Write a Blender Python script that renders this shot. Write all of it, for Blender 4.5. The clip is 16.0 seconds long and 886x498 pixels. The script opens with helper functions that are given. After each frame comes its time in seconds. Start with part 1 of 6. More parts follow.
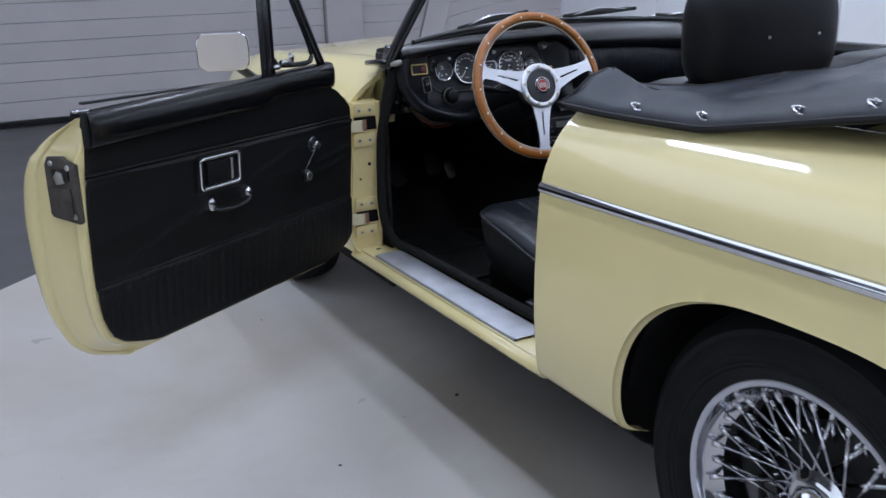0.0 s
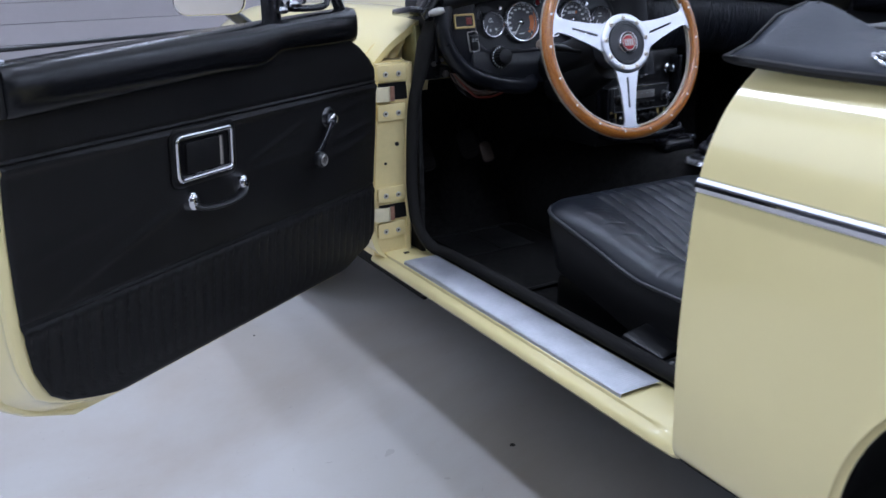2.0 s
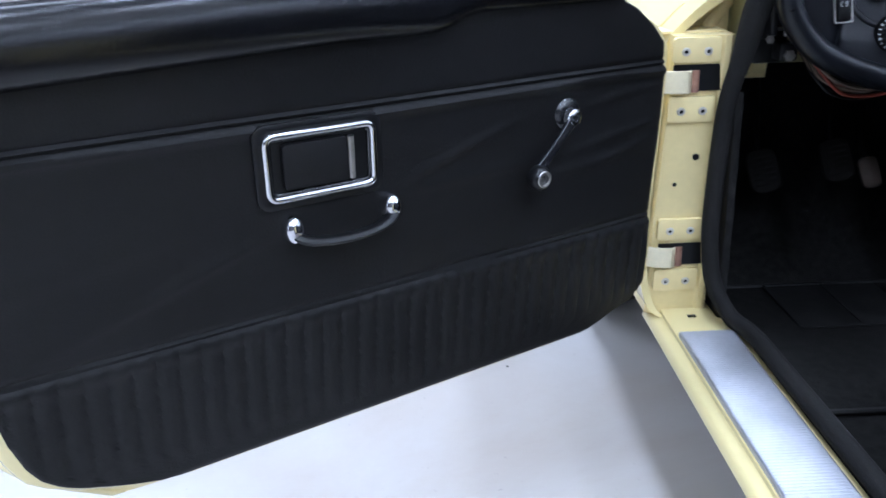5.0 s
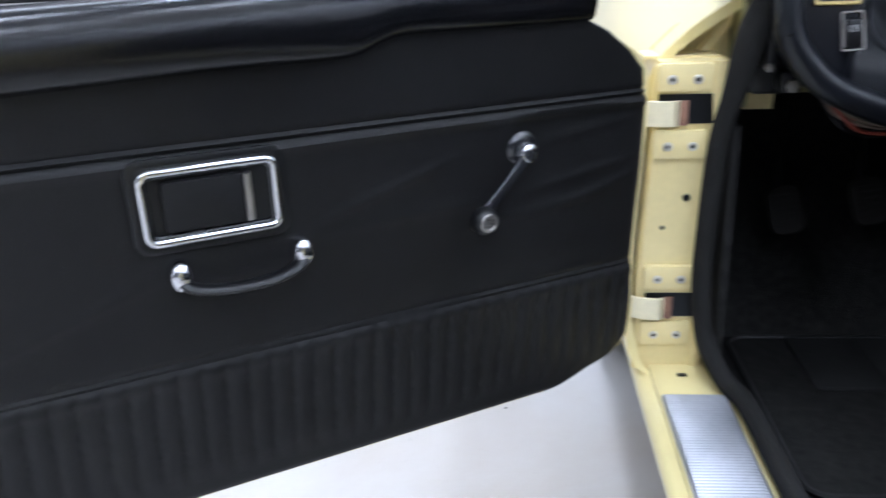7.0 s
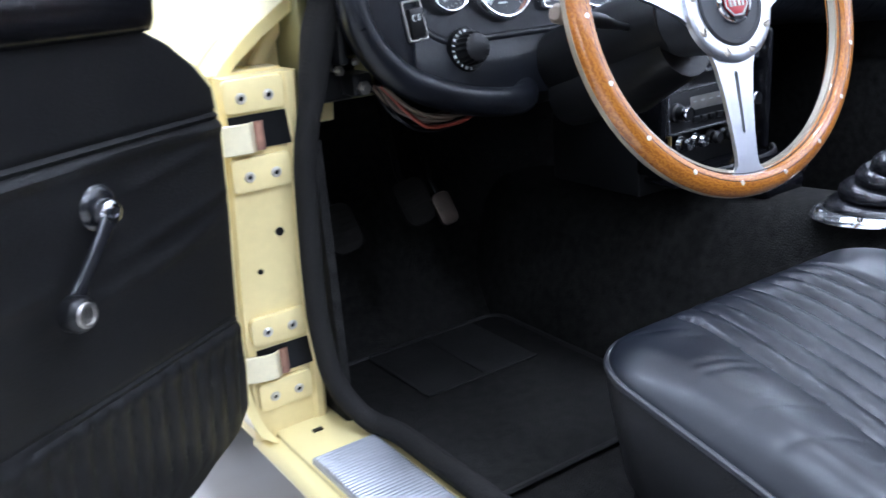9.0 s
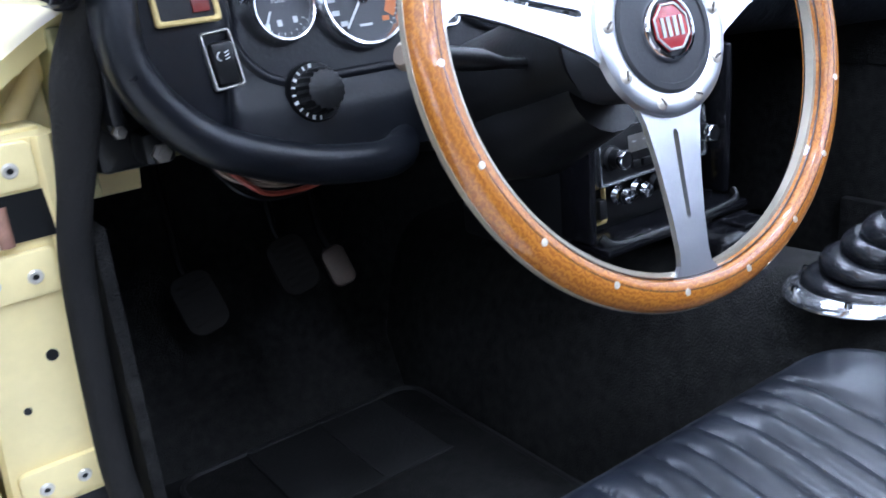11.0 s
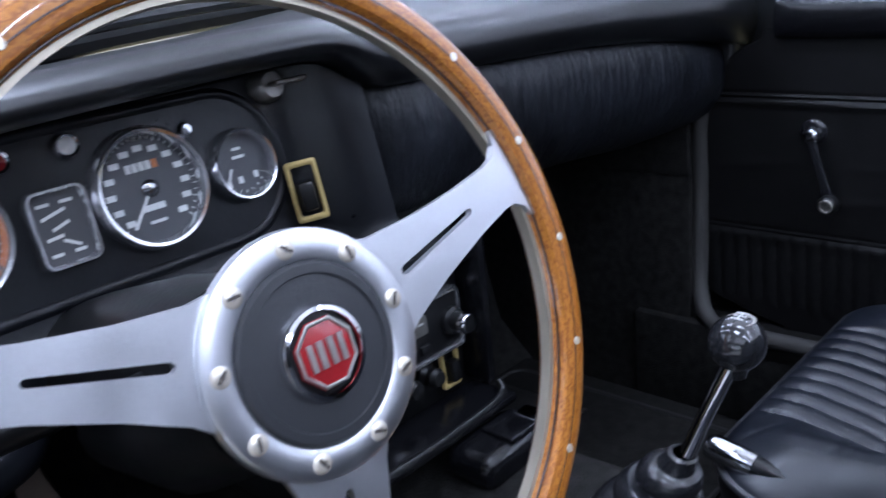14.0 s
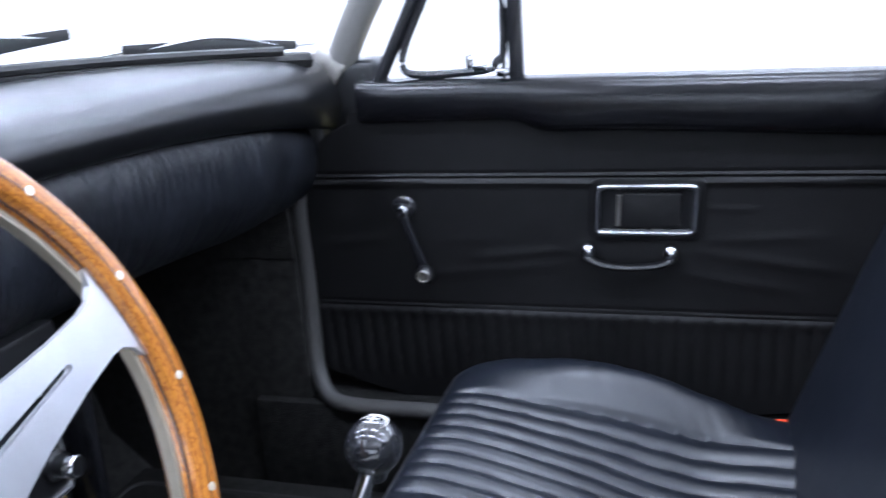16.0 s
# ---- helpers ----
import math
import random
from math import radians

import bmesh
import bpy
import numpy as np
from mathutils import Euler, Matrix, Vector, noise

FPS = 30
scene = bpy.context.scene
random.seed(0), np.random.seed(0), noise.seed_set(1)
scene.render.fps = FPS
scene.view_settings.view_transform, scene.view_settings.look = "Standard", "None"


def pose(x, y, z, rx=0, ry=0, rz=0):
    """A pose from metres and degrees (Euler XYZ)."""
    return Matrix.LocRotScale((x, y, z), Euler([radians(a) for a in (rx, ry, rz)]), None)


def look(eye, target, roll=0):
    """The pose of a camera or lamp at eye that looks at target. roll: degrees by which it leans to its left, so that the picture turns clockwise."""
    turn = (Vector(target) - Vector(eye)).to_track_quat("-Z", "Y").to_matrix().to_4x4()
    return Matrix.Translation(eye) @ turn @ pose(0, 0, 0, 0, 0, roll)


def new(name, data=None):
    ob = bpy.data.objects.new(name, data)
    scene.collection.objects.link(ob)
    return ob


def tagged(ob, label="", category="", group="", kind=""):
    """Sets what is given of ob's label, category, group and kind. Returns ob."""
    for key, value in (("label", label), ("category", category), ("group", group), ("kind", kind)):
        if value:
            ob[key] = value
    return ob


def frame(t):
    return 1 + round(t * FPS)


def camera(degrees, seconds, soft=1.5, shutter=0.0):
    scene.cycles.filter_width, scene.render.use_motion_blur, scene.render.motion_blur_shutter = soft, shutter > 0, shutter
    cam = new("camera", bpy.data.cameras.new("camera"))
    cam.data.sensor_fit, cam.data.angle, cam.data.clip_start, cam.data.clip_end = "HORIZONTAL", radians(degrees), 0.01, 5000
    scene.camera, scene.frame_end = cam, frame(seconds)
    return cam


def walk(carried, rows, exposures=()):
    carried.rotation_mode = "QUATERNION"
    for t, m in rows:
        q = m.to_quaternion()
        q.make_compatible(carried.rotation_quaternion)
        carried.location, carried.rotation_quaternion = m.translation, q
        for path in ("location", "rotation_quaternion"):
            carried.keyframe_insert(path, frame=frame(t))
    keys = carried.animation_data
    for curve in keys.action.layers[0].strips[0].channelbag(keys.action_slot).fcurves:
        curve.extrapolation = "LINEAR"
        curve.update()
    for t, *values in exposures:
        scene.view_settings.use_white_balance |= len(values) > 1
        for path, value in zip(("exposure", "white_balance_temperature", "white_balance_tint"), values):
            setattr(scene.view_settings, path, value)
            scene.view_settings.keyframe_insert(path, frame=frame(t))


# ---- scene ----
cam = camera(53.3, 16.0, shutter=0.5)
PATH = [
    (0, (-1.6231, -2.1909, 1.046), (-0.7291, -0.5019, 0.455), -2.0),
    (0.5, (-1.5938, -2.0553, 1.0353), (-0.6908, -0.3783, 0.4263), -2.1),
    (1, (-1.5782, -1.907, 1.0314), (-0.6512, -0.254, 0.3914), -1.5),
    (1.5, (-1.5411, -1.782, 0.9992), (-0.6111, -0.134, 0.3502), -1.2),
    (2, (-1.4982, -1.6503, 0.9484), (-0.5752, 0.0037, 0.3064), -1.3),
    (2.5, (-1.4562, -1.5283, 0.924), (-0.5642, 0.1367, 0.269), -1.7),
    (3, (-1.3947, -1.4132, 0.9201), (-0.5887, 0.2838, 0.2341), -1.6),
    (3.5, (-1.3235, -1.339, 0.9123), (-0.6565, 0.412, 0.2123), -1.8),
    (4, (-1.2308, -1.2776, 0.8918), (-0.7678, 0.5394, 0.1978), -1.9),
    (4.5, (-1.1313, -1.2473, 0.8967), (-0.9083, 0.6067, 0.1817), -2.4),
    (4.7, (-1.103, -1.2219, 0.8938), (-0.959, 0.6401, 0.1778), -2.2),
    (6.8, (-0.8698, -1.06, 0.8947), (-1.1508, 0.788, 0.1847), -1.7),
    (7, (-0.8981, -1.0551, 0.8899), (-1.0401, 0.8149, 0.1959), -1.8),
    (7.5, (-0.9751, -1.0239, 0.8918), (-0.7251, 0.8381, 0.2048), -2.5),
    (8, (-1.0522, -0.9604, 0.8889), (-0.3972, 0.7986, 0.1999), -3.6),
    (8.5, (-1.0639, -0.9077, 0.8664), (-0.1709, 0.7523, 0.1974), -4.3),
    (9, (-1.0269, -0.8492, 0.8323), (0.0041, 0.7418, 0.1953), -4.6),
    (9.2, (-0.9956, -0.8306, 0.8245), (0.0484, 0.7524, 0.1885), -4.8),
    (11.3, (-0.7439, -0.6612, 0.8483), (0.3277, 0.8863, 0.1725), -5.45),
    (11.5, (-0.7234, -0.6554, 0.8620), (0.3357, 0.8988, 0.1819), -5.85),
    (12, (-0.6822, -0.6427, 0.8887), (0.3899, 0.9081, 0.2213), -6.11),
    (12.5, (-0.6410, -0.6362, 0.9150), (0.4482, 0.9005, 0.2425), -6.39),
    (13, (-0.5989, -0.6160, 0.9257), (0.5609, 0.8718, 0.2614), -6.76),
    (13.5, (-0.5616, -0.5947, 0.9288), (0.6861, 0.8246, 0.2739), -6.73),
    (14, (-0.5243, -0.5756, 0.9377), (0.8288, 0.7417, 0.2790), -6.09),
    (14.5, (-0.4960, -0.5564, 0.9480), (0.9710, 0.6285, 0.2817), -5.05),
    (15, (-0.4823, -0.5511, 0.9499), (1.1167, 0.4671, 0.3125), -5.21),
    (15.5, (-0.4815, -0.5515, 0.9533), (1.2322, 0.2770, 0.3396), -5.21),
    (16, (-0.4935, -0.5489, 0.9599), (1.3300, 0.0169, 0.3641), -4.28),
]
EXPOSE = [(0, -1.10, 5950, 11), (2.0, -0.76, 5700, 13), (3.5, -0.12, 5450, 12), (5.0, 0.06, 5500, 11), (7.0, 0.20, 5900, 10), (9.0, 0.55, 5750, 11), (11.5, 0.60, 5500, 11), (13.0, 0.05, 5550, 12), (14.5, -0.18, 5750, 15), (15.2, 0.08, 5900, 14), (16.0, 0.63, 5850, 12)]
walk(cam, [(t, look(eye, target, roll)) for t, eye, target, roll in PATH], EXPOSE)

# ---- light: rows of ceiling strip lamps in a closed hall ----
world = bpy.data.worlds.new("world")
scene.world = world
world.use_nodes = True
world.node_tree.nodes["Background"].inputs[0].default_value = (0.55, 0.6, 0.7, 1)
world.node_tree.nodes["Background"].inputs[1].default_value = 0.05
# the row at x 3.05 is added, tilted to brighten the white wall
LAMP_ROWS = [(-1.15, 40), (0.30, 27), (3.05, 58)]
LAMP_Y = (-6.2, -4.45, -2.8, -0.8, 1.2, 3.2)
LAMP_LONG = 1.05
LAMP_Z = 3.55


def strip_lamp(x, y, power):
    data = bpy.data.lights.new("strip_light", "AREA")
    data.shape, data.size, data.size_y, data.energy = "RECTANGLE", 0.19, LAMP_LONG, power
    data.color = (0.79, 0.86, 1.0)
    ob = new("strip_light", data)
    ob.matrix_world = pose(x, y, LAMP_Z - 0.03, 0, -28 if x > 2 else 0, 0)


for lx, watts in LAMP_ROWS:
    for ly in LAMP_Y:
        strip_lamp(lx, ly, watts)

# unseen wide panels added as fill light on both sides of the lamp row
FILL_PANELS = [(-3.9, -3.7, 36), (-3.9, 2.5, 125), (1.3, -4.9, 14), (1.3, 0.0, 18)]
for lx, ly, watts in FILL_PANELS:
    data = bpy.data.lights.new("fill_panel_glow", "AREA")
    data.shape, data.size, data.size_y, data.energy, data.color = "RECTANGLE", 3.0, 4.6, watts, (0.79, 0.86, 1.0)
    glow = new("fill_panel_glow", data)
    glow.matrix_world = pose(lx, ly, 3.62)

# fill light through an unseen window added in the left wall
WIN_Y, WIN_Z, WIN_W, WIN_H = -1.6, 1.75, 8.4, 2.3
data = bpy.data.lights.new("window_fill", "AREA")
data.shape, data.size, data.size_y, data.energy, data.color = "RECTANGLE", WIN_W - 0.2, WIN_H - 0.2, 70, (0.82, 0.90, 1.0)
side_fill = new("window_fill", data)
side_fill.matrix_world = pose(-7.56, WIN_Y, WIN_Z, 90, 0, -90)


# ---- materials ----
def material(name, base, rough=0.5, metal=0.0, coat=0.0, vary=0.15, scale=8.0, bump=0.0, bump_scale=200.0, spec=0.5, coat_rough=0.05, piece=0.0):
    """A principled surface with mottling at two scales, fine relief and, for pieces, a small change from one to the next."""
    m = bpy.data.materials.new(name)
    m.use_nodes = True
    nt = m.node_tree
    b = nt.nodes["Principled BSDF"]
    b.inputs["Metallic"].default_value = metal
    b.inputs["Specular IOR Level"].default_value = spec
    b.inputs["Coat Weight"].default_value = coat
    b.inputs["Coat Roughness"].default_value = coat_rough
    co = nt.nodes.new("ShaderNodeTexCoord")
    n1 = nt.nodes.new("ShaderNodeTexNoise")
    n1.inputs["Scale"].default_value, n1.inputs["Detail"].default_value = scale, 8
    n2 = nt.nodes.new("ShaderNodeTexNoise")
    n2.inputs["Scale"].default_value, n2.inputs["Detail"].default_value = scale * 9, 5
    nt.links.new(co.outputs["Object"], n1.inputs["Vector"])
    nt.links.new(co.outputs["Object"], n2.inputs["Vector"])
    add = nt.nodes.new("ShaderNodeMath")
    add.operation = "MULTIPLY_ADD"
    add.inputs[1].default_value = 0.35
    nt.links.new(n2.outputs["Fac"], add.inputs[0])
    nt.links.new(n1.outputs["Fac"], add.inputs[2])
    ramp = nt.nodes.new("ShaderNodeMapRange")
    ramp.inputs["From Min"].default_value, ramp.inputs["From Max"].default_value = 0.35, 1.0
    ramp.inputs["To Min"].default_value, ramp.inputs["To Max"].default_value = 1 - vary, 1 + vary
    nt.links.new(add.outputs[0], ramp.inputs["Value"])
    last = ramp.outputs[0]
    if piece:
        info = nt.nodes.new("ShaderNodeObjectInfo")
        pr = nt.nodes.new("ShaderNodeMapRange")
        pr.inputs["To Min"].default_value, pr.inputs["To Max"].default_value = 1 - piece, 1 + piece
        nt.links.new(info.outputs["Random"], pr.inputs["Value"])
        mul = nt.nodes.new("ShaderNodeMath")
        mul.operation = "MULTIPLY"
        nt.links.new(last, mul.inputs[0])
        nt.links.new(pr.outputs[0], mul.inputs[1])
        last = mul.outputs[0]
    hue = nt.nodes.new("ShaderNodeVectorMath")
    hue.operation = "SCALE"
    hue.inputs[0].default_value = base
    nt.links.new(last, hue.inputs["Scale"])
    nt.links.new(hue.outputs[0], b.inputs["Base Color"])
    rr = nt.nodes.new("ShaderNodeMapRange")
    rr.inputs["From Min"].default_value, rr.inputs["From Max"].default_value = 0.35, 1.0
    rr.inputs["To Min"].default_value, rr.inputs["To Max"].default_value = rough * 0.85, min(1, rough * 1.2)
    nt.links.new(add.outputs[0], rr.inputs["Value"])
    nt.links.new(rr.outputs[0], b.inputs["Roughness"])
    if bump:
        n3 = nt.nodes.new("ShaderNodeTexNoise")
        n3.inputs["Scale"].default_value, n3.inputs["Detail"].default_value = bump_scale, 4
        nt.links.new(co.outputs["Object"], n3.inputs["Vector"])
        bp = nt.nodes.new("ShaderNodeBump")
        bp.inputs["Strength"].default_value, bp.inputs["Distance"].default_value = bump, 0.002
        nt.links.new(n3.outputs["Fac"], bp.inputs["Height"])
        nt.links.new(bp.outputs[0], b.inputs["Normal"])
    return m


PAINT = material("primrose_paint", (0.80, 0.68, 0.33), 0.35, coat=1.0, vary=0.03, scale=3, coat_rough=0.04)
PAINT_WORN = material("jamb_paint", (0.80, 0.66, 0.32), 0.45, coat=0.4, vary=0.12, scale=10, coat_rough=0.2)
VINYL = material("black_vinyl", (0.0094, 0.0091, 0.0094), 0.42, vary=0.3, scale=6, bump=0.22, bump_scale=420, spec=0.19)
VINYL_GLOSS = material("glossy_black_vinyl", (0.0045, 0.0045, 0.0055), 0.20, vary=0.2, scale=5, bump=0.12, bump_scale=300, spec=0.34)
PADDED = material("padded_dash_vinyl", (0.0058, 0.0060, 0.0070), 0.31, vary=0.3, scale=12, bump=0.07, bump_scale=260, spec=0.50)
FASCIA = material("grained_dash_vinyl", (0.0048, 0.0054, 0.0074), 0.30, vary=0.35, scale=14, bump=0.12, bump_scale=240, spec=0.33)
LEATHER = material("black_leather", (0.0058, 0.0071, 0.0108), 0.335, vary=0.08, scale=9, bump=0.05, bump_scale=190, spec=0.45)
PIPING = material("worn_piping", (0.018, 0.0185, 0.021), 0.36, vary=0.3, scale=30, bump=0.1, bump_scale=300)
CLOTH = material("black_tonneau_cloth", (0.020, 0.0235, 0.032), 0.42, vary=0.25, scale=7, bump=0.3, bump_scale=600)
CARPET = material("black_carpet", (0.0145, 0.0138, 0.0130), 0.95, vary=0.85, scale=70, bump=1.0, bump_scale=420, spec=0.15)
MAT_EDGE = material("bound_mat_rubber", (0.017, 0.0165, 0.016), 0.6, vary=0.4, scale=30, bump=0.3, bump_scale=200, spec=0.3)
RUBBER = material("black_rubber", (0.012, 0.012, 0.012), 0.55, vary=0.2, scale=12, bump=0.15, bump_scale=150)
TYRE = material("tyre_rubber", (0.0042, 0.0043, 0.0052), 0.7, vary=0.25, scale=14, bump=0.15, bump_scale=120, spec=0.25)
PEDAL = material("brownish_pedal_rubber", (0.013, 0.0115, 0.010), 0.8, vary=0.3, scale=20, spec=0.2)
BLACK = material("black_plastic", (0.0065, 0.0065, 0.007), 0.32, vary=0.25, scale=15, bump=0.1, bump_scale=300, spec=0.34)
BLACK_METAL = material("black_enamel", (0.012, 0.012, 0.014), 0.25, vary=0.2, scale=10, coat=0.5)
# lighter copy of chrome, bright reflections put into its colour
BEZEL = material("brightened_chrome", (0.88, 0.88, 0.90), 0.13, metal=0.95, vary=0.05, scale=20)
GAITER = material("shiny_gaiter_rubber", (0.012, 0.012, 0.014), 0.24, vary=0.15, scale=20, bump=0.06, bump_scale=200)
CHROME = material("chrome", (0.66, 0.66, 0.69), 0.08, metal=1, vary=0.05, scale=20)
STEEL = material("dull_steel", (0.42, 0.40, 0.37), 0.42, metal=1, vary=0.25, scale=30, bump=0.2, bump_scale=200)
LATCH = material("grimy_latch_steel", (0.075, 0.062, 0.052), 0.6, metal=0.35, vary=0.6, scale=40, bump=0.5, bump_scale=150)
ALUMINIUM = material("brushed_aluminium", (0.69, 0.70, 0.73), 0.35, metal=1, vary=0.06, scale=30, bump=0.06, bump_scale=500)
TREAD = material("ribbed_aluminium", (0.46, 0.47, 0.50), 0.45, metal=0.85, vary=0.2, scale=15)
WHEEL_GREY = material("silver_painted_rim", (0.55, 0.55, 0.60), 0.4, metal=0.4, vary=0.1, scale=20)
GOLD = material("gold_switch_frame", (0.50, 0.38, 0.15), 0.4, metal=0.3, vary=0.12, scale=40)
# face lightened to carry the haze of reflections on the dial glass
HAZED_DIAL = material("dial_face", (0.060, 0.060, 0.064), 0.5, vary=0.1, scale=20)
WHITE_MARK = material("white_marking", (0.62, 0.62, 0.60), 0.5, vary=0.05, scale=20)
ORANGE_MARK = material("orange_marking", (0.50, 0.15, 0.04), 0.5, vary=0.05, scale=20)
RED = material("red_enamel", (0.30, 0.015, 0.018), 0.25, coat=0.6, vary=0.15, scale=40)
BELT_RED = material("red_release_button", (0.75, 0.06, 0.02), 0.4, vary=0.05)
HUB_BLACK = material("matt_black_hub", (0.022, 0.023, 0.026), 0.5, vary=0.1, scale=20, bump=0.1, bump_scale=500)
WIRE_RED = material("red_wire", (0.25, 0.05, 0.03), 0.5)
WIRE_BLUE = material("blue_wire", (0.02, 0.08, 0.4), 0.5)
WIRE_TAN = material("tan_wire", (0.15, 0.115, 0.085), 0.6)
WIRE_BROWN = material("brown_wire", (0.09, 0.05, 0.035), 0.6)
HINGE = material("plated_hinge", (0.62, 0.58, 0.52), 0.35, metal=0.5, vary=0.2, scale=30)
STRAP = material("cream_strap_paint", (0.74, 0.66, 0.44), 0.4, coat=0.3, vary=0.15, scale=25)
RUSTY = material("rusty_pin", (0.30, 0.16, 0.11), 0.6, metal=0.3, vary=0.5, scale=60)
# jamb yellow with the under-dash shade painted into its colour
SHADED_PAINT = material("shaded_jamb_paint", (0.24, 0.22, 0.10), 0.55, vary=0.25, scale=18)
LENS = material("clear_lens", (0.7, 0.7, 0.68), 0.15, coat=0.5)
# tone of the mirror's reflection, painted flat on its glass
MIRROR_TONE = material("painted_mirror_view", (0.62, 0.57, 0.55), 0.5, vary=0.04, scale=6)
WALL = material("painted_panel", (0.455, 0.42, 0.42), 0.75, vary=0.07, scale=2.5, bump=0.25, bump_scale=60, piece=0.03)
# for the unseen walls, set dark to dim what the cabin reflects
WALL_DARK = material("reflection_dim_wall", (0.13, 0.128, 0.13), 0.7, vary=0.1, scale=2.5, bump=0.2, bump_scale=60)
WALL_WHITE = material("white_panel", (0.86, 0.86, 0.88), 0.55, vary=0.03, scale=2, piece=0.02)
CEIL = material("ceiling_white", (0.7, 0.7, 0.7), 0.8, vary=0.05, scale=2)
MORTAR = material("panel_joint", (0.27, 0.25, 0.25), 0.9, vary=0.15, scale=20)
FLOOR_DARK = material("dark_grey_floor", (0.078, 0.075, 0.075), 0.5, vary=0.12, scale=2.5, bump=0.1, bump_scale=90)
SPOT = material("dirt_speck", (0.05, 0.045, 0.04), 0.8)
LAMP_BODY = material("lamp_housing", (0.75, 0.75, 0.75), 0.4)


def wood_material():
    m = material("varnished_wood", (0.36, 0.14, 0.035), 0.35, coat=1.0, vary=0.2, scale=6, coat_rough=0.03, spec=0.3)
    nt = m.node_tree
    b = nt.nodes["Principled BSDF"]
    wave = nt.nodes.new("ShaderNodeTexWave")
    wave.wave_type = "RINGS"
    wave.rings_direction = "Z"
    for key, v in (("Scale", 90.0), ("Distortion", 9.0), ("Detail", 4.0), ("Detail Scale", 3.0)):
        wave.inputs[key].default_value = v
    co = nt.nodes.new("ShaderNodeTexCoord")
    nt.links.new(co.outputs["Object"], wave.inputs["Vector"])
    mix = nt.nodes.new("ShaderNodeMix")
    mix.data_type = "RGBA"
    mix.inputs["A"].default_value = (0.42, 0.155, 0.018, 1)
    mix.inputs["B"].default_value = (0.25, 0.078, 0.009, 1)
    nt.links.new(wave.outputs["Fac"], mix.inputs["Factor"])
    nt.links.new(mix.outputs["Result"], b.inputs["Base Color"])
    return m


def floor_material():
    # worn epoxy: grey coat, brownish patches painted for warm shade, fine grit, scuffs
    m = material("pale_epoxy_floor", (0.5, 0.5, 0.5), 0.30, vary=0.1, scale=1.6, bump=0.06, bump_scale=90)
    nt = m.node_tree
    b = nt.nodes["Principled BSDF"]
    co = nt.nodes.new("ShaderNodeTexCoord")
    last = None
    col = (0.515, 0.490, 0.465, 1)
    for scale, rough, lo, hi, tone, amount in ((0.8, 0.65, 0.47, 0.68, (0.43, 0.375, 0.32, 1), 0.8), (5.0, 0.7, 0.55, 0.75, (0.45, 0.42, 0.39, 1), 0.4), (70.0, 0.6, 0.66, 0.74, (0.25, 0.22, 0.20, 1), 0.45)):
        n = nt.nodes.new("ShaderNodeTexNoise")
        n.inputs["Scale"].default_value, n.inputs["Detail"].default_value, n.inputs["Roughness"].default_value, n.inputs["Distortion"].default_value = scale, 7, rough, 0.6
        nt.links.new(co.outputs["Object"], n.inputs["Vector"])
        r = nt.nodes.new("ShaderNodeMapRange")
        r.inputs["From Min"].default_value, r.inputs["From Max"].default_value, r.inputs["To Max"].default_value = lo, hi, amount
        nt.links.new(n.outputs["Fac"], r.inputs["Value"])
        mix = nt.nodes.new("ShaderNodeMix")
        mix.data_type = "RGBA"
        mix.inputs["A"].default_value = col
        mix.inputs["B"].default_value = tone
        if last is not None:
            nt.links.new(last, mix.inputs["A"])
        nt.links.new(r.outputs[0], mix.inputs["Factor"])
        last = mix.outputs["Result"]
    nt.links.new(last, b.inputs["Base Color"])
    return m


def crinkled_material():
    # old vinyl drawn tight: upright creases over a fine grain
    m = material("creased_dash_vinyl", (0.0080, 0.0092, 0.0125), 0.40, vary=0.85, scale=16, bump=0.45, bump_scale=120, spec=0.36)
    nt = m.node_tree
    grain = [q for q in nt.nodes if q.bl_idname == "ShaderNodeBump"][0]
    co = nt.nodes.new("ShaderNodeTexCoord")
    mp = nt.nodes.new("ShaderNodeMapping")
    mp.inputs["Scale"].default_value = (62, 30, 13)
    n = nt.nodes.new("ShaderNodeTexNoise")
    n.inputs["Scale"].default_value, n.inputs["Detail"].default_value, n.inputs["Roughness"].default_value = 1.0, 5, 0.62
    bp = nt.nodes.new("ShaderNodeBump")
    bp.inputs["Strength"].default_value, bp.inputs["Distance"].default_value = 1.0, 0.008
    nt.links.new(co.outputs["Object"], mp.inputs["Vector"])
    nt.links.new(mp.outputs[0], n.inputs["Vector"])
    nt.links.new(n.outputs["Fac"], bp.inputs["Height"])
    nt.links.new(bp.outputs[0], grain.inputs["Normal"])
    return m


CRACKLE = crinkled_material()
FLOOR = floor_material()
WOOD = wood_material()


def glass_material(name, tint, rough=0.0):
    m = bpy.data.materials.new(name)
    m.use_nodes = True
    b = m.node_tree.nodes["Principled BSDF"]
    b.inputs["Base Color"].default_value = (*tint, 1)
    b.inputs["Transmission Weight"].default_value = 1
    b.inputs["Roughness"].default_value = rough
    b.inputs["IOR"].default_value = 1.1
    return m


GLASS = glass_material("clear_glass", (0.97, 0.98, 0.98))


def lit_material(name, strength):
    m = bpy.data.materials.new(name)
    m.use_nodes = True
    b = m.node_tree.nodes["Principled BSDF"]
    b.inputs["Emission Color"].default_value = (0.93, 0.96, 1, 1)
    b.inputs["Emission Strength"].default_value = strength
    return m


TUBE_LIGHT = lit_material("lit_diffuser", 2.0)
FILL_GLOW = lit_material("lit_fill_pane", 0.5)


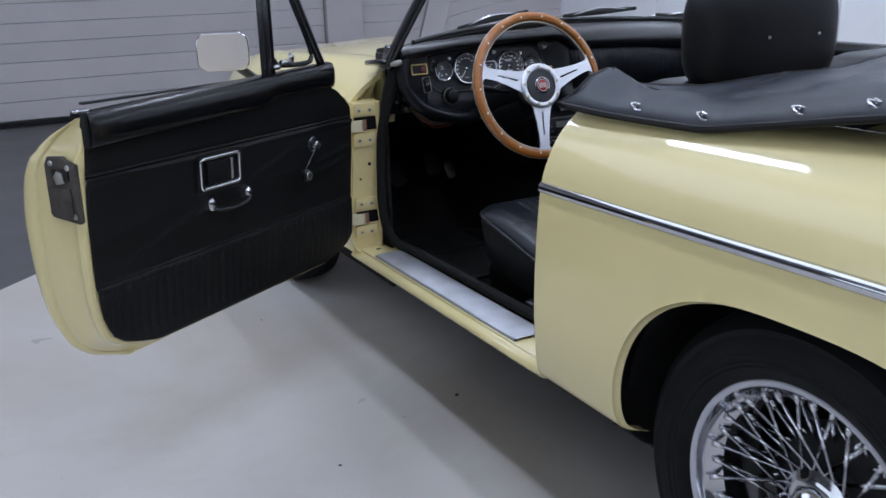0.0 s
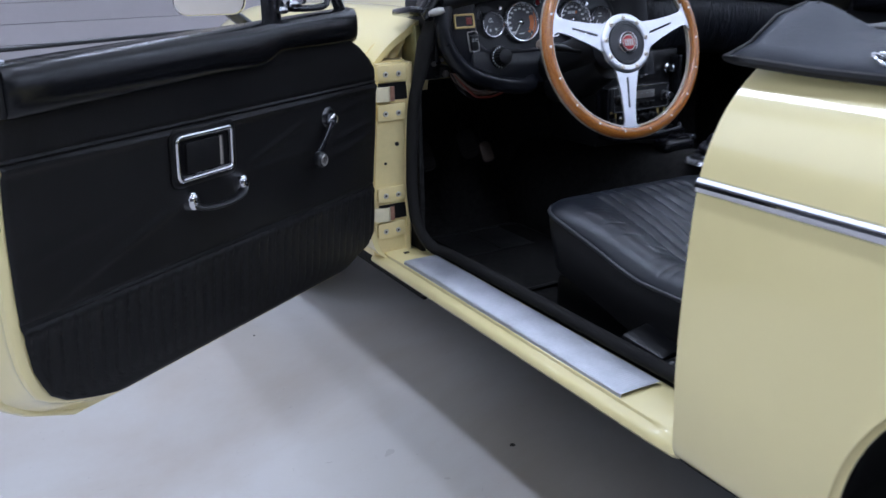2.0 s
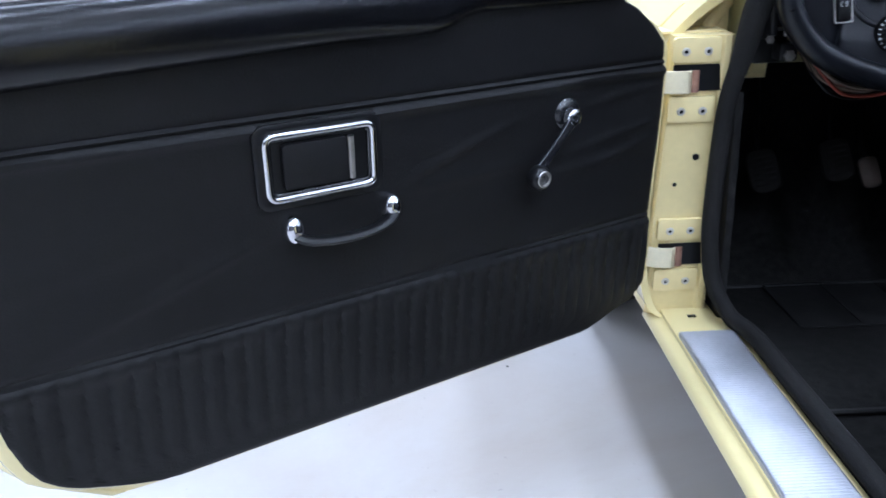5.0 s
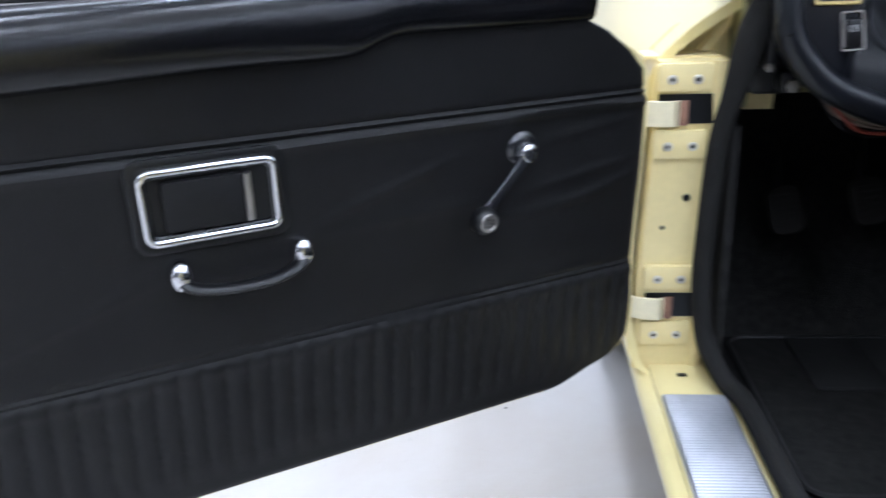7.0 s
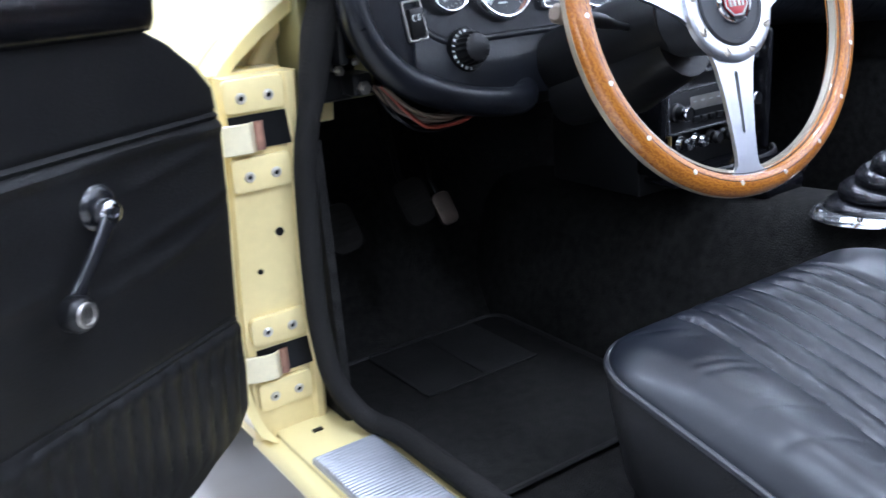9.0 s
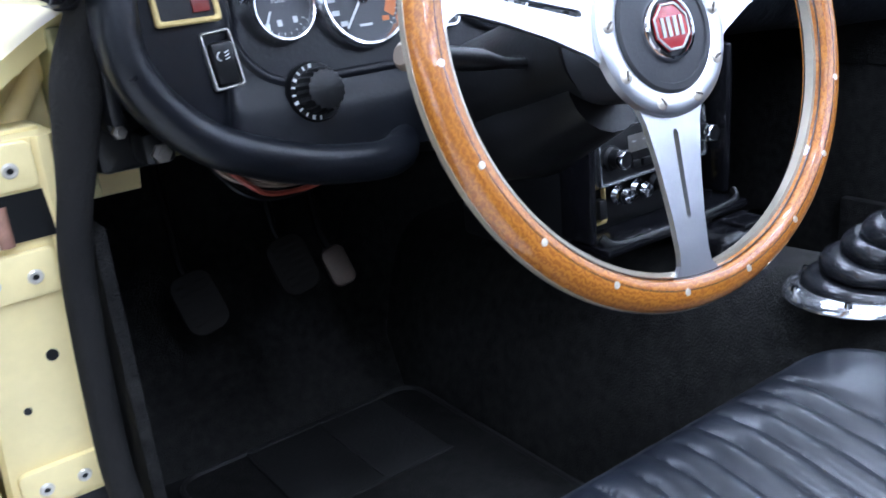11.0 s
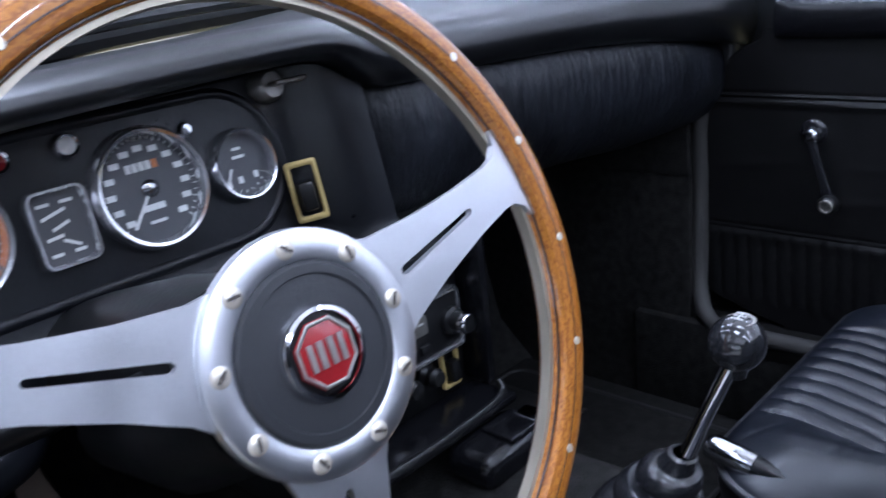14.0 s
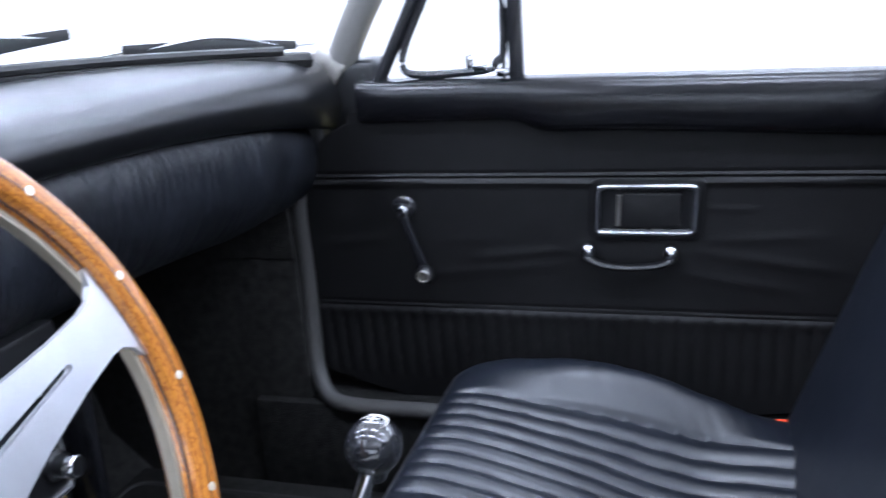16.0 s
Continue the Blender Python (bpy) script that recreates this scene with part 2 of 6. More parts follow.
# ---- mesh helpers ----
def part(name, geo, mat, parent, label="", smooth=40):
    """Links a bmesh, or a (verts, faces) pair, as one mesh object under a thing or a part."""
    me = bpy.data.meshes.new(name)
    if isinstance(geo, tuple):
        me.from_pydata([tuple(v) for v in geo[0]], [], geo[1])
    else:
        geo.normal_update()
        geo.to_mesh(me)
        geo.free()
    me.materials.append(mat)
    if smooth:
        me.polygons.foreach_set("use_smooth", [True] * len(me.polygons))
        me.set_sharp_from_angle(angle=radians(smooth))
    ob = new(name, me)
    if parent is not None:
        ob.parent = parent
    if label:
        ob["label"] = label
    return ob


def placed(ob, m):
    ob.matrix_basis = m
    return ob


def empty(name, m=None):
    ob = new(name)
    ob.empty_display_size = 0.1
    if m is not None:
        ob.matrix_basis = m
    return ob


def box(c, s, bevel=0.0, seg=2, m=None):
    bm = bmesh.new()
    bmesh.ops.create_cube(bm, size=1, matrix=Matrix.Translation(c) @ Matrix.Diagonal((*s, 1)))
    if bevel:
        bmesh.ops.bevel(bm, geom=bm.edges[:], offset=bevel, segments=seg, profile=0.5, affect="EDGES")
    if m is not None:
        bmesh.ops.transform(bm, matrix=m, verts=bm.verts)
    return bm


def joined(*bms):
    out = bms[0]
    for b in bms[1:]:
        me = bpy.data.meshes.new("tmp")
        b.to_mesh(me)
        out.from_mesh(me)
        bpy.data.meshes.remove(me)
        b.free()
    return out


def sheet(rows, closed_u=False, closed_v=False, flip=False):
    """Quads over a list of equally long rows of points."""
    n, m = len(rows), len(rows[0])
    verts = [tuple(p) for r in rows for p in r]
    faces = []
    for i in range(n if closed_v else n - 1):
        for j in range(m if closed_u else m - 1):
            a, b = i * m + j, i * m + (j + 1) % m
            c, d = ((i + 1) % n) * m + (j + 1) % m, ((i + 1) % n) * m + j
            faces.append((a, d, c, b) if flip else (a, b, c, d))
    return verts, faces


def capped(rows, flip=False):
    """A closed tube over rings, with both ends filled."""
    v, f = sheet(rows, closed_u=True, flip=flip)
    m, n = len(rows[0]), len(rows)
    f.append(tuple(range(m)) if flip else tuple(reversed(range(m))))
    f.append(tuple(reversed(range((n - 1) * m, n * m))) if flip else tuple(range((n - 1) * m, n * m)))
    return v, f


def revolve(profile, seg=32, m=None):
    """Turns (radius, height) pairs about z."""
    rows = [[(r * math.cos(2 * math.pi * k / seg), r * math.sin(2 * math.pi * k / seg), h) for k in range(seg)] for r, h in profile]
    v, f = sheet(rows, closed_u=True)
    if m is not None:
        v = [tuple(m @ Vector(p)) for p in v]
    return v, f


def smooth_path(points, n=8):
    """Catmull-Rom points through the given ones."""
    p = [Vector(q) for q in points]
    p = [p[0] * 2 - p[1]] + p + [p[-1] * 2 - p[-2]]
    out = []
    for i in range(1, len(p) - 2):
        for k in range(n):
            t = k / n
            a, b, c, d = p[i - 1], p[i], p[i + 1], p[i + 2]
            out.append(0.5 * ((2 * b) + (c - a) * t + (2 * a - 5 * b + 4 * c - d) * t * t + (3 * b - a - 3 * c + d) * t ** 3))
    out.append(p[-2])
    return out


def tube(points, r, seg=10, closed=False, squash=(1, 1), up=(0, 0, 1)):
    """A tube along points; r may be a number or a list."""
    pts = [Vector(p) for p in points]
    n = len(pts)
    rows = []
    for i, p in enumerate(pts):
        a = pts[(i - 1) % n] if closed or i else pts[0]
        b = pts[(i + 1) % n] if closed or i < n - 1 else pts[-1]
        d = (b - a).normalized()
        side = d.cross(Vector(up))
        if side.length < 1e-4:
            side = d.cross(Vector((1, 0, 0)))
        side.normalize()
        top = side.cross(d)
        rad = r[i] if isinstance(r, (list, tuple)) else r
        rows.append([p + rad * (squash[0] * math.cos(2 * math.pi * k / seg) * side + squash[1] * math.sin(2 * math.pi * k / seg) * top) for k in range(seg)])
    return sheet(rows, closed_u=True, closed_v=True, flip=True) if closed else capped(rows, flip=True)


def prism(outline, depth, m=None, bevel=0.0, seg=2):
    """A plate from a flat outline in x, y, from z = 0 to depth."""
    bm = bmesh.new()
    base = [bm.verts.new((x, y, 0)) for x, y in outline]
    face = bm.faces.new(base)
    got = bmesh.ops.extrude_face_region(bm, geom=[face])
    top = [g for g in got["geom"] if isinstance(g, bmesh.types.BMVert)]
    bmesh.ops.translate(bm, verts=top, vec=(0, 0, depth))
    bmesh.ops.recalc_face_normals(bm, faces=bm.faces)
    if bevel:
        rim = [e for e in bm.edges if abs(e.verts[0].co.z - e.verts[1].co.z) < 1e-7]
        bmesh.ops.bevel(bm, geom=rim, offset=bevel, segments=seg, profile=0.5, affect="EDGES")
    if m is not None:
        bmesh.ops.transform(bm, matrix=m, verts=bm.verts)
    return bm


def rounded(w, h, r, n=5, cx=0.0, cy=0.0):
    """The outline of a rounded rectangle."""
    pts = []
    for sx, sy, a0 in ((1, 1, 0), (-1, 1, 90), (-1, -1, 180), (1, -1, 270)):
        for k in range(n + 1):
            a = radians(a0 + 90 * k / n)
            pts.append((cx + sx * (w / 2 - r) + r * math.cos(a), cy + sy * (h / 2 - r) + r * math.sin(a)))
    return pts


def ring_plate(outer, inner, depth, m=None):
    """A frame between two outlines of equal count."""
    n = len(outer)
    rows = [[(*p, 0) for p in outer], [(*p, depth * 0.7) for p in outer], [((a[0] * 0.7 + b[0] * 0.3), (a[1] * 0.7 + b[1] * 0.3), depth) for a, b in zip(outer, inner)],
            [((a[0] * 0.3 + b[0] * 0.7), (a[1] * 0.3 + b[1] * 0.7), depth) for a, b in zip(outer, inner)], [(*p, depth * 0.7) for p in inner], [(*p, 0) for p in inner]]
    v, f = sheet(rows, closed_u=True, flip=True)
    f = [tuple(reversed(q)) for q in f]
    if m is not None:
        v = [tuple(m @ Vector(p)) for p in v]
    return v, f


def mirrored(geo):
    """The same faces on the other side of the car."""
    return [(-x, y, z) for x, y, z in geo[0]], [tuple(reversed(f)) for f in geo[1]]


def lerp_list(table, t):
    """A value from (key, value) pairs in rising order."""
    if t <= table[0][0]:
        return table[0][1]
    for (a, va), (b, vb) in zip(table, table[1:]):
        if t <= b:
            w = (t - a) / (b - a)
            return va + (vb - va) * w
    return table[-1][1]


def smooth_list(table, t):
    """The same with eased slopes (monotone cubic)."""
    ks = [k for k, _ in table]
    if t <= ks[0]:
        return table[0][1]
    if t >= ks[-1]:
        return table[-1][1]
    i = max(j for j, k in enumerate(ks[:-1]) if k <= t)
    d = [(table[j + 1][1] - table[j][1]) / (table[j + 1][0] - table[j][0]) for j in range(len(ks) - 1)]

    def slope(j):
        if j == 0:
            return d[0]
        if j == len(ks) - 1:
            return d[-1]
        return 0 if d[j - 1] * d[j] <= 0 else 2 * d[j - 1] * d[j] / (d[j - 1] + d[j])
    h = ks[i + 1] - ks[i]
    s = (t - ks[i]) / h
    a, b = table[i][1], table[i + 1][1]
    return ((2 * s ** 3 - 3 * s ** 2 + 1) * a + (s ** 3 - 2 * s ** 2 + s) * h * slope(i) + (3 * s ** 2 - 2 * s ** 3) * b + (s ** 3 - s ** 2) * h * slope(i + 1))


def bump_fn(t, c, w):
    return math.exp(-((t - c) / w) ** 2)


def frame_axes(o, x, y, z):
    m = Matrix.Identity(4)
    for i, v in enumerate((x, y, z)):
        m[0][i], m[1][i], m[2][i] = v
    m.translation = o
    return m


def along(a, b):
    """A pose at a whose z points to b."""
    a, b = Vector(a), Vector(b)
    return Matrix.Translation(a) @ (b - a).to_track_quat("Z", "Y").to_matrix().to_4x4()


# ---- the hall ----
WALL_Y, WALL_RIGHT, WALL_LEFT, WALL_BACK, CEIL_Z = 5.7, 3.6, -7.5, -8.0, 3.7
floor = part("floor", box((-2.0, -1.2, -0.06), (11.6, 14.2, 0.10)), FLOOR_DARK, None, smooth=0)
tagged(floor, "smooth dark grey painted concrete hall floor", "floor", kind="structure")


def pale_floor():
    # the pale coat ends along a slanting line in front of the car
    bm = bmesh.new()
    vs = [bm.verts.new((x, y, -0.012)) for x, y in ((-7.4, -7.9), (3.55, -7.9), (3.55, 5.6), (2.8, 5.6), (-1.625, 1.282), (-7.4, -4.2))]
    f = bm.faces.new(vs)
    got = bmesh.ops.extrude_face_region(bm, geom=[f])
    bmesh.ops.translate(bm, verts=[g for g in got["geom"] if isinstance(g, bmesh.types.BMVert)], vec=(0, 0, 0.012))
    bmesh.ops.recalc_face_normals(bm, faces=bm.faces)
    return bm


tagged(part("pavement", pale_floor(), FLOOR, None, smooth=0), "pale grey glossy epoxy floor under the car, lightly scuffed", "floor", kind="structure")


def hall_wall(name, size, centre, mat, label):
    w = part(name, box(centre, size), mat, None, smooth=0)
    return tagged(w, label, "wall", kind="structure")


wall_front = hall_wall("wall_front", (11.6, 0.2, 3.9), (-2.0, WALL_Y + 0.112, 1.85), MORTAR, "grey painted wall of level panels with fine joints")
wall_right = hall_wall("wall_right", (0.2, 14.2, 3.9), (WALL_RIGHT + 0.112, -1.2, 1.85), WALL_WHITE, "bright white panelled hall wall with thin joints")
wall_left = hall_wall("wall_left", (0.2, 14.2, 0.7), (WALL_LEFT - 0.1, -1.2, 0.25), WALL_DARK, "unseen hall wall, dark to dim reflections, with an added window")
part("wall_above", box((WALL_LEFT - 0.1, -1.2, 3.35), (0.2, 14.2, 0.9)), WALL_DARK, wall_left, smooth=0)
part("wall_pier", box((WALL_LEFT - 0.1, -7.05, 1.75), (0.2, 2.5, 2.3)), WALL_DARK, wall_left, smooth=0)
part("wall_pier", box((WALL_LEFT - 0.1, 4.25, 1.75), (0.2, 3.3, 2.3)), WALL_DARK, wall_left, smooth=0)
# unseen window, added to give the side fill light a source
added_window = part("added_window", ring_plate(rounded(8.4, 2.3, 0.01, 1), rounded(8.2, 2.1, 0.01, 1), 0.06, frame_axes((WALL_LEFT - 0.08, WIN_Y, WIN_Z), (0, 1, 0), (0, 0, 1), (1, 0, 0))), LAMP_BODY, None, smooth=0)
tagged(added_window, "long white-framed hall window, unseen, added for fill light", "window", kind="structure")
for wy in (-3.7, -1.6, 0.5):
    part("mullion", box((WALL_LEFT - 0.06, wy, WIN_Z), (0.05, 0.06, 2.14)), LAMP_BODY, added_window, smooth=0)
for wy in (-4.75, -2.65, -0.55, 1.55):
    pane = part("pane", box((WALL_LEFT - 0.045, wy, WIN_Z), (0.006, 2.02, 2.12)), GLASS, added_window, smooth=0)
    pane.visible_shadow = False
part("backdrop_glow", box((WALL_LEFT - 0.19, WIN_Y, WIN_Z), (0.01, 8.4, 2.3)), FILL_GLOW, added_window, smooth=0)
hall_wall("wall_back", (11.6, 0.2, 3.9), (-2.0, WALL_BACK - 0.1, 1.85), WALL_DARK, "plain unseen hall wall, set dark to dim reflections")
tagged(part("ceiling", box((-2.0, -1.2, CEIL_Z + 0.1), (11.6, 14.2, 0.2)), CEIL, None, smooth=0), "plain white hall ceiling", "ceiling", kind="structure")
skirt = part("baseboard", box((-2.0, WALL_Y - 0.012, 0.02), (11.0, 0.016, 0.04), 0.003), BLACK, None, smooth=0)
tagged(skirt, "thin dark skirting along the grey front wall", "baseboard", kind="structure")

# ---- the car: one thing, its parts laid out from the middle line, +y ahead ----
car = empty("car")
tagged(car, "primrose yellow two-seat roadster, black trim, driver's door open", "car")

# rear wing side, from the bottom edge up to the crown
SIDE = [(0.284, -0.684), (0.297, -0.720), (0.314, -0.746), (0.343, -0.7597), (0.39, -0.768), (0.45, -0.771), (0.53, -0.769), (0.62, -0.763),
        (0.682, -0.756), (0.722, -0.745), (0.766, -0.722), (0.795, -0.695), (0.816, -0.668), (0.829, -0.64), (0.834, -0.60), (0.830, -0.565)]
ARCH_Y, ARCH_Z, ARCH_A, ARCH_B = -1.450, 0.285, 0.340, 0.328


def side_points():
    pts = smooth_path([(x, 0, z) for z, x in SIDE], 4)
    return [(p.x, p.z) for p in pts]


def arch_k(dy, dz):
    # below 1 inside the squared-off arch, whose middle lies a little behind the axle
    return (abs(dy + 0.04) / ARCH_A) ** 2.7 + (abs(dz) / ARCH_B) ** 2.7


def wing(y0, y1, ny, shape, arch_y, front_edge=None):
    """A wing's outer skin with a wheel arch cut out of it and a turned lip round the arch."""
    prof = side_points()
    rows = []
    for i in range(ny + 1):
        y = y0 + (y1 - y0) * i / ny
        row = []
        for x, z in prof:
            xx, zz = shape(x, z, y)
            yy = y + (front_edge(zz) * (1 - i / ny) ** 3 if front_edge else 0)
            row.append([xx, yy, zz])
        rows.append(row)
    m = len(prof)
    flat = [p for r in rows for p in r]
    inside = [arch_k(p[1] - arch_y, p[2] - ARCH_Z) < 1 for p in flat]
    faces = []
    for i in range(ny):
        for j in range(m - 1):
            q = (i * m + j, i * m + j + 1, (i + 1) * m + j + 1, (i + 1) * m + j)
            if not all(inside[k] for k in q):
                faces.append(q)
    used = {k for q in faces for k in q}
    lip = []
    for k in used:
        if inside[k]:
            p = flat[k]
            dy, dz = p[1] - arch_y, p[2] - ARCH_Z
            d = arch_k(dy, dz) ** (1 / 2.7) or 1
            p[1], p[2] = arch_y - 0.04 + (dy + 0.04) / d, ARCH_Z + dz / d
    count = {}
    for q in faces:
        for a, b in zip(q, q[1:] + q[:1]):
            count[tuple(sorted((a, b)))] = count.get(tuple(sorted((a, b))), 0) + 1
    verts = [tuple(p) for p in flat]
    # lip turned inwards
    inner = {}
    for (a, b), n in count.items():
        if n == 1 and inside[a] and inside[b]:
            for k in (a, b):
                if k not in inner:
                    x, y, z = verts[k]
                    inner[k] = (len(verts), len(verts) + 1)
                    verts.append((x + 0.005, y, z))
                    sc = 0.984
                    verts.append((x + 0.013, arch_y - 0.04 + (y - arch_y + 0.04) * sc, ARCH_Z + (z - ARCH_Z) * sc))
            faces.append((a, b, inner[b][0], inner[a][0]))
            faces.append((inner[a][0], inner[b][0], inner[b][1], inner[a][1]))
    # turned edge along the door gap
    edge = list(range(m))
    base = len(verts)
    for k in edge:
        x, y, z = verts[k]
        verts.append((x + 0.013, y - 0.003 * (1 if y1 < y0 else -1), z - 0.009 * max(0.3, min(1.0, (z - 0.70) / 0.08))))
    for j in range(m - 1):
        faces.append((j, base + j, base + j + 1, j + 1))
    return verts, faces


def rear_shape(x, z, y):
    w = smooth_list([(-2.3, 0.84), (-1.9, 0.95), (-1.5, 1.0), (-1.2, 1.003), (-0.9, 1.0)], y)
    low = smooth_list([(-2.3, 0.14), (-1.8, 0.03), (-1.5, 0), (-0.9, 0)], y)
    drop = smooth_list([(-2.3, -0.075), (-1.8, -0.02), (-1.5, 0.0), (-0.9, 0)], y)
    f = (z - 0.2) / 0.63
    return x * w, z + low * (1 - f) ** 2 + drop * f ** 2


def front_shape(x, z, y):
    w = smooth_list([(0.0, 0.966), (0.4, 0.985), (0.9, 0.99), (1.3, 0.94), (1.6, 0.82)], y)
    drop = smooth_list([(0.0, -0.010), (0.35, -0.004), (0.9, -0.02), (1.3, -0.06), (1.6, -0.16)], y)
    f = (z - 0.2) / 0.63
    flat = max(0.0, z - 0.735) * 0.45 * smooth_list([(0.05, 1.0), (0.5, 0.0)], y)
    return x * w + flat, z + drop * f ** 2


rear_edge = lambda z: 0.042 * max(0.0, (0.40 - z) / 0.16) ** 1.6
rear_left = wing(-0.93, -2.28, 110, rear_shape, ARCH_Y, rear_edge)
part("rear_wing", rear_left, PAINT, car)
part("rear_wing", mirrored(rear_left), PAINT, car)
FRONT_Y = ARCH_Y + 2.27
front_left = wing(0.032, 1.62, 110, front_shape, FRONT_Y)
front_left = (front_left[0], [tuple(reversed(f)) for f in front_left[1]])
part("front_wing", front_left, PAINT, car)
part("front_wing", mirrored(front_left), PAINT, car)


def cross_deck(ys, crown, edge_x, edge_z, n=24):
    """A panel across the car, crowned in the middle."""
    rows = []
    for y in ys:
        ex, ez, cz = edge_x(y), edge_z(y), crown(y)
        rows.append([(ex * (2 * k / n - 1), y, ez + (cz - ez) * (1 - (2 * k / n - 1) ** 2)) for k in range(n + 1)])
    return rows


# bonnet and scuttle, rear deck and tail
wing_top_front = lambda y: front_shape(-0.565, 0.830, y)
bonnet_rows = cross_deck([0.20 + 1.42 * i / 24 for i in range(25)], lambda y: smooth_list([(0.2, 0.868), (0.9, 0.84), (1.4, 0.77), (1.62, 0.67)], y), lambda y: -wing_top_front(y)[0] - 0.001, lambda y: wing_top_front(y)[1])
part("bonnet", sheet(bonnet_rows), PAINT, car)
scuttle_rows = cross_deck([0.10 + 0.095 * i / 4 for i in range(5)], lambda y: 0.868, lambda y: -wing_top_front(y)[0] - 0.001, lambda y: wing_top_front(y)[1])
part("scuttle", sheet(scuttle_rows), PAINT, car)
nose_rows = [[(x * s, 1.62 + 0.09 * k / 4, 0.25 + (z - 0.25) * (1 - 0.04 * k)) for x, y, z in bonnet_rows[-1]] for k, s in ((0, 1.0), (1, 0.99), (3, 0.93), (4, 0.85))]
nose_rows.append([(x * 0.85, 1.70, 0.25) for x, y, z in bonnet_rows[-1]])
part("nose", sheet(nose_rows), PAINT, car)
deck_top = lambda y: rear_shape(-0.565, 0.830, y)
deck_rows = cross_deck([-1.42 - 0.86 * i / 16 for i in range(17)], lambda y: smooth_list([(-2.28, 0.80), (-1.42, 0.86)], y), lambda y: -deck_top(y)[0] - 0.001, lambda y: deck_top(y)[1])
part("boot_lid", sheet(deck_rows, flip=True), PAINT, car)
tail_rows = [[(x, -2.28 - 0.03 * k, z - (z - 0.34) * k / 4) for x, y, z in deck_rows[-1]] for k in range(5)]
part("tail_panel", sheet(tail_rows, flip=True), PAINT, car)


# sills
def sill_geo():
    sec = [(-0.606, 0.306), (-0.640, 0.311), (-0.699, 0.311), (-0.7022, 0.3085), (-0.7028, 0.3035), (-0.706, 0.3015), (-0.712, 0.3005), (-0.7175, 0.298), (-0.7215, 0.293), (-0.7225, 0.288),
           (-0.719, 0.2825), (-0.702, 0.274), (-0.648, 0.246), (-0.60, 0.225)]
    ys = [0.075 - 1.09 * i / 66 for i in range(67)]
    rows = []
    for y in ys:
        row = []
        for x, z in sec:
            # the outer lip sweeps out and up into the rear wing
            k = min(1.4, max(0.0, (-0.82 - y) / 0.085))
            out = x < -0.7025
            # past the door opening it runs in behind the wing
            hide = 0.75 * max(0.0, -0.900 - y)
            row.append((x - 0.016 * k ** 2 * out + hide, y, z + (0.016 * k ** 2 if out else 0.010 * k ** 2 * (x < -0.69 and z < 0.30))))
        rows.append(row)
    return sheet(rows, flip=True)


sill = sill_geo()
part("sill", sill, PAINT, car)
part("sill", mirrored(sill), PAINT, car)


def tread_geo():
    # ribs run across the plate
    y0, y1, pitch = -0.048, -0.758, 0.0056
    n = int((y0 - y1) / pitch)
    rows = []
    for i in range(n):
        for f, h in ((0.0, 0.0), (0.28, 0.0011), (0.62, 0.0011), (0.9, 0.0)):
            y = y0 - (i + f) * pitch
            rows.append([(-0.7005, y, 0.3085), (-0.7005, y, 0.3155), (-0.6985, y, 0.3168), (-0.695, y, 0.3168 + h), (-0.628, y, 0.3168 + h), (-0.622, y, 0.3165), (-0.618, y, 0.313)])
    return sheet(rows, flip=True)


tread = part("sill_plate", tread_geo(), TREAD, car, "ribbed aluminium tread plate on the door sill", smooth=20)
for sy in (-0.06, -0.415, -0.745):
    screw = part("screw", revolve([(0, 0.002), (0.003, 0.0018), (0.0045, 0.0005), (0.0045, 0)], 12), STEEL, tread)
    placed(screw, pose(-0.6985, sy, 0.3112, 0, -90, 0))

# hinge post of the open door
POST_Y = lambda z: 0.040 - 0.085 * (z - 0.36)


def post_geo():
    rows = []
    for k in range(13):
        z = 0.305 + (0.7285 - 0.305) * k / 12
        y = POST_Y(z)
        xo = lerp_list([(0.3, -0.727), (0.45, -0.729), (0.6, -0.722), (0.735, -0.716)], z)
        rows.append([(xo, y + 0.16, z), (xo, y + 0.004, z), (xo + 0.004, y, z), (-0.652, y, z), (-0.648, y - 0.004, z), (-0.640, y - 0.004, z), (-0.634, y + 0.002, z), (-0.634, y + 0.16, z)])
    return capped(rows)


post = part("hinge_post", post_geo(), PAINT_WORN, car, "yellow painted door hinge post", smooth=30)
# same post on the other side, coloured dark so no yellow shows
part("hinge_post", mirrored(post_geo()), CARPET, car, "passenger door hinge post, set dark to hide its yellow", smooth=30)
# closing plate above the post, set back under the wing edge
part("jamb_panel", prism([(-0.738, 0.655), (-0.560, 0.655), (-0.545, 0.806), (-0.60, 0.798), (-0.65, 0.784), (-0.69, 0.760), (-0.716, 0.735), (-0.732, 0.70)], 0.003, frame_axes((0, 0.088, 0), (1, 0, 0), (0, 0, 1), (0, -1, 0))), PAINT_WORN, car, "yellow painted panel behind the wing edge", smooth=0)
part("jamb_shelf", box((-0.685, 0.062, 0.7295), (0.092, 0.05, 0.004), 0.001), PAINT_WORN, car)
part("jamb_brace", tube([(-0.652, 0.078, 0.728), (-0.628, 0.074, 0.762), (-0.606, 0.074, 0.795)], [0.010, 0.008, 0.009], 10, squash=(1.0, 0.6), up=(0, 1, 0)), PAINT_WORN, car)


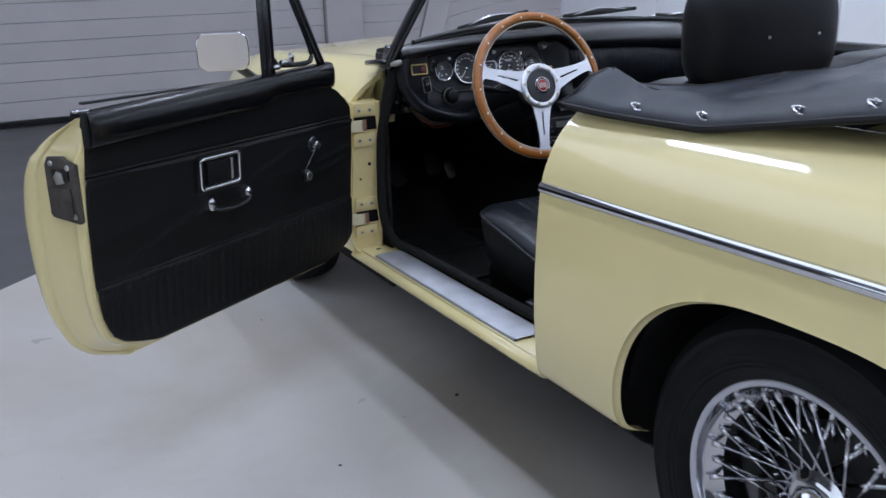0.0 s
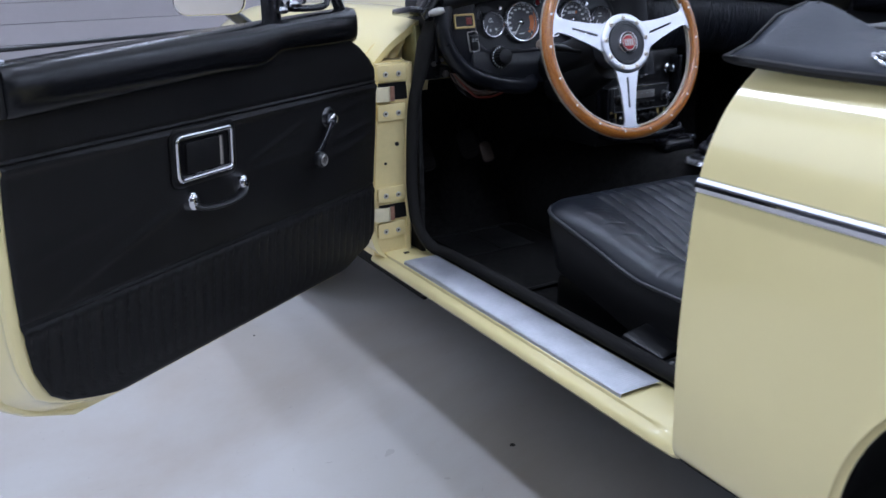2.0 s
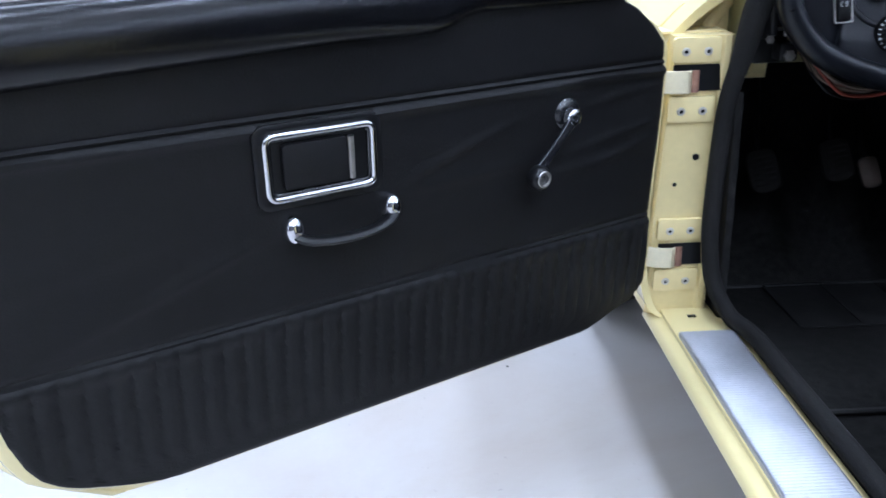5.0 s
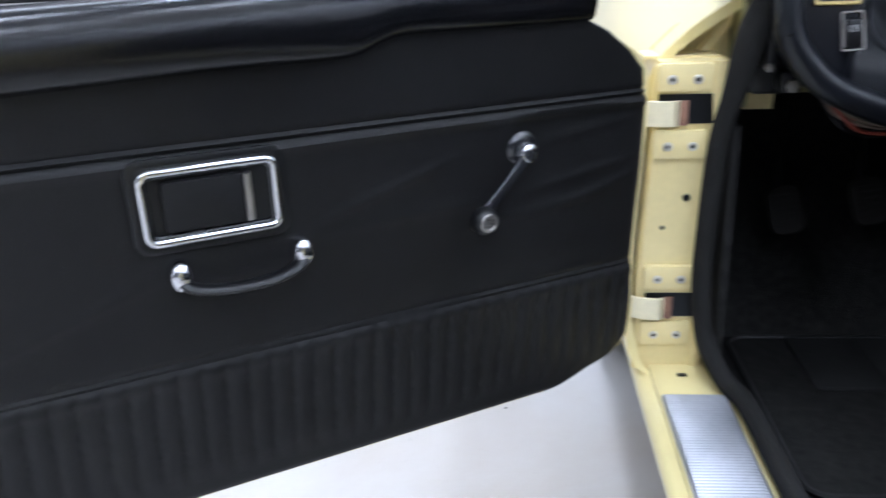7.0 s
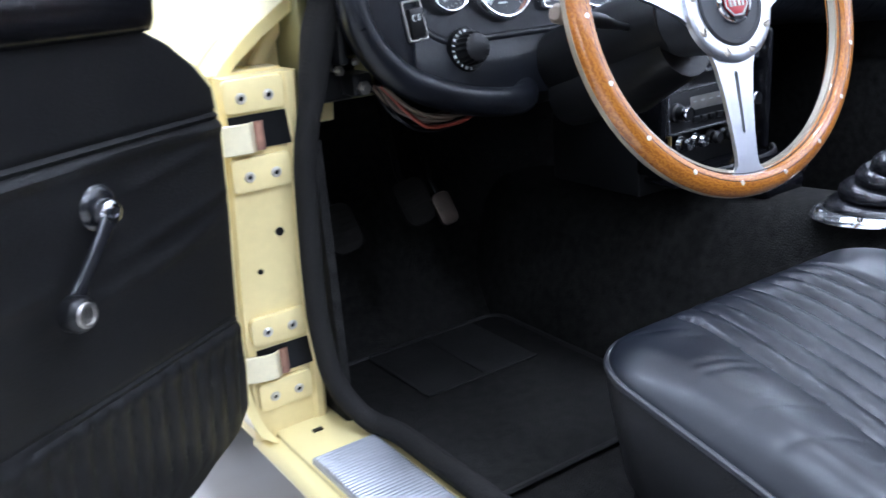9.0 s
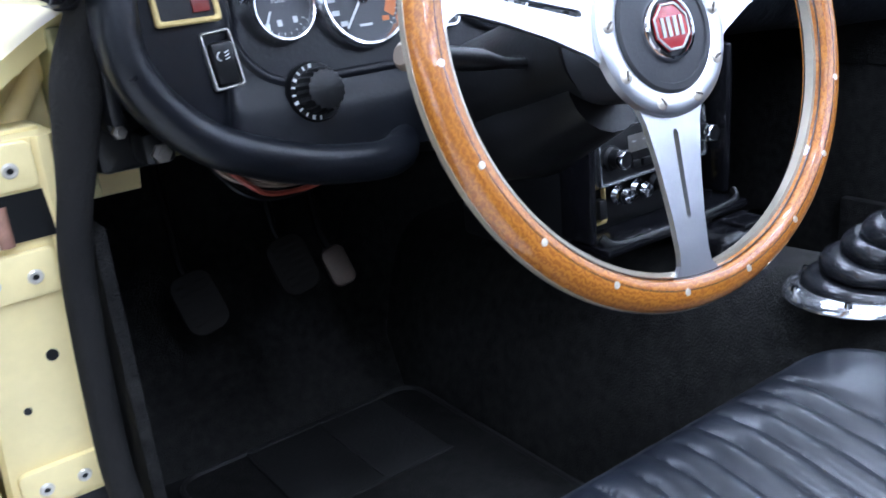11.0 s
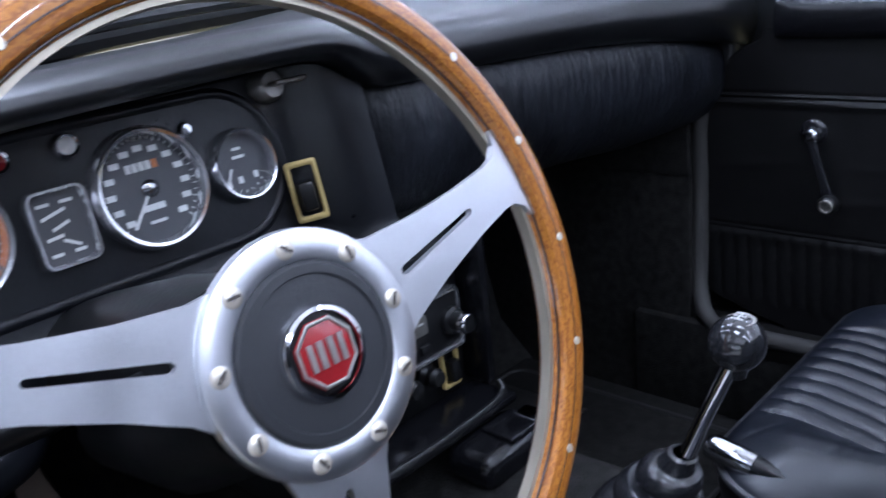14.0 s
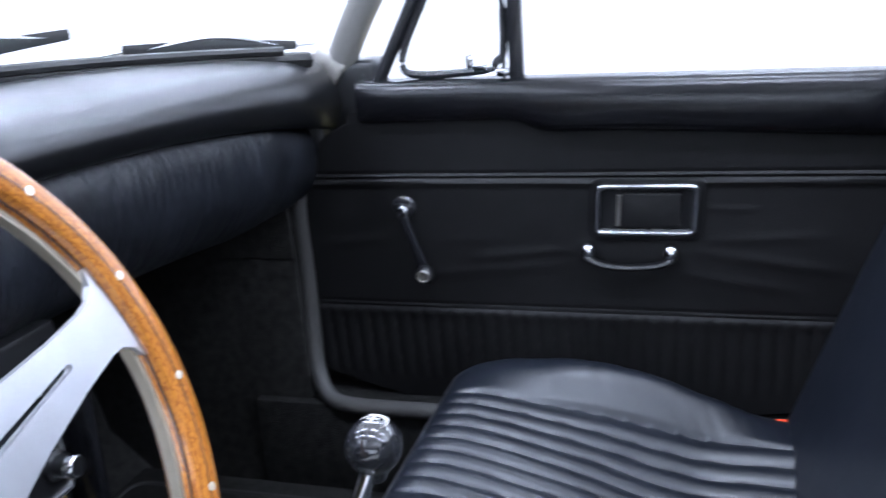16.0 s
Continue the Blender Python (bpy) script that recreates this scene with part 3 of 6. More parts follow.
def hinge_plate(zc, h, w=0.066, xc=-0.6865):
    y = POST_Y(zc) - 0.0045
    m = frame_axes((xc, y + 0.0045, zc), (1, 0, 0), (0, -0.085, 1), (0, -1, -0.085))
    p = part("hinge_plate", prism(rounded(w, h, 0.006), 0.0065, m, 0.0012), PAINT_WORN, post)
    for sx in (-0.0145, 0.0155):
        s = part("screw", revolve([(0.0026, 0.0002), (0.0026, 0.0022), (0.0046, 0.0024), (0.0054, 0.0016), (0.0060, 0.0002)][::-1], 16), HINGE, post, "plated countersunk hinge screw")
        placed(s, m @ pose(sx, -0.002, 0.0062))
        k = part("screw_socket", revolve([(0, 0.0009), (0.0028, 0.0009)][::-1], 12), BLACK, post)
        placed(k, m @ pose(sx, -0.002, 0.0062))
    return p


hinge_plate(0.7105, 0.034)
hinge_plate(0.628, 0.036)
hinge_plate(0.447, 0.034)
hinge_plate(0.364, 0.036)
# black pieces on the solid post stand in for dark openings
for zc, h in ((0.6715, 0.036), (0.4055, 0.034)):
    y = POST_Y(zc)
    part("hinge_slot", box((-0.681, y + 0.004, zc), (0.068, 0.012, h)), BLACK, post, smooth=0)
for x, z, r in ((-0.672, 0.557, 0.0048), (-0.699, 0.516, 0.0030)):
    h = part("hole", revolve([(0, 0.0008), (r, 0.0008), (r, -0.002)], 18), BLACK, post)
    placed(h, pose(x, POST_Y(z) - 0.0006, z, 90, 0, 0))
part("drain_slot", box((-0.664, 0.012, 0.3125), (0.012, 0.006, 0.002)), BLACK, post, smooth=0)

# rubber door seal round the opening
SEAL = smooth_path([(-0.588, -0.034, 0.838), (-0.602, -0.022, 0.80), (-0.617, -0.018, 0.765), (-0.631, -0.012, 0.70), (-0.644, -0.004, 0.629), (-0.650, 0.0, 0.50), (-0.649, 0.0, 0.43), (-0.640, -0.004, 0.370), (-0.620, -0.030, 0.3285),
                    (-0.604, -0.08, 0.3225), (-0.602, -0.20, 0.3225), (-0.60, -0.40, 0.3225), (-0.60, -0.62, 0.3225), (-0.60, -0.80, 0.325), (-0.61, -0.87, 0.345), (-0.64, -0.905, 0.42), (-0.655, -0.91, 0.6), (-0.63, -0.91, 0.76)], 7)
SEAL_CLOTH = material("worn_seal_cloth", (0.012, 0.0112, 0.0105), 0.85, vary=0.5, scale=30, bump=0.5, bump_scale=350, spec=0.2)
seal_geo = tube(SEAL, [0.0125 + 0.0060 * max(0.0, min(1.0, (p.z - 0.68) / 0.08)) * (p.y > -0.5) for p in SEAL], 14, up=(1, 0, 0))
SEAL_RIGHT = [(-p.x - 0.012, 0.90 * p.y + 0.016, 0.069 + 0.90 * p.z) for p in SEAL]
part("door_seal", seal_geo, SEAL_CLOTH, car, "black furflex rubber door seal")
SEAL_GREY = material("grey_seal_cloth", (0.045, 0.043, 0.041), 0.7, vary=0.2, scale=30, bump=0.3, bump_scale=400)
part("door_seal", tube(SEAL_RIGHT, 0.012, 12, up=(1, 0, 0)), SEAL_GREY, car, "black furflex rubber door seal")

# chrome side strips
def strip_geo():
    rows = []
    for i in range(49):
        y = -0.932 - 1.25 * i / 48
        x, z = rear_shape(-0.7555, 0.684 + 0.010 * i / 48, y)
        rows.append([(x + 0.004, y, z + 0.0105), (x - 0.003, y, z + 0.0095), (x - 0.0065, y, z + 0.004), (x - 0.0075, y, z), (x - 0.0055, y, z - 0.006), (x - 0.002, y, z - 0.0095), (x + 0.004, y, z - 0.0105)])
    v, f = sheet(rows)
    f.append(tuple(range(7)))
    return v, f


part("side_strip", strip_geo(), CHROME, car, "polished chrome body strip")
part("side_strip", mirrored(strip_geo()), CHROME, car, "polished chrome body strip")

# inner wheel housings and underside
def housing(cy):
    rows = []
    for x in (-0.735, -0.70, -0.60, -0.45):
        rr = 1.006 if x < -0.73 else 1.03
        rows.append([(x, cy - 0.04 + rr * ARCH_A * math.copysign(abs(math.cos(radians(a))) ** 0.74, math.cos(radians(a))), ARCH_Z + rr * ARCH_B * math.copysign(abs(math.sin(radians(a))) ** 0.74, math.sin(radians(a)))) for a in range(10, 171, 5)])
    rows.append([(-0.45, cy, ARCH_Z)] * len(rows[0]))
    return sheet(rows)


for cy in (ARCH_Y, FRONT_Y):
    part("wheel_housing", housing(cy), RUBBER, car)
    part("wheel_housing", mirrored(housing(cy)), RUBBER, car)
# black fillers added to hide body gaps visible through the arch
for sx in (-1, 1):
    edge = [(0.45, 0.21), (0.648, 0.232), (0.692, 0.265), (0.735, 0.306), (0.752, 0.345), (0.762, 0.42), (0.762, 0.52), (0.757, 0.62), (0.45, 0.64)]
    part("arch_filler_plate", prism([(sx * x, z) for x, z in edge][::sx], 0.004, frame_axes((0, -1.122, 0), (1, 0, 0), (0, 0, 1), (0, -1, 0))), RUBBER, car, smooth=0)
for sx in (-0.585, 0.585):
    part("arch_filler_panel", box((math.copysign(0.56, sx), -1.0075, 0.32), (0.17, 0.008, 0.20), 0.002), RUBBER, car)
part("underbody", box((0, -0.3, 0.185), (1.18, 1.9, 0.02), 0.004), BLACK, car)
part("underbody", box((0, -1.5, 0.30), (0.86, 1.4, 0.02), 0.004), BLACK, car)
part("underbody", box((0, 1.03, 0.30), (0.86, 1.04, 0.02), 0.004), BLACK, car)


# wire wheels
def wheel(m, side):
    w = empty("wheel")
    w.parent = car
    w.matrix_basis = m
    w["label"] = "wire-spoked wheel with a black road tyre"
    seg = 72
    ty = [(0.185, -0.050), (0.192, -0.064), (0.215, -0.076), (0.245, -0.080), (0.268, -0.076), (0.283, -0.066), (0.2905, -0.052), (0.294, -0.030)]
    for k in (0, 1, 2):
        z = -0.022 + 0.022 * k
        ty += [(0.294, z - 0.008), (0.290, z - 0.006), (0.290, z + 0.0), (0.294, z + 0.002)] if k < 2 else []
    ty += [(0.294, 0.030), (0.2905, 0.052), (0.283, 0.066), (0.272, 0.0745), (0.270, 0.0770), (0.264, 0.0770), (0.262, 0.0755), (0.252, 0.0795), (0.245, 0.080), (0.236, 0.0812), (0.234, 0.0792), (0.228, 0.0790), (0.226, 0.0805), (0.222, 0.078), (0.219, 0.0795), (0.215, 0.077), (0.2015, 0.070), (0.196, 0.058), (0.188, 0.050)]
    ty = [(r + 0.005 * max(0.0, min(1.0, (r - 0.21) / 0.07)), z) for r, z in ty]
    part("tyre", revolve(ty, seg), TYRE, w)
    rim = [(0.178, -0.064), (0.200, -0.066), (0.196, -0.060), (0.188, -0.052), (0.182, -0.035), (0.180, -0.010), (0.180, 0.012), (0.184, 0.036), (0.190, 0.052), (0.199, 0.060), (0.2005, 0.066), (0.198, 0.0695),
           (0.1935, 0.0690), (0.1895, 0.066), (0.1865, 0.058), (0.1840, 0.048), (0.178, 0.043), (0.166, 0.030), (0.160, 0.012), (0.160, -0.010), (0.168, -0.04), (0.178, -0.064)]
    part("rim", revolve(list(reversed(rim[:14])), seg), WHEEL_GREY, w)
    part("rim_well", revolve(list(reversed(rim[13:18])), seg), CHROME, w, "polished chrome spoke seat")
    # deep part coloured black to give the darkness behind the spokes
    part("rim_inner", revolve(list(reversed(rim[17:])), seg), BLACK_METAL, w, "inside of the rim, coloured black for its dark depth")
    part("hub", revolve([(0.0, 0.026), (0.040, 0.026), (0.046, 0.022), (0.057, 0.016), (0.060, 0.006), (0.052, -0.03), (0.060, -0.05), (0.056, -0.062), (0, -0.062)][::-1], 40), CHROME, w)
    part("spinner", revolve([(0, 0.052), (0.010, 0.052), (0.020, 0.046), (0.028, 0.040), (0.036, 0.030), (0.038, 0.022), (0.036, 0.018)][::-1], 8), CHROME, w)
    part("brake_drum", revolve([(0, -0.02), (0.10, -0.02), (0.118, -0.03), (0.12, -0.075), (0, -0.075)][::-1], 40), BLACK, w)
    spoke_a = bpy.data.meshes.new("spoke")
    nip_m = bpy.data.meshes.new("nipple")
    v, f = tube([(0, 0, 0), (0, 0, 1)], 0.0030, 6)
    spoke_a.from_pydata([tuple(p) for p in v], [], f)
    spoke_a.materials.append(CHROME)
    v, f = revolve([(0.0, 0.0), (0.0050, 0.0), (0.0050, 0.011), (0.0030, 0.019), (0, 0.019)], 8)
    nip_m.from_pydata(v, [], f)
    nip_m.materials.append(CHROME)
    for me in (spoke_a, nip_m):
        me.polygons.foreach_set("use_smooth", [True] * len(me.polygons))
    for k in range(72):
        outer_row = k % 2
        a = 2 * math.pi * k / 72
        lean = (1 if (k // 2) % 2 else -1) * (0.62 if outer_row else 0.50)
        hub_r, hub_z = (0.050, 0.012) if outer_row == 0 else (0.054, -0.046)
        rim_r, rim_z = (0.176, 0.041 if (k // 2) % 2 else 0.048) if outer_row == 0 else (0.163, 0.020 if (k // 2) % 2 else 0.004)
        p = Vector((hub_r * math.cos(a + lean), hub_r * math.sin(a + lean), hub_z))
        q = Vector((rim_r * math.cos(a), rim_r * math.sin(a), rim_z))
        s = new("spoke", spoke_a)
        s.parent = w
        s.matrix_basis = along(p, q) @ Matrix.Diagonal((1, 1, (q - p).length, 1))
        t = new("nipple", nip_m)
        t.parent = w
        t.matrix_basis = along(q, p)
    return w


wheel(pose(-0.632, ARCH_Y - 0.017, 0.299, 0, -90, 0), -1)
wheel(pose(0.628, ARCH_Y - 0.017, 0.299, 0, 90, 0), 1)
wheel(pose(-0.628, FRONT_Y, 0.299, 0, -90, 0), -1)
wheel(pose(0.628, FRONT_Y, 0.299, 0, 90, 0), 1)

# ---- doors ----
# door space: a along the door from the hinge, b outwards, c up
TRIM_B = lambda c: -0.0413 - 0.100 * (c - 0.664)
A_FRONT = [(0.314, 0.175), (0.322, 0.135), (0.330, 0.110), (0.339, 0.088), (0.346, 0.062), (0.357, 0.044), (0.375, 0.033), (0.42, 0.034), (0.49, 0.043), (0.60, 0.047), (0.68, 0.052), (0.726, 0.061), (0.749, 0.085), (0.772, 0.118), (0.785, 0.147), (0.84, 0.15)]
A_REAR = [(0.314, 0.700), (0.322, 0.760), (0.330, 0.792), (0.339, 0.820), (0.350, 0.848), (0.368, 0.872), (0.39, 0.885), (0.42, 0.896), (0.46, 0.904), (0.52, 0.910), (0.60, 0.914), (0.70, 0.915), (0.80, 0.909), (0.84, 0.905)]
SKIN_B = [(0.313, 0.0), (0.317, 0.045), (0.330, 0.075), (0.358, 0.094), (0.41, 0.106), (0.46, 0.112), (0.52, 0.114), (0.60, 0.112), (0.66, 0.104), (0.72, 0.084), (0.765, 0.058), (0.80, 0.022), (0.825, -0.018), (0.845, -0.055)]
SEAM_HI, SEAM_LO = 0.704, 0.485


def door_rows(grow, c0, c1, n):
    for k in range(n + 1):
        c = c0 + (c1 - c0) * k / n
        cc = min(max(c, 0.3142), 0.84)
        grow *= 0.3 if c > 0.75 and grow < 0.01 else 1.0
        yield c, lerp_list(A_FRONT, cc) - grow, lerp_list(A_REAR, cc) + grow


def door_shell(drop):
    """Inner face, outer skin and the edge between them."""
    inner, outer = [], []
    n = 22
    for c, a0, a1 in door_rows(0.009, 0.316, 0.838, 40):
        bi, bo = TRIM_B(c) + 0.004, smooth_list(SKIN_B, c)
        bo = max(bo, bi + 0.01)
        inner.append([(a0 + (a1 - a0) * j / n, bi, c) for j in range(n + 1)])
        a1o = a1 + 0.012 * min(1.0, (bo - bi) / 0.1)
        # the skin hangs below the inner face
        low = max(0.0, min(1.0, (0.46 - c) / 0.144))
        square = 0.066 * max(0.0, (0.375 - c) / 0.059) ** 1.6
        row = []
        for j in range(n + 1):
            k = max(0.0, min(1.0, (j / n - 0.35) / 0.5))
            hang = 0.006 * max(0.0, (0.37 - c) / 0.054) + 0.016 * low * k * k * (3 - 2 * k)
            row.append((a0 + (a1o + square + 0.006 * low - a0) * j / n, bo, c - hang))
        outer.append(row)
    bm = bmesh.new()

    def add(rows, flip):
        v, f = sheet(rows, flip=flip)
        vs = [bm.verts.new(p) for p in v]
        for q in f:
            bm.faces.new([vs[i] for i in q])
    add(inner, False)
    add(outer, True)

    def edge(i_pts, o_pts, flip, shape=((0.0, 0), (0.03, 0), (0.10, 0), (0.5, 0), (0.86, 0), (0.94, 0), (1.0, 0))):
        rows = []
        for t, out in shape:
            rows.append([tuple(Vector(p).lerp(Vector(q), t) + Vector((out, 0, 0))) for p, q in zip(i_pts, o_pts)])
        add(rows, flip)
    # the shut face is pressed hollow, with the skin's turned flange standing proud
    flange = ((0.0, 0), (0.02, 0.004), (0.07, 0.005), (0.11, 0.001), (0.20, -0.001), (0.45, 0.001), (0.66, 0.004), (0.72, 0.004), (0.745, 0.009), (0.80, 0.0115), (0.90, 0.010), (0.97, 0.005), (1.0, 0))
    edge([r[-1] for r in inner], [r[-1] for r in outer], True, flange)
    edge([r[0] for r in inner], [r[0] for r in outer], False)
    edge(inner[0], outer[0], True)
    edge(inner[-1], outer[-1], False)
    bmesh.ops.remove_doubles(bm, verts=bm.verts, dist=0.0004)
    for v in bm.verts:
        # the top edge falls towards the back
        v.co.z -= drop * max(0.0, (v.co.x - 0.148) / 0.76) * max(0.0, min(1.0, (v.co.z - 0.70) / 0.13))
    bmesh.ops.recalc_face_normals(bm, faces=bm.faces)
    return bm


def crease(a, c, p, q, w, h):
    """A soft wrinkle along the line p to q."""
    (x0, y0), (x1, y1) = p, q
    dx, dy = x1 - x0, y1 - y0
    length = math.hypot(dx, dy)
    t = ((a - x0) * dx + (c - y0) * dy) / length ** 2
    d = ((a - x0) * dy - (c - y0) * dx) / length
    if not -0.2 < t < 1.2:
        return 0.0
    return h * math.exp(-(d / w) ** 2) * math.exp(-((t - 0.5) / 0.45) ** 4)


def trim_geo(grow, bottom, wrinkles):
    rng = random.Random(4)
    waves = [(rng.uniform(8, 26), rng.uniform(8, 26), rng.uniform(0, 6)) for _ in range(5)]
    rows = []
    n = 250
    for c, a0, a1 in door_rows(grow, bottom, 0.80, 130):
        row = []
        for j in range(n + 1):
            a = a0 + (a1 - a0) * j / n
            h = 0.0
            for s in (SEAM_HI, SEAM_HI - 0.0075, SEAM_LO, SEAM_LO - 0.006):
                h -= 0.0022 * bump_fn(c, s, 0.0016)
            h += 0.0045 * bump_fn(c, SEAM_HI - 0.015, 0.0055) + 0.0022 * bump_fn(c, SEAM_LO - 0.016, 0.008) + 0.0015 * bump_fn(c, SEAM_HI - 0.0037, 0.0018)
            if c < SEAM_LO - 0.005:
                ph = (a / 0.0235) % 1
                fade = min(1.0, (SEAM_LO - 0.005 - c) / 0.012) * min(1.0, (c - 0.338) / 0.02)
                h += max(0.0, fade) * (0.0042 * math.sqrt(max(0.0, 1 - (2 * ph - 1) ** 2)) - 0.0022)
            elif c < SEAM_HI - 0.012:
                for fx, fy, p in waves:
                    h += 0.0004 * math.sin(fx * a + fy * c + p)
                for p, q, w, k in wrinkles:
                    h += crease(a, c, p, q, w, k)
            else:
                h += 0.0005 * math.sin(14 * a + 20 * c)
            edge = min(a - a0, a1 - a, c - bottom)
            roll = -0.003 * max(0.0, 1 - edge / 0.006) ** 2
            row.append((a, TRIM_B(c) - 0.0025 - h - roll, c))
        rows.append(row)
    return sheet(rows, flip=True)


# soft wrinkles of the stretched vinyl: two ends, width, height
WRINKLES_OPEN = [((0.60, 0.585), (0.86, 0.50), 0.007, 0.0030), ((0.47, 0.605), (0.30, 0.655), 0.006, 0.0026), ((0.47, 0.595), (0.24, 0.60), 0.007, 0.0018), ((0.22, 0.60), (0.05, 0.625), 0.006, 0.0022),
                 ((0.30, 0.57), (0.05, 0.59), 0.007, 0.0018), ((0.70, 0.60), (0.90, 0.565), 0.010, 0.0016), ((0.20, 0.655), (0.06, 0.675), 0.006, 0.0018), ((0.18, 0.575), (0.05, 0.605), 0.005, 0.0016)]
WRINKLES_SHUT = [((0.46, 0.585), (0.29, 0.565), 0.008, 0.0026), ((0.45, 0.56), (0.20, 0.535), 0.010, 0.0022), ((0.36, 0.60), (0.24, 0.595), 0.007, 0.0014), ((0.65, 0.650), (0.72, 0.648), 0.004, 0.0018),
                 ((0.63, 0.585), (0.84, 0.555), 0.009, 0.0024), ((0.64, 0.60), (0.82, 0.61), 0.008, 0.0018), ((0.18, 0.60), (0.05, 0.585), 0.008, 0.0018), ((0.60, 0.55), (0.78, 0.525), 0.009, 0.0018)]


def cap_geo(drop):
    """The padded roll along the door's top edge."""
    rows = []
    for i in range(73):
        a = 0.148 + (0.908 - 0.148) * i / 72
        low = 0.7845 - 0.0185 * (0.5 + 0.5 * math.tanh((a - 0.405) / 0.020)) - 0.015 * max(0.0, (a - 0.55) / 0.35)
        top = 0.847 - drop * (a - 0.148) / 0.76
        bulge = 0.020 + 0.006 * (0.5 + 0.5 * math.tanh((a - 0.405) / 0.05))
        b0 = TRIM_B(0.8)
        end = min(1.0, 0.55 + 3.2 * math.sqrt(max(0, min(a - 0.148, 0.908 - a)) / 0.06) * 0.14 + 0.02)
        mid, half = (low + top) / 2, (top - low) / 2
        ring = []
        for k in range(17):
            t = radians(-90 + 180 * k / 16)
            ring.append((a, b0 - 0.002 - bulge * end * math.cos(t) ** 0.8, mid + half * (0.93 + 0.07 * end) * math.sin(t)))
        ring += [(a, b0 + 0.012, top + 0.0015), (a, b0 + 0.034, top - 0.003), (a, b0 + 0.040, top - 0.014), (a, b0 + 0.004, low + 0.004)]
        rows.append(ring)
    return capped(rows, flip=False)


def bezel_pull(door_ob, wide, tall):
    """Chrome-framed release recess, with its paddle."""
    ac, cc, w, h = 0.566, 0.6495, 0.129 * wide, 0.074 * tall
    bt = TRIM_B(cc)
    m = frame_axes((ac, bt - 0.0045, cc), (1, 0, 0), (0.06, -0.10, 1), (0, -1, -0.10))
    part("pull_surround", ring_plate(rounded(w + 0.016, h + 0.016, 0.014), rounded(w - 0.004, h - 0.004, 0.008), 0.004, m), BLACK, door_ob)
    m2 = frame_axes((ac, bt - 0.006, cc), (1, 0, 0), (0.06, -0.10, 1), (0, -1, -0.10))
    bezel = part("pull_bezel", tube([m2 @ Vector((x, y, 0.0035)) for x, y in rounded(w - 0.0075, h - 0.0075, 0.009, 7)], 0.0043, 14, closed=True, up=(0, -1, -0.10)), CHROME, door_ob, "chrome rectangular bezel")
    part("bezel_step", ring_plate(rounded(w - 0.010, h - 0.010, 0.006), rounded(w - 0.020, h - 0.020, 0.004), 0.0045, m2), BLACK_METAL, bezel, "dark inner step")
    # flat black plate stands in for the dark of the recess
    part("pull_recess", prism(rounded(w - 0.014, h - 0.014, 0.006), 0.0015, m), BLACK, door_ob, smooth=0)
    part("release_paddle", prism(rounded(0.074 * wide, 0.048 * tall, 0.005), 0.007, m @ pose(0.007, 0, 0.001), 0.002), VINYL, door_ob, "grained black release paddle")
    part("paddle_hinge", tube([m @ Vector((-0.034 * wide, -0.023, 0.006)), m @ Vector((-0.034 * wide, 0.023, 0.006))], 0.0036, 8), STEEL, door_ob)


def grab_handle(door_ob):
    """A flat black strap between two chrome shells."""
    c0 = 0.576
    b0 = TRIM_B(c0)
    a1, a0 = 0.601, 0.482
    pts = [(a1, b0 - 0.004, c0 + 0.003), (a1 - 0.002, b0 - 0.015, c0 - 0.001), (a1 - 0.014, b0 - 0.020, c0 - 0.008), (0.555, b0 - 0.022, c0 - 0.012), (0.516, b0 - 0.022, c0 - 0.011), (a0 + 0.010, b0 - 0.019, c0 - 0.005), (a0 + 0.001, b0 - 0.014, c0 + 0.003), (a0, b0 - 0.004, c0 + 0.006)]
    part("grab_strap", tube(smooth_path(pts, 6), 0.0072, 12, squash=(1.2, 0.7)), BLACK, door_ob)
    for a, dc in ((a1, 0.005), (a0, 0.007)):
        cap = part("grab_end_cap", revolve([(0, 0.0225), (0.005, 0.022), (0.0095, 0.019), (0.0115, 0.014), (0.0118, 0.007), (0.013, 0.001)][::-1], 20), CHROME, door_ob, "domed chrome end cap")
        placed(cap, pose(a, b0 + 0.0, c0 + dc, 90, 0, 0) @ Matrix.Diagonal((0.95, 1.35, 1, 1)))


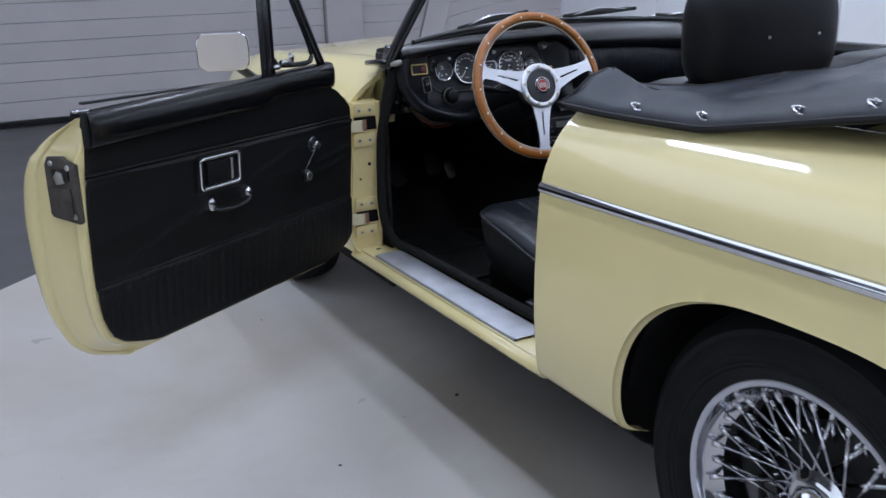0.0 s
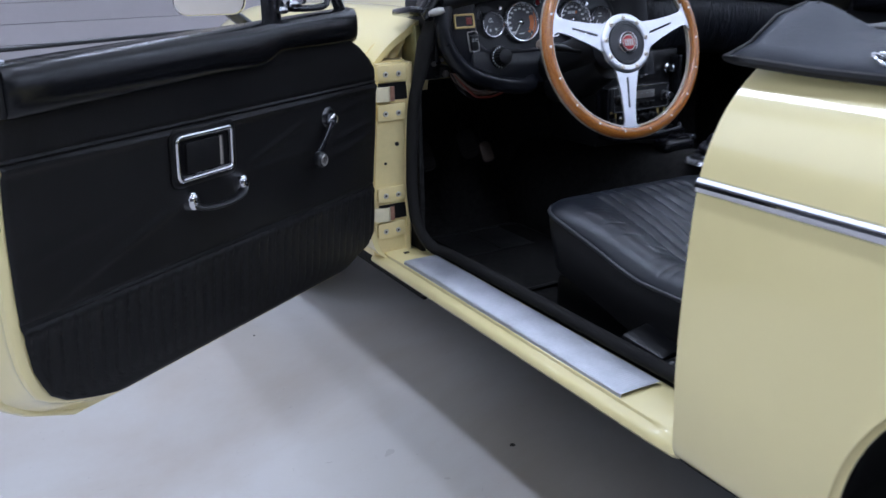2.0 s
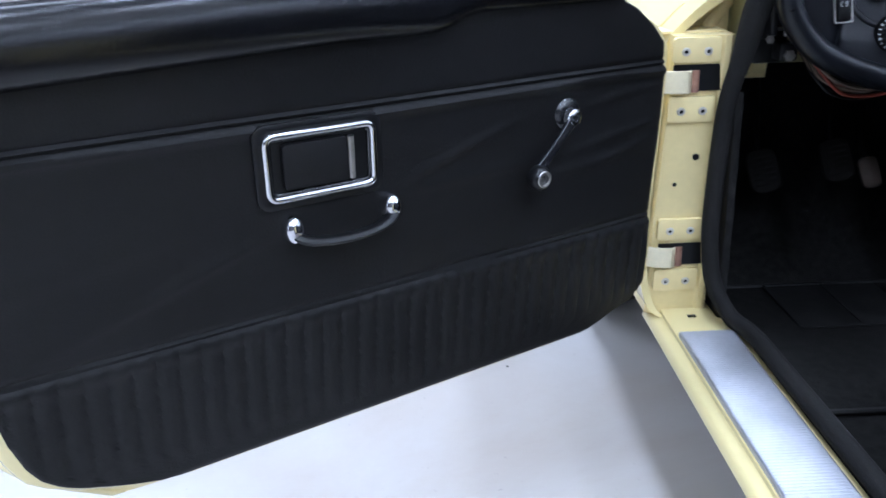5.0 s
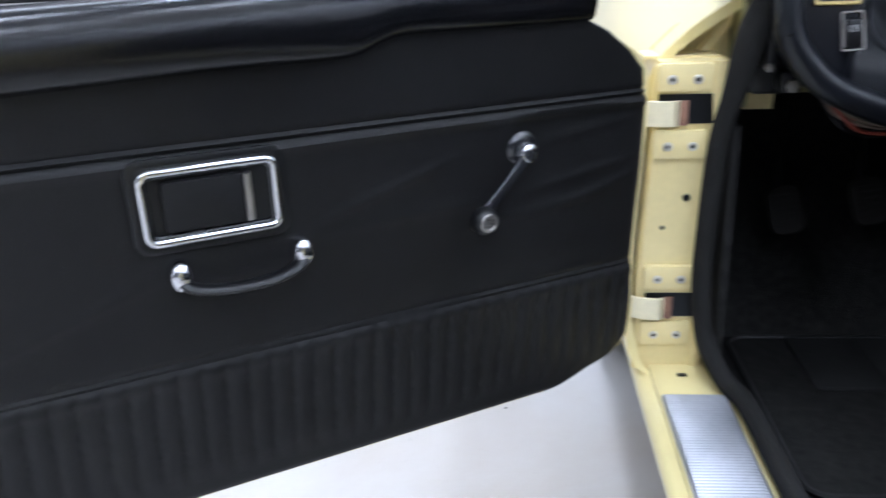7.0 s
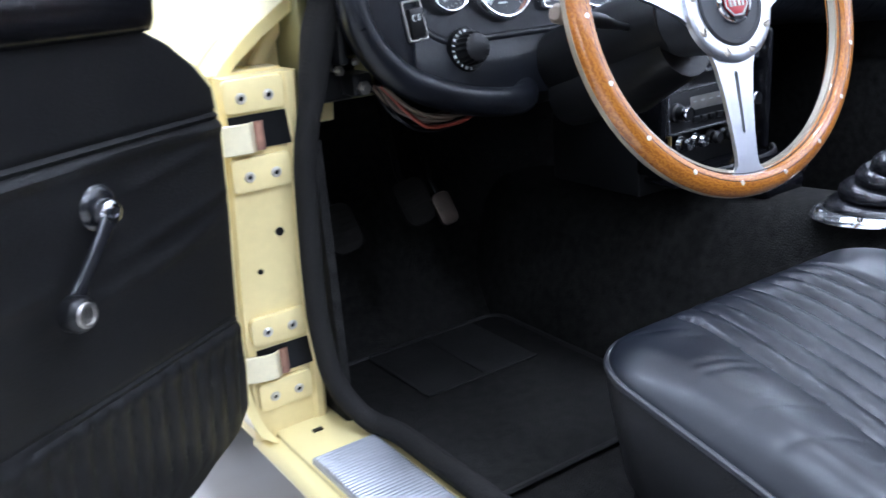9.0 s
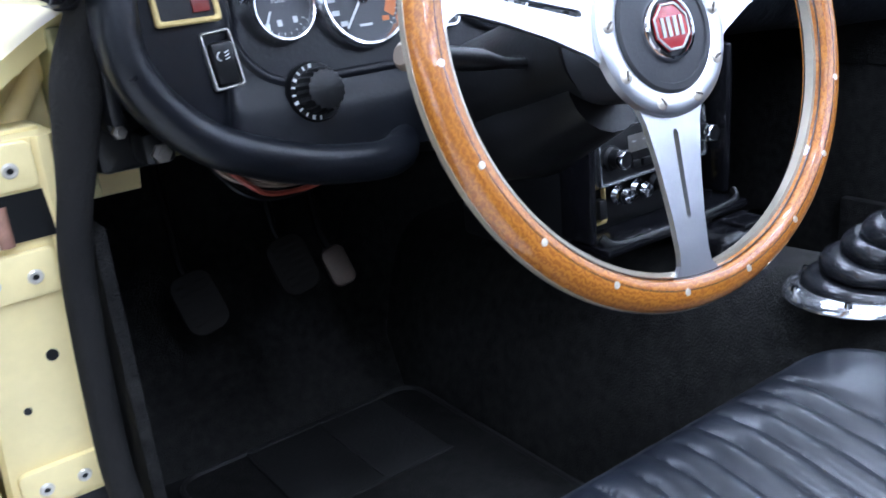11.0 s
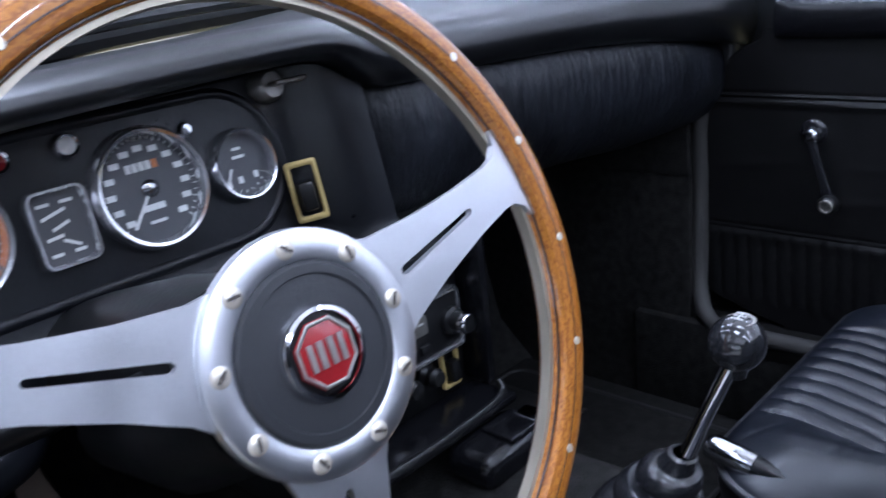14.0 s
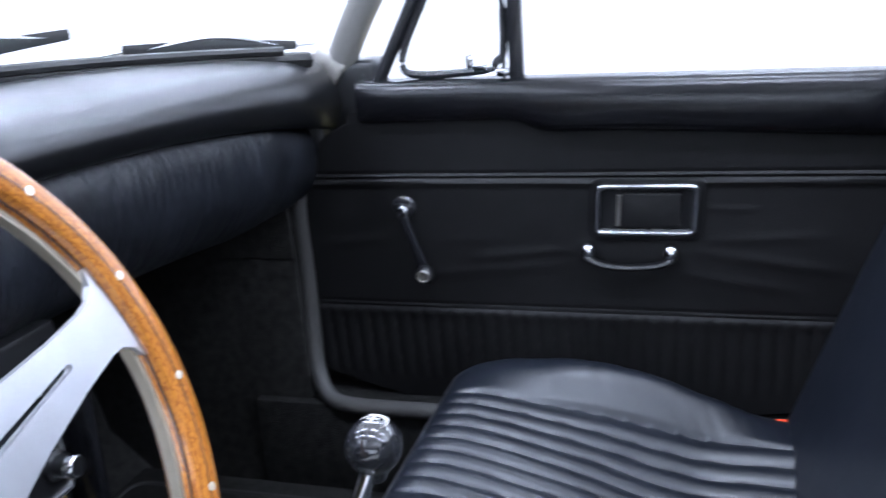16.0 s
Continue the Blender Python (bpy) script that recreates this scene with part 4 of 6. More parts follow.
def window_crank(door_ob, reach, a0, c0, drop):
    b0 = TRIM_B(c0)
    # black colour stands for the dark reflections in the chrome rose
    rose = part("crank_rose", revolve([(0, 0.006), (0.014, 0.006), (0.0180, 0.004), (0.0205, 0.0)][::-1], 28), BLACK_METAL, door_ob, "chrome escutcheon, coloured dark like its reflections")
    placed(rose, pose(a0, b0 - 0.002, c0 + 0.004, 90, 0, 0))
    boss = part("crank_boss", revolve([(0, 0.014), (0.004, 0.0145), (0.0045, 0.0165), (0.009, 0.016), (0.011, 0.014), (0.012, 0.003)][::-1], 20), CHROME, door_ob)
    placed(boss, pose(a0, b0 - 0.002, c0, 90, 0, 0))
    # flat arm, widening towards the knob, with a bright bevel on one edge
    a1, c1 = a0 + reach, c0 - drop
    dx, dz = reach, -drop
    length = math.hypot(dx, dz)
    nx, nz = -dz / length, dx / length
    p = lambda t, w: (a0 + dx * t + nx * w, c0 + dz * t + nz * w)
    out = [p(-0.10, 0.004), p(0.0, 0.0080), p(0.35, 0.0058), p(0.7, 0.0066), p(1.0, 0.0095), p(1.10, 0.005), p(1.10, -0.005), p(1.0, -0.0095), p(0.7, -0.0066), p(0.35, -0.0058), p(0.0, -0.0080), p(-0.10, -0.004)]
    part("crank_arm", prism(out, 0.006, frame_axes((0, b0 - 0.012, 0), (1, 0, 0), (0, 0, 1), (0, -1, 0)), 0.0018, 3), BLACK_METAL, door_ob)
    knob = part("crank_knob", revolve([(0, 0.019), (0.010, 0.019), (0.0125, 0.017), (0.0150, 0.012), (0.0145, 0.003), (0.008, 0)][::-1], 24), BLACK, door_ob)
    placed(knob, pose(a1, b0 - 0.013, c1, 90, 0, 0))
    disc = part("crank_knob_disc", revolve([(0, 0.0002), (0.0070, 0.0002), (0.0075, 0.0016), (0.0095, 0.0014), (0.0105, 0)][::-1], 24), STEEL, door_ob, "worn grey ring on the knob")
    placed(disc, pose(a1, b0 - 0.0318, c1, 90, 0, 0))


def vent_window(door_ob):
    """Black-framed quarter light standing on the front of the door."""
    b = -0.052
    post_a, top = 0.390, 1.16
    part("vent_post", box((post_a, b, (0.835 + top) / 2), (0.022, 0.018, top - 0.835), 0.003), BLACK_METAL, door_ob)
    part("vent_post_trim", box((post_a - 0.018, b - 0.004, (0.835 + top) / 2), (0.006, 0.010, top - 0.835), 0.002), BLACK_METAL, door_ob)
    part("vent_frame", tube(smooth_path([(0.176, b, 0.835), (0.210, b, 0.895), (0.268, b, 1.0), (0.335, b, 1.12)], 5), 0.0105, 10), BLACK_METAL, door_ob)
    part("vent_inner_frame", tube(smooth_path([(0.372, b, 1.13), (0.372, b, 0.90), (0.362, b, 0.868), (0.34, b, 0.855), (0.25, b, 0.852), (0.222, b, 0.862), (0.230, b, 0.90), (0.285, b, 1.0), (0.345, b, 1.11)], 5), 0.006, 8), BLACK_METAL, door_ob)
    pane = part("vent_pane", prism([(0.375, 0.853), (0.215, 0.853), (0.225, 0.89), (0.345, 1.12), (0.375, 1.12)], 0.004, frame_axes((0, b + 0.002, 0), (1, 0, 0), (0, 0, 1), (0, -1, 0))), GLASS, door_ob)
    pane.visible_shadow = False
    part("vent_catch", joined(box((0.345, b - 0.018, 0.862), (0.030, 0.014, 0.012), 0.004), box((0.328, b - 0.024, 0.872), (0.012, 0.010, 0.022), 0.004)), CHROME, door_ob, "chrome vent window catch")
    part("vent_pivot", box((0.372, b - 0.014, 0.853), (0.02, 0.012, 0.012), 0.004), CHROME, door_ob)


def latch(door_ob):
    # worn lock case on the door's rear edge
    m = frame_axes((0.927, -0.002, 0.676), (0, 1, 0), (0, 0, 1), (1, 0, 0))
    case = [(-0.044, -0.056), (-0.038, -0.060), (0.030, -0.052), (0.036, -0.045), (0.036, 0.048), (0.026, 0.062), (-0.012, 0.064), (-0.020, 0.058), (-0.044, 0.050)]
    part("latch_case", prism(case, 0.010, m, 0.002), LATCH, door_ob, "grimy steel door latch")
    # black box stands in for the dark latch opening
    part("latch_mouth", box((0.938, -0.008, 0.706), (0.004, 0.045, 0.020), 0.003), BLACK, door_ob)
    part("latch_claw", prism([(-0.016, -0.008), (0.004, -0.012), (0.012, 0.002), (0.0, 0.014), (-0.012, 0.010)], 0.008, m @ pose(-0.002, 0.024, 0.008), 0.0015), STEEL, door_ob)
    part("latch_plate", prism([(-0.030, -0.042), (0.026, -0.036), (0.028, 0.010), (-0.028, 0.012)], 0.004, m @ pose(0, -0.006, 0.009), 0.001), LATCH, door_ob)
    for p in ((-0.026, 0.044), (0.018, 0.050), (0.020, -0.038), (-0.030, -0.046)):
        s = part("latch_screw", revolve([(0, 0.003), (0.005, 0.0022), (0.006, 0)][::-1], 12), STEEL, door_ob)
        placed(s, m @ pose(*p, 0.0098))


def door(m, reach, crank_a, crank_c, drop, grow, bottom, fall, wrinkles):
    d = part("door", door_shell(fall), PAINT, car, smooth=35)
    d.matrix_basis = m
    part("door_trim", trim_geo(grow, bottom, wrinkles), VINYL, d, "black vinyl door trim with a pleated lower band")
    part("door_cap", cap_geo(fall), VINYL_GLOSS, d, "glossy black padded door top")
    bezel_pull(d, *((1.0, 1.0) if fall > 0.02 else (1.12, 1.06)))
    grab_handle(d)
    window_crank(d, reach, crank_a, crank_c, drop)
    vent_window(d)
    latch(d)
    part("cap_clip", box((0.902, -0.040, 0.8185), (0.030, 0.018, 0.006), 0.002), CHROME, d, "small chrome clip on the door top")
    part("cap_end_fold", box((0.908, -0.056, 0.786), (0.010, 0.016, 0.064), 0.004, 3), VINYL, d, "scuffed vinyl fold closing the door top")
    part("glass_slot_trim", box((0.66, -0.018, 0.829), (0.44, 0.012, 0.005), 0.0015), RUBBER, d)
    return d


HINGE_P = Vector((-0.727, 0.038, 0.0))
U = Vector((-0.8358, -0.549, 0.0)).normalized()
NH = Vector((0.549 * -1, 0.8358, 0.0)).normalized()
TILT = 0.019
door_left = door(frame_axes(HINGE_P, (U.x * math.cos(TILT), U.y * math.cos(TILT), math.sin(TILT)), NH, (-U.x * math.sin(TILT), -U.y * math.sin(TILT), math.cos(TILT))), 0.061, 0.222, 0.649, 0.064, 0.0, 0.319, 0.030, WRINKLES_OPEN)
door_left["label"] = "driver's door swung open, yellow shell with black trim"
# the passenger door is shut, trim to the cabin; scaled to fit the view
door_right = door(frame_axes((0.6675, 0.032, 0.068), (0, -0.90, 0), (0.90, 0, 0), (0, 0, 0.90)), 0.032, 0.200, 0.646, 0.099, 0.022, 0.302, 0.010, WRINKLES_SHUT)
door_right["label"] = "passenger door shut, black vinyl trim inside"
# hinge straps of the open door: flat cream-painted plates, stepped where they enter the post
for z in (0.667, 0.402):
    y = POST_Y(z)
    line = [(-0.684, y + 0.010), (-0.690, y - 0.006), (-0.697, y - 0.012), (-0.712, y - 0.014), (-0.738, y - 0.010)]
    rows = []
    for h in (-0.0155, -0.0145, 0.0145, 0.0155):
        inset = 0.0009 if abs(h) > 0.015 else 0.0
        rows.append([(x, yy + inset, z + h - 0.25 * (x + 0.70) * (0.1 if z > 0.5 else 0.45)) for x, yy in line] + [(x, yy + 0.0045 - inset, z + h - 0.25 * (x + 0.70) * (0.1 if z > 0.5 else 0.45)) for x, yy in reversed(line)])
    part("hinge_strap", capped(rows), STRAP, car, "cream-painted door hinge strap with rusty inner end", smooth=30)
    part("hinge_knuckle", tube([(-0.684, y - 0.001, z - 0.015), (-0.684, y - 0.001, z + 0.015)], 0.0060, 12), RUSTY, car, "rusty hinge pin")


# door mirror on its stalk
def side_mirror():
    m = frame_axes((-1.075, -0.09, 0.893), (0.93, -0.37, 0.0), (0.0, 0.0, 1.0), (-0.37, -0.93, 0.0))
    geo = prism(rounded(0.122, 0.088, 0.024, 6), 0.018, m @ pose(0, 0, -0.018), 0.004)
    b = part("side_mirror", geo, CHROME, door_left, "rectangular side mirror on a dark stalk")
    b.matrix_parent_inverse = door_left.matrix_basis.inverted()
    g = part("mirror_glass", prism(rounded(0.116, 0.082, 0.022, 6), 0.001, m @ pose(0, 0, 0.0005)), MIRROR_TONE, b)
    s = part("mirror_stalk", tube([m @ Vector((0.02, -0.03, -0.02)), m @ Vector((0.045, -0.055, -0.05)), m @ Vector((0.09, -0.10, -0.09))], [0.010, 0.011, 0.013], 10), BLACK_METAL, b)


side_mirror()

# ---- windscreen ----
def screen_post(s):
    base = smooth_path([(-0.628, -0.035, 0.828), (-0.607, -0.075, 0.895), (-0.577, -0.150, 1.0), (-0.545, -0.225, 1.105), (-0.520, -0.275, 1.17)], 6)
    if s > 0:
        base = [(-p.x + 0.034, p.y - 0.018, p.z) for p in base]
    return tube(base, 0.017, 12, squash=(0.75, 1.25), up=(0, 1, 0))


# right pillar and foot take lighter tones than the left pair
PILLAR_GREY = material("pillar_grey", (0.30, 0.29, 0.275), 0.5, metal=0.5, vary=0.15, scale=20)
part("windscreen_post", screen_post(-1), BLACK_METAL, car, "dark windscreen pillar")
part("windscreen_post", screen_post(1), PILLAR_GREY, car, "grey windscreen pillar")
foot = joined(box((0, 0, 0), (0.05, 0.115, 0.014), 0.005, m=pose(-0.632, 0.010, 0.829, -6, 8, -8)), box((0, 0, 0), (0.022, 0.05, 0.05), 0.006, m=pose(-0.618, -0.03, 0.845, 35, 0, 0)))
part("pillar_foot", foot, BLACK_METAL, car, "dark windscreen foot plate")
foot_r = joined(box((0, 0, 0), (0.05, 0.115, 0.014), 0.005, m=pose(0.662, 0.0, 0.829, -6, -8, 8)), box((0, 0, 0), (0.022, 0.05, 0.05), 0.006, m=pose(0.652, -0.045, 0.845, 35, 0, 0)))
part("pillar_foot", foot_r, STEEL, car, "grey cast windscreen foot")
part("pillar_bolt", tube([(-0.630, -0.062, 0.828), (-0.624, -0.070, 0.831), (-0.614, -0.078, 0.834), (-0.608, -0.081, 0.836)], [0.005, 0.008, 0.008, 0.005], 14), STEEL, car)
part("pillar_bolt", tube([(0.682, -0.085, 0.826), (0.664, -0.098, 0.834), (0.648, -0.104, 0.837)], [0.006, 0.0085, 0.006], 10), CHROME, car)


def screen_line(h):
    """The windscreen's curve at a height fraction."""
    pts = []
    for k in range(25):
        x = -1 + 2 * k / 24
        w = 0.60 - 0.085 * h
        pts.append((x * w, 0.155 - 0.20 * x * x - 0.24 * h, 0.893 - 0.028 * x * x + 0.31 * h))
    return pts


glass = part("windscreen_glass", sheet([screen_line(h) for h in (0.0, 0.25, 0.5, 0.75, 1.0)]), GLASS, car)
glass.visible_shadow = False
part("windscreen_seal", tube(screen_line(-0.005), 0.011, 8), RUBBER, car)
part("windscreen_bar", tube([(x, y - 0.014, z + 0.004) for x, y, z in screen_line(0.02)][1:-1], 0.006, 8), RUBBER, car)
part("windscreen_header", tube(screen_line(1.0), 0.014, 10), BLACK_METAL, car)


def wiper(p0, p1):
    # spindle, chrome arm and a blade lying just ahead of the glass
    p0, p1 = Vector(p0), Vector(p1)
    x, y0, z0 = p0.x - 0.05, p0.y + 0.02, p0.z - 0.022
    hold = p0.lerp(p1, 0.5) + Vector((0, 0.004, 0.016))
    w = part("wiper", tube([(x, y0 + 0.02, z0), (x + 0.03, y0 + 0.012, z0 + 0.018), hold], [0.007, 0.0055, 0.003], 8, squash=(1, 0.6)), CHROME, car, "chrome wiper arm with a black blade")
    part("wiper_spindle", revolve([(0, 0.024), (0.009, 0.022), (0.011, 0.010), (0.012, 0)][::-1], 14, pose(x, y0 + 0.02, z0 - 0.012)), CHROME, w)
    mid = (p0 + p1) / 2 + Vector((0, 0, 0.012))
    part("wiper_blade", tube([p0, p0.lerp(p1, 0.5), p1], [0.005, 0.0075, 0.005], 6, squash=(0.6, 1.4)), RUBBER, w)
    part("wiper_bridge", tube(smooth_path([p0.lerp(p1, 0.12), mid, p0.lerp(p1, 0.88)], 5), 0.0034, 6), CHROME, w)


for ends in (((-0.33, 0.125, 0.905), (-0.05, 0.175, 0.938)), ((0.08, 0.165, 0.914), (0.33, 0.112, 0.930)), ((0.40, 0.098, 0.905), (0.64, -0.004, 0.887))):
    wiper(*ends)

# ---- cabin shell ----
cabin = part("cabin_floor", box((0, -0.35, 0.203), (1.20, 1.62, 0.016), 0.003), CARPET, car, "black carpeted cabin floor")
part("firewall", sheet([[(x, y, z) for x in (-0.61, -0.3, 0, 0.3, 0.61)] for y, z in ((0.33, 0.205), (0.40, 0.27), (0.43, 0.40), (0.43, 0.62), (0.30, 0.74), (0.16, 0.80))], flip=True), CARPET, car, "black carpeted footwell end")
part("inner_sill", box((-0.600, -0.42, 0.255), (0.022, 0.90, 0.10), 0.005), CARPET, car)
part("inner_sill", box((0.612, -0.38, 0.280), (0.030, 0.98, 0.15), 0.005), CARPET, car)
# dark blocks added to close bright gaps seen beside the passenger door
part("sill_filler", box((0.665, -0.42, 0.332), (0.075, 0.90, 0.03), 0.005), CARPET, car)
part("pad_filler", box((0.676, -0.070, 0.806), (0.060, 0.10, 0.10), 0.012, 3), PADDED, car)
part("door_filler", box((0.700, -0.03, 0.40), (0.012, 0.22, 0.24), 0.003), CARPET, car)
part("pad_filler", box((0.660, 0.02, 0.785), (0.08, 0.13, 0.11), 0.012, 3), PADDED, car)
part("dash_end", box((0.650, 0.075, 0.74), (0.05, 0.12, 0.21), 0.006), BLACK, car)
part("kick_panel", box((-0.620, 0.24, 0.42), (0.012, 0.46, 0.46), 0.003), CARPET, car)
part("kick_panel", box((0.618, 0.245, 0.44), (0.012, 0.45, 0.50), 0.003), CARPET, car)
part("upper_kick_panel", box((-0.614, 0.20, 0.735), (0.012, 0.36, 0.13), 0.003), SHADED_PAINT, car, "yellow painted metal behind the dash end, darkened as shade")
part("upper_kick_panel", box((0.614, 0.20, 0.70), (0.012, 0.36, 0.24), 0.003), CARPET, car)
part("under_dash_rail", box((-0.555, 0.09, 0.700), (0.11, 0.012, 0.05), 0.003), SHADED_PAINT, car, "yellow under-dash rail, darkened as shade")


def tunnel_geo():
    rows = []
    for y, top, half in ((0.46, 0.43, 0.15), (0.25, 0.445, 0.145), (0.10, 0.462, 0.14), (-0.05, 0.482, 0.132), (-0.20, 0.492, 0.126), (-0.40, 0.497, 0.118), (-0.60, 0.46, 0.110), (-0.85, 0.42, 0.105), (-1.05, 0.42, 0.105)):
        row = []
        for k in range(21):
            t = -1 + 2 * k / 20
            s = abs(t) ** 3.2
            row.append((half * (0.80 * math.copysign(abs(t) ** 0.9, t) + 0.36 * math.copysign(s, t)), y, 0.205 + (top - 0.205) * (1 - s ** 1.3)))
        rows.append(row)
    fine = []
    for a, b in zip(rows, rows[1:]):
        for k in range(6):
            fine.append([tuple(Vector(p).lerp(Vector(q), k / 6)) for p, q in zip(a, b)])
    fine.append(rows[-1])
    return sheet(fine, flip=True)


tunnel = part("tunnel", tunnel_geo(), CARPET, car, "black carpeted transmission tunnel")
for mx in (-0.350, 0.365):
    mat = part("floor_mat", prism(rounded(0.36, 0.44, 0.03), 0.008, pose(mx, 0.095, 0.212), 0.003), CARPET, car, "black floor mat with bound edges")
    part("mat_binding", tube([(x + mx, y + 0.095, 0.2205) for x, y in rounded(0.36, 0.44, 0.03)], 0.004, 6, closed=True), MAT_EDGE, mat)
    part("heel_pad", prism(rounded(0.205, 0.175, 0.006), 0.003, pose(mx + 0.018, 0.222, 0.2195), 0.001), MAT_EDGE, mat, "rubber heel pad")
    for cx, cy, sx, sy in ((0.018, 0.3095, 0.205, 0.006), (0.018, 0.1345, 0.205, 0.006), (-0.0845, 0.222, 0.006, 0.169), (0.022, 0.222, 0.006, 0.169)):
        part("pad_ridge", box((mx + cx, cy, 0.2238), (sx, sy, 0.003), 0.001), MAT_EDGE, mat)
part("rear_bulkhead", box((0, -1.06, 0.50), (1.24, 0.02, 0.60), 0.004), CARPET, car)
for s in (-1, 1):
    part("rear_side_trim", box((s * 0.635, -1.20, 0.71), (0.012, 0.30, 0.14), 0.004), VINYL, car)

# ---- pedals ----
PEDAL_STEEL = material("worn_pedal_steel", (0.085, 0.062, 0.047), 0.45, metal=0.6, vary=0.4, scale=40)
def pedal(x, y, z, w, h, pad_mat, label, stem=0.16):
    m = frame_axes((x, y, z), (0.97, -0.10, 0.20), (-0.16, 0.40, 0.90), (-0.17, -0.90, 0.39))
    p = part("pedal", prism(rounded(w, h, min(w, h) * 0.35), 0.010, m, 0.003), pad_mat, car, label)
    part("pedal_arm", tube([m @ Vector((0, 0.01, 0)), m @ Vector((0, 0.05, -0.006)), Vector((x, y + 0.07, z + stem))], 0.006, 8), BLACK, p)
    for k in range(6 if pad_mat is PEDAL else 0):
        part("pedal_rib", box((0, (k - 2.5) * h * 0.13, 0.0105), (w * 0.7, h * 0.045, 0.003), m=m), PEDAL, p, smooth=0)


pedal(-0.4555, 0.315, 0.444, 0.054, 0.078, PEDAL, "ribbed rubber clutch pedal")
pedal(-0.345, 0.277, 0.470, 0.052, 0.074, PEDAL, "ribbed rubber brake pedal")
pedal(-0.260, 0.322, 0.432, 0.034, 0.056, PEDAL_STEEL, "worn bare-metal accelerator pedal")

# ---- dashboard ----
DROP = lambda x: 0.055 * x * x
blend = lambda x, a, w: 0.5 + 0.5 * math.tanh((x - a) / w)


def lip_z(x):
    sag = 0.015 * max(0.0, min(1.0, (-0.36 - x) / 0.22)) ** 1.5
    return (0.862 - sag - DROP(x)) * (1 - blend(x, -0.060, 0.022)) + (0.828 - 0.155 * x * x) * blend(x, -0.060, 0.022)


def dash_pad():
    rows = []
    for i in range(81):
        x = -0.598 + 1.246 * i / 80
        d = DROP(x)
        low = lip_z(x)
        back = -0.16 * max(0.0, abs(x) - 0.10) ** 2
        top = 0.891 - d
        # the driver's side is a round roll, the other side flatter
        f = 1 - blend(x, -0.05, 0.06)
        ring = [(0.138 + back, top - 0.003 - 0.010 * f), (0.10 + back * 0.8, top + 0.001 - 0.009 * f), (0.06 + back * 0.5, top + 0.001 - 0.007 * f), (0.02, top - 0.001 - 0.005 * f), (-0.015, top - 0.006 + 0.004 * f), (-0.038, top - 0.013 + 0.010 * f)]
        h = (top - 0.011 - low)
        ring += [(-0.054, low + h * 0.75 + 0.004 * f), (-0.0625, low + h * 0.5), (-0.0625, low + h * 0.28), (-0.056, low + h * 0.08), (-0.048, low), (-0.034, low - 0.001), (-0.018, low + 0.006), (0.03, low + 0.010), (0.10, low + 0.012)]
        # seven points round the nose: a half circle where the roll is full
        for k in range(7):
            a = radians(90 + 30 * k)
            y, z = ring[4 + k]
            ry, rz = -0.022 + 0.041 * math.cos(a), (top + 0.001 + low) / 2 + (top + 0.001 - low) / 2 * math.sin(a)
            ring[4 + k] = (y + (ry - y) * f, z + (rz - z) * f)
        rows.append(smooth_path([(x, y, z) for y, z in ring], 3))
    return capped(rows, flip=True)


dash = part("dash_pad", dash_pad(), PADDED, car, "padded black crash roll along the dash top")


def fascia_y(x, z):
    rec = 0.004 + 0.22 * (z - 0.79)
    near = -0.046 + 0.10 * (z - 0.79)
    # the dials sit in a sunken oval
    k = blend(x, -0.500 - 0.25 * max(0.0, 0.79 - z), 0.008)
    low = blend(z, 0.716 + 0.10 * max(0.0, -0.36 - x), 0.006)
    inner = near * (1 - k) + (rec * low + (rec - 0.006) * (1 - low)) * k
    # the right end swells out into the passenger's side
    return inner - 0.052 * blend(x, -0.085, 0.018)


def fascia_bottom(x):
    return smooth_list([(-0.592, 0.775), (-0.58, 0.748), (-0.534, 0.707), (-0.47, 0.680), (-0.40, 0.668), (-0.30, 0.664), (-0.08, 0.664)], x)


def fascia_geo():
    rows = []
    for i in range(91):
        x = -0.592 + 0.546 * i / 90
        z0, z1 = fascia_bottom(x), lip_z(x) + 0.006
        rows.append([(x, fascia_y(x, z0 + (z1 - z0) * k / 40), z0 + (z1 - z0) * k / 40) for k in range(41)])
    return sheet(rows, flip=True)


part("instrument_panel", fascia_geo(), FASCIA, car, "black instrument panel")
part("dash_roll", tube(smooth_path([(-0.582, -0.040, 0.852), (-0.592, -0.048, 0.81), (-0.591, -0.053, 0.770), (-0.570, -0.055, 0.733), (-0.534, -0.055, 0.703), (-0.47, -0.053, 0.677), (-0.41, -0.050, 0.665), (-0.375, -0.04, 0.663), (-0.355, -0.02, 0.668)], 7), 0.0165, 16), FASCIA, car, "padded black lower dash roll")
part("dash_end", box((-0.600, 0.03, 0.79), (0.010, 0.13, 0.12), 0.003), BLACK, car)


def passenger_panel():
    rows = []
    for i in range(61):
        x = -0.085 + 0.710 * i / 60
        c = lip_z(x) + 0.004
        k = 0.20 + 0.80 * blend(x, -0.045, 0.026)
        e = max(0.0, (x - 0.40) / 0.2)
        prof = [(-0.040, c), (-0.050, c - 0.020), (-0.054, c - 0.045), (-0.052, c - 0.070), (-0.043, c - 0.095), (-0.026, c - 0.118), (0.0, c - 0.135), (0.05, c - 0.142), (0.12, c - 0.140)]
        rows.append([(x, y * k + 0.02 * (1 - k) + 0.02 * e * e, c - (c - z) * (1 - 0.12 * e)) for y, z in [tuple(p) for p in smooth_list_pts(prof, 4)]])
    return sheet(rows, flip=True)


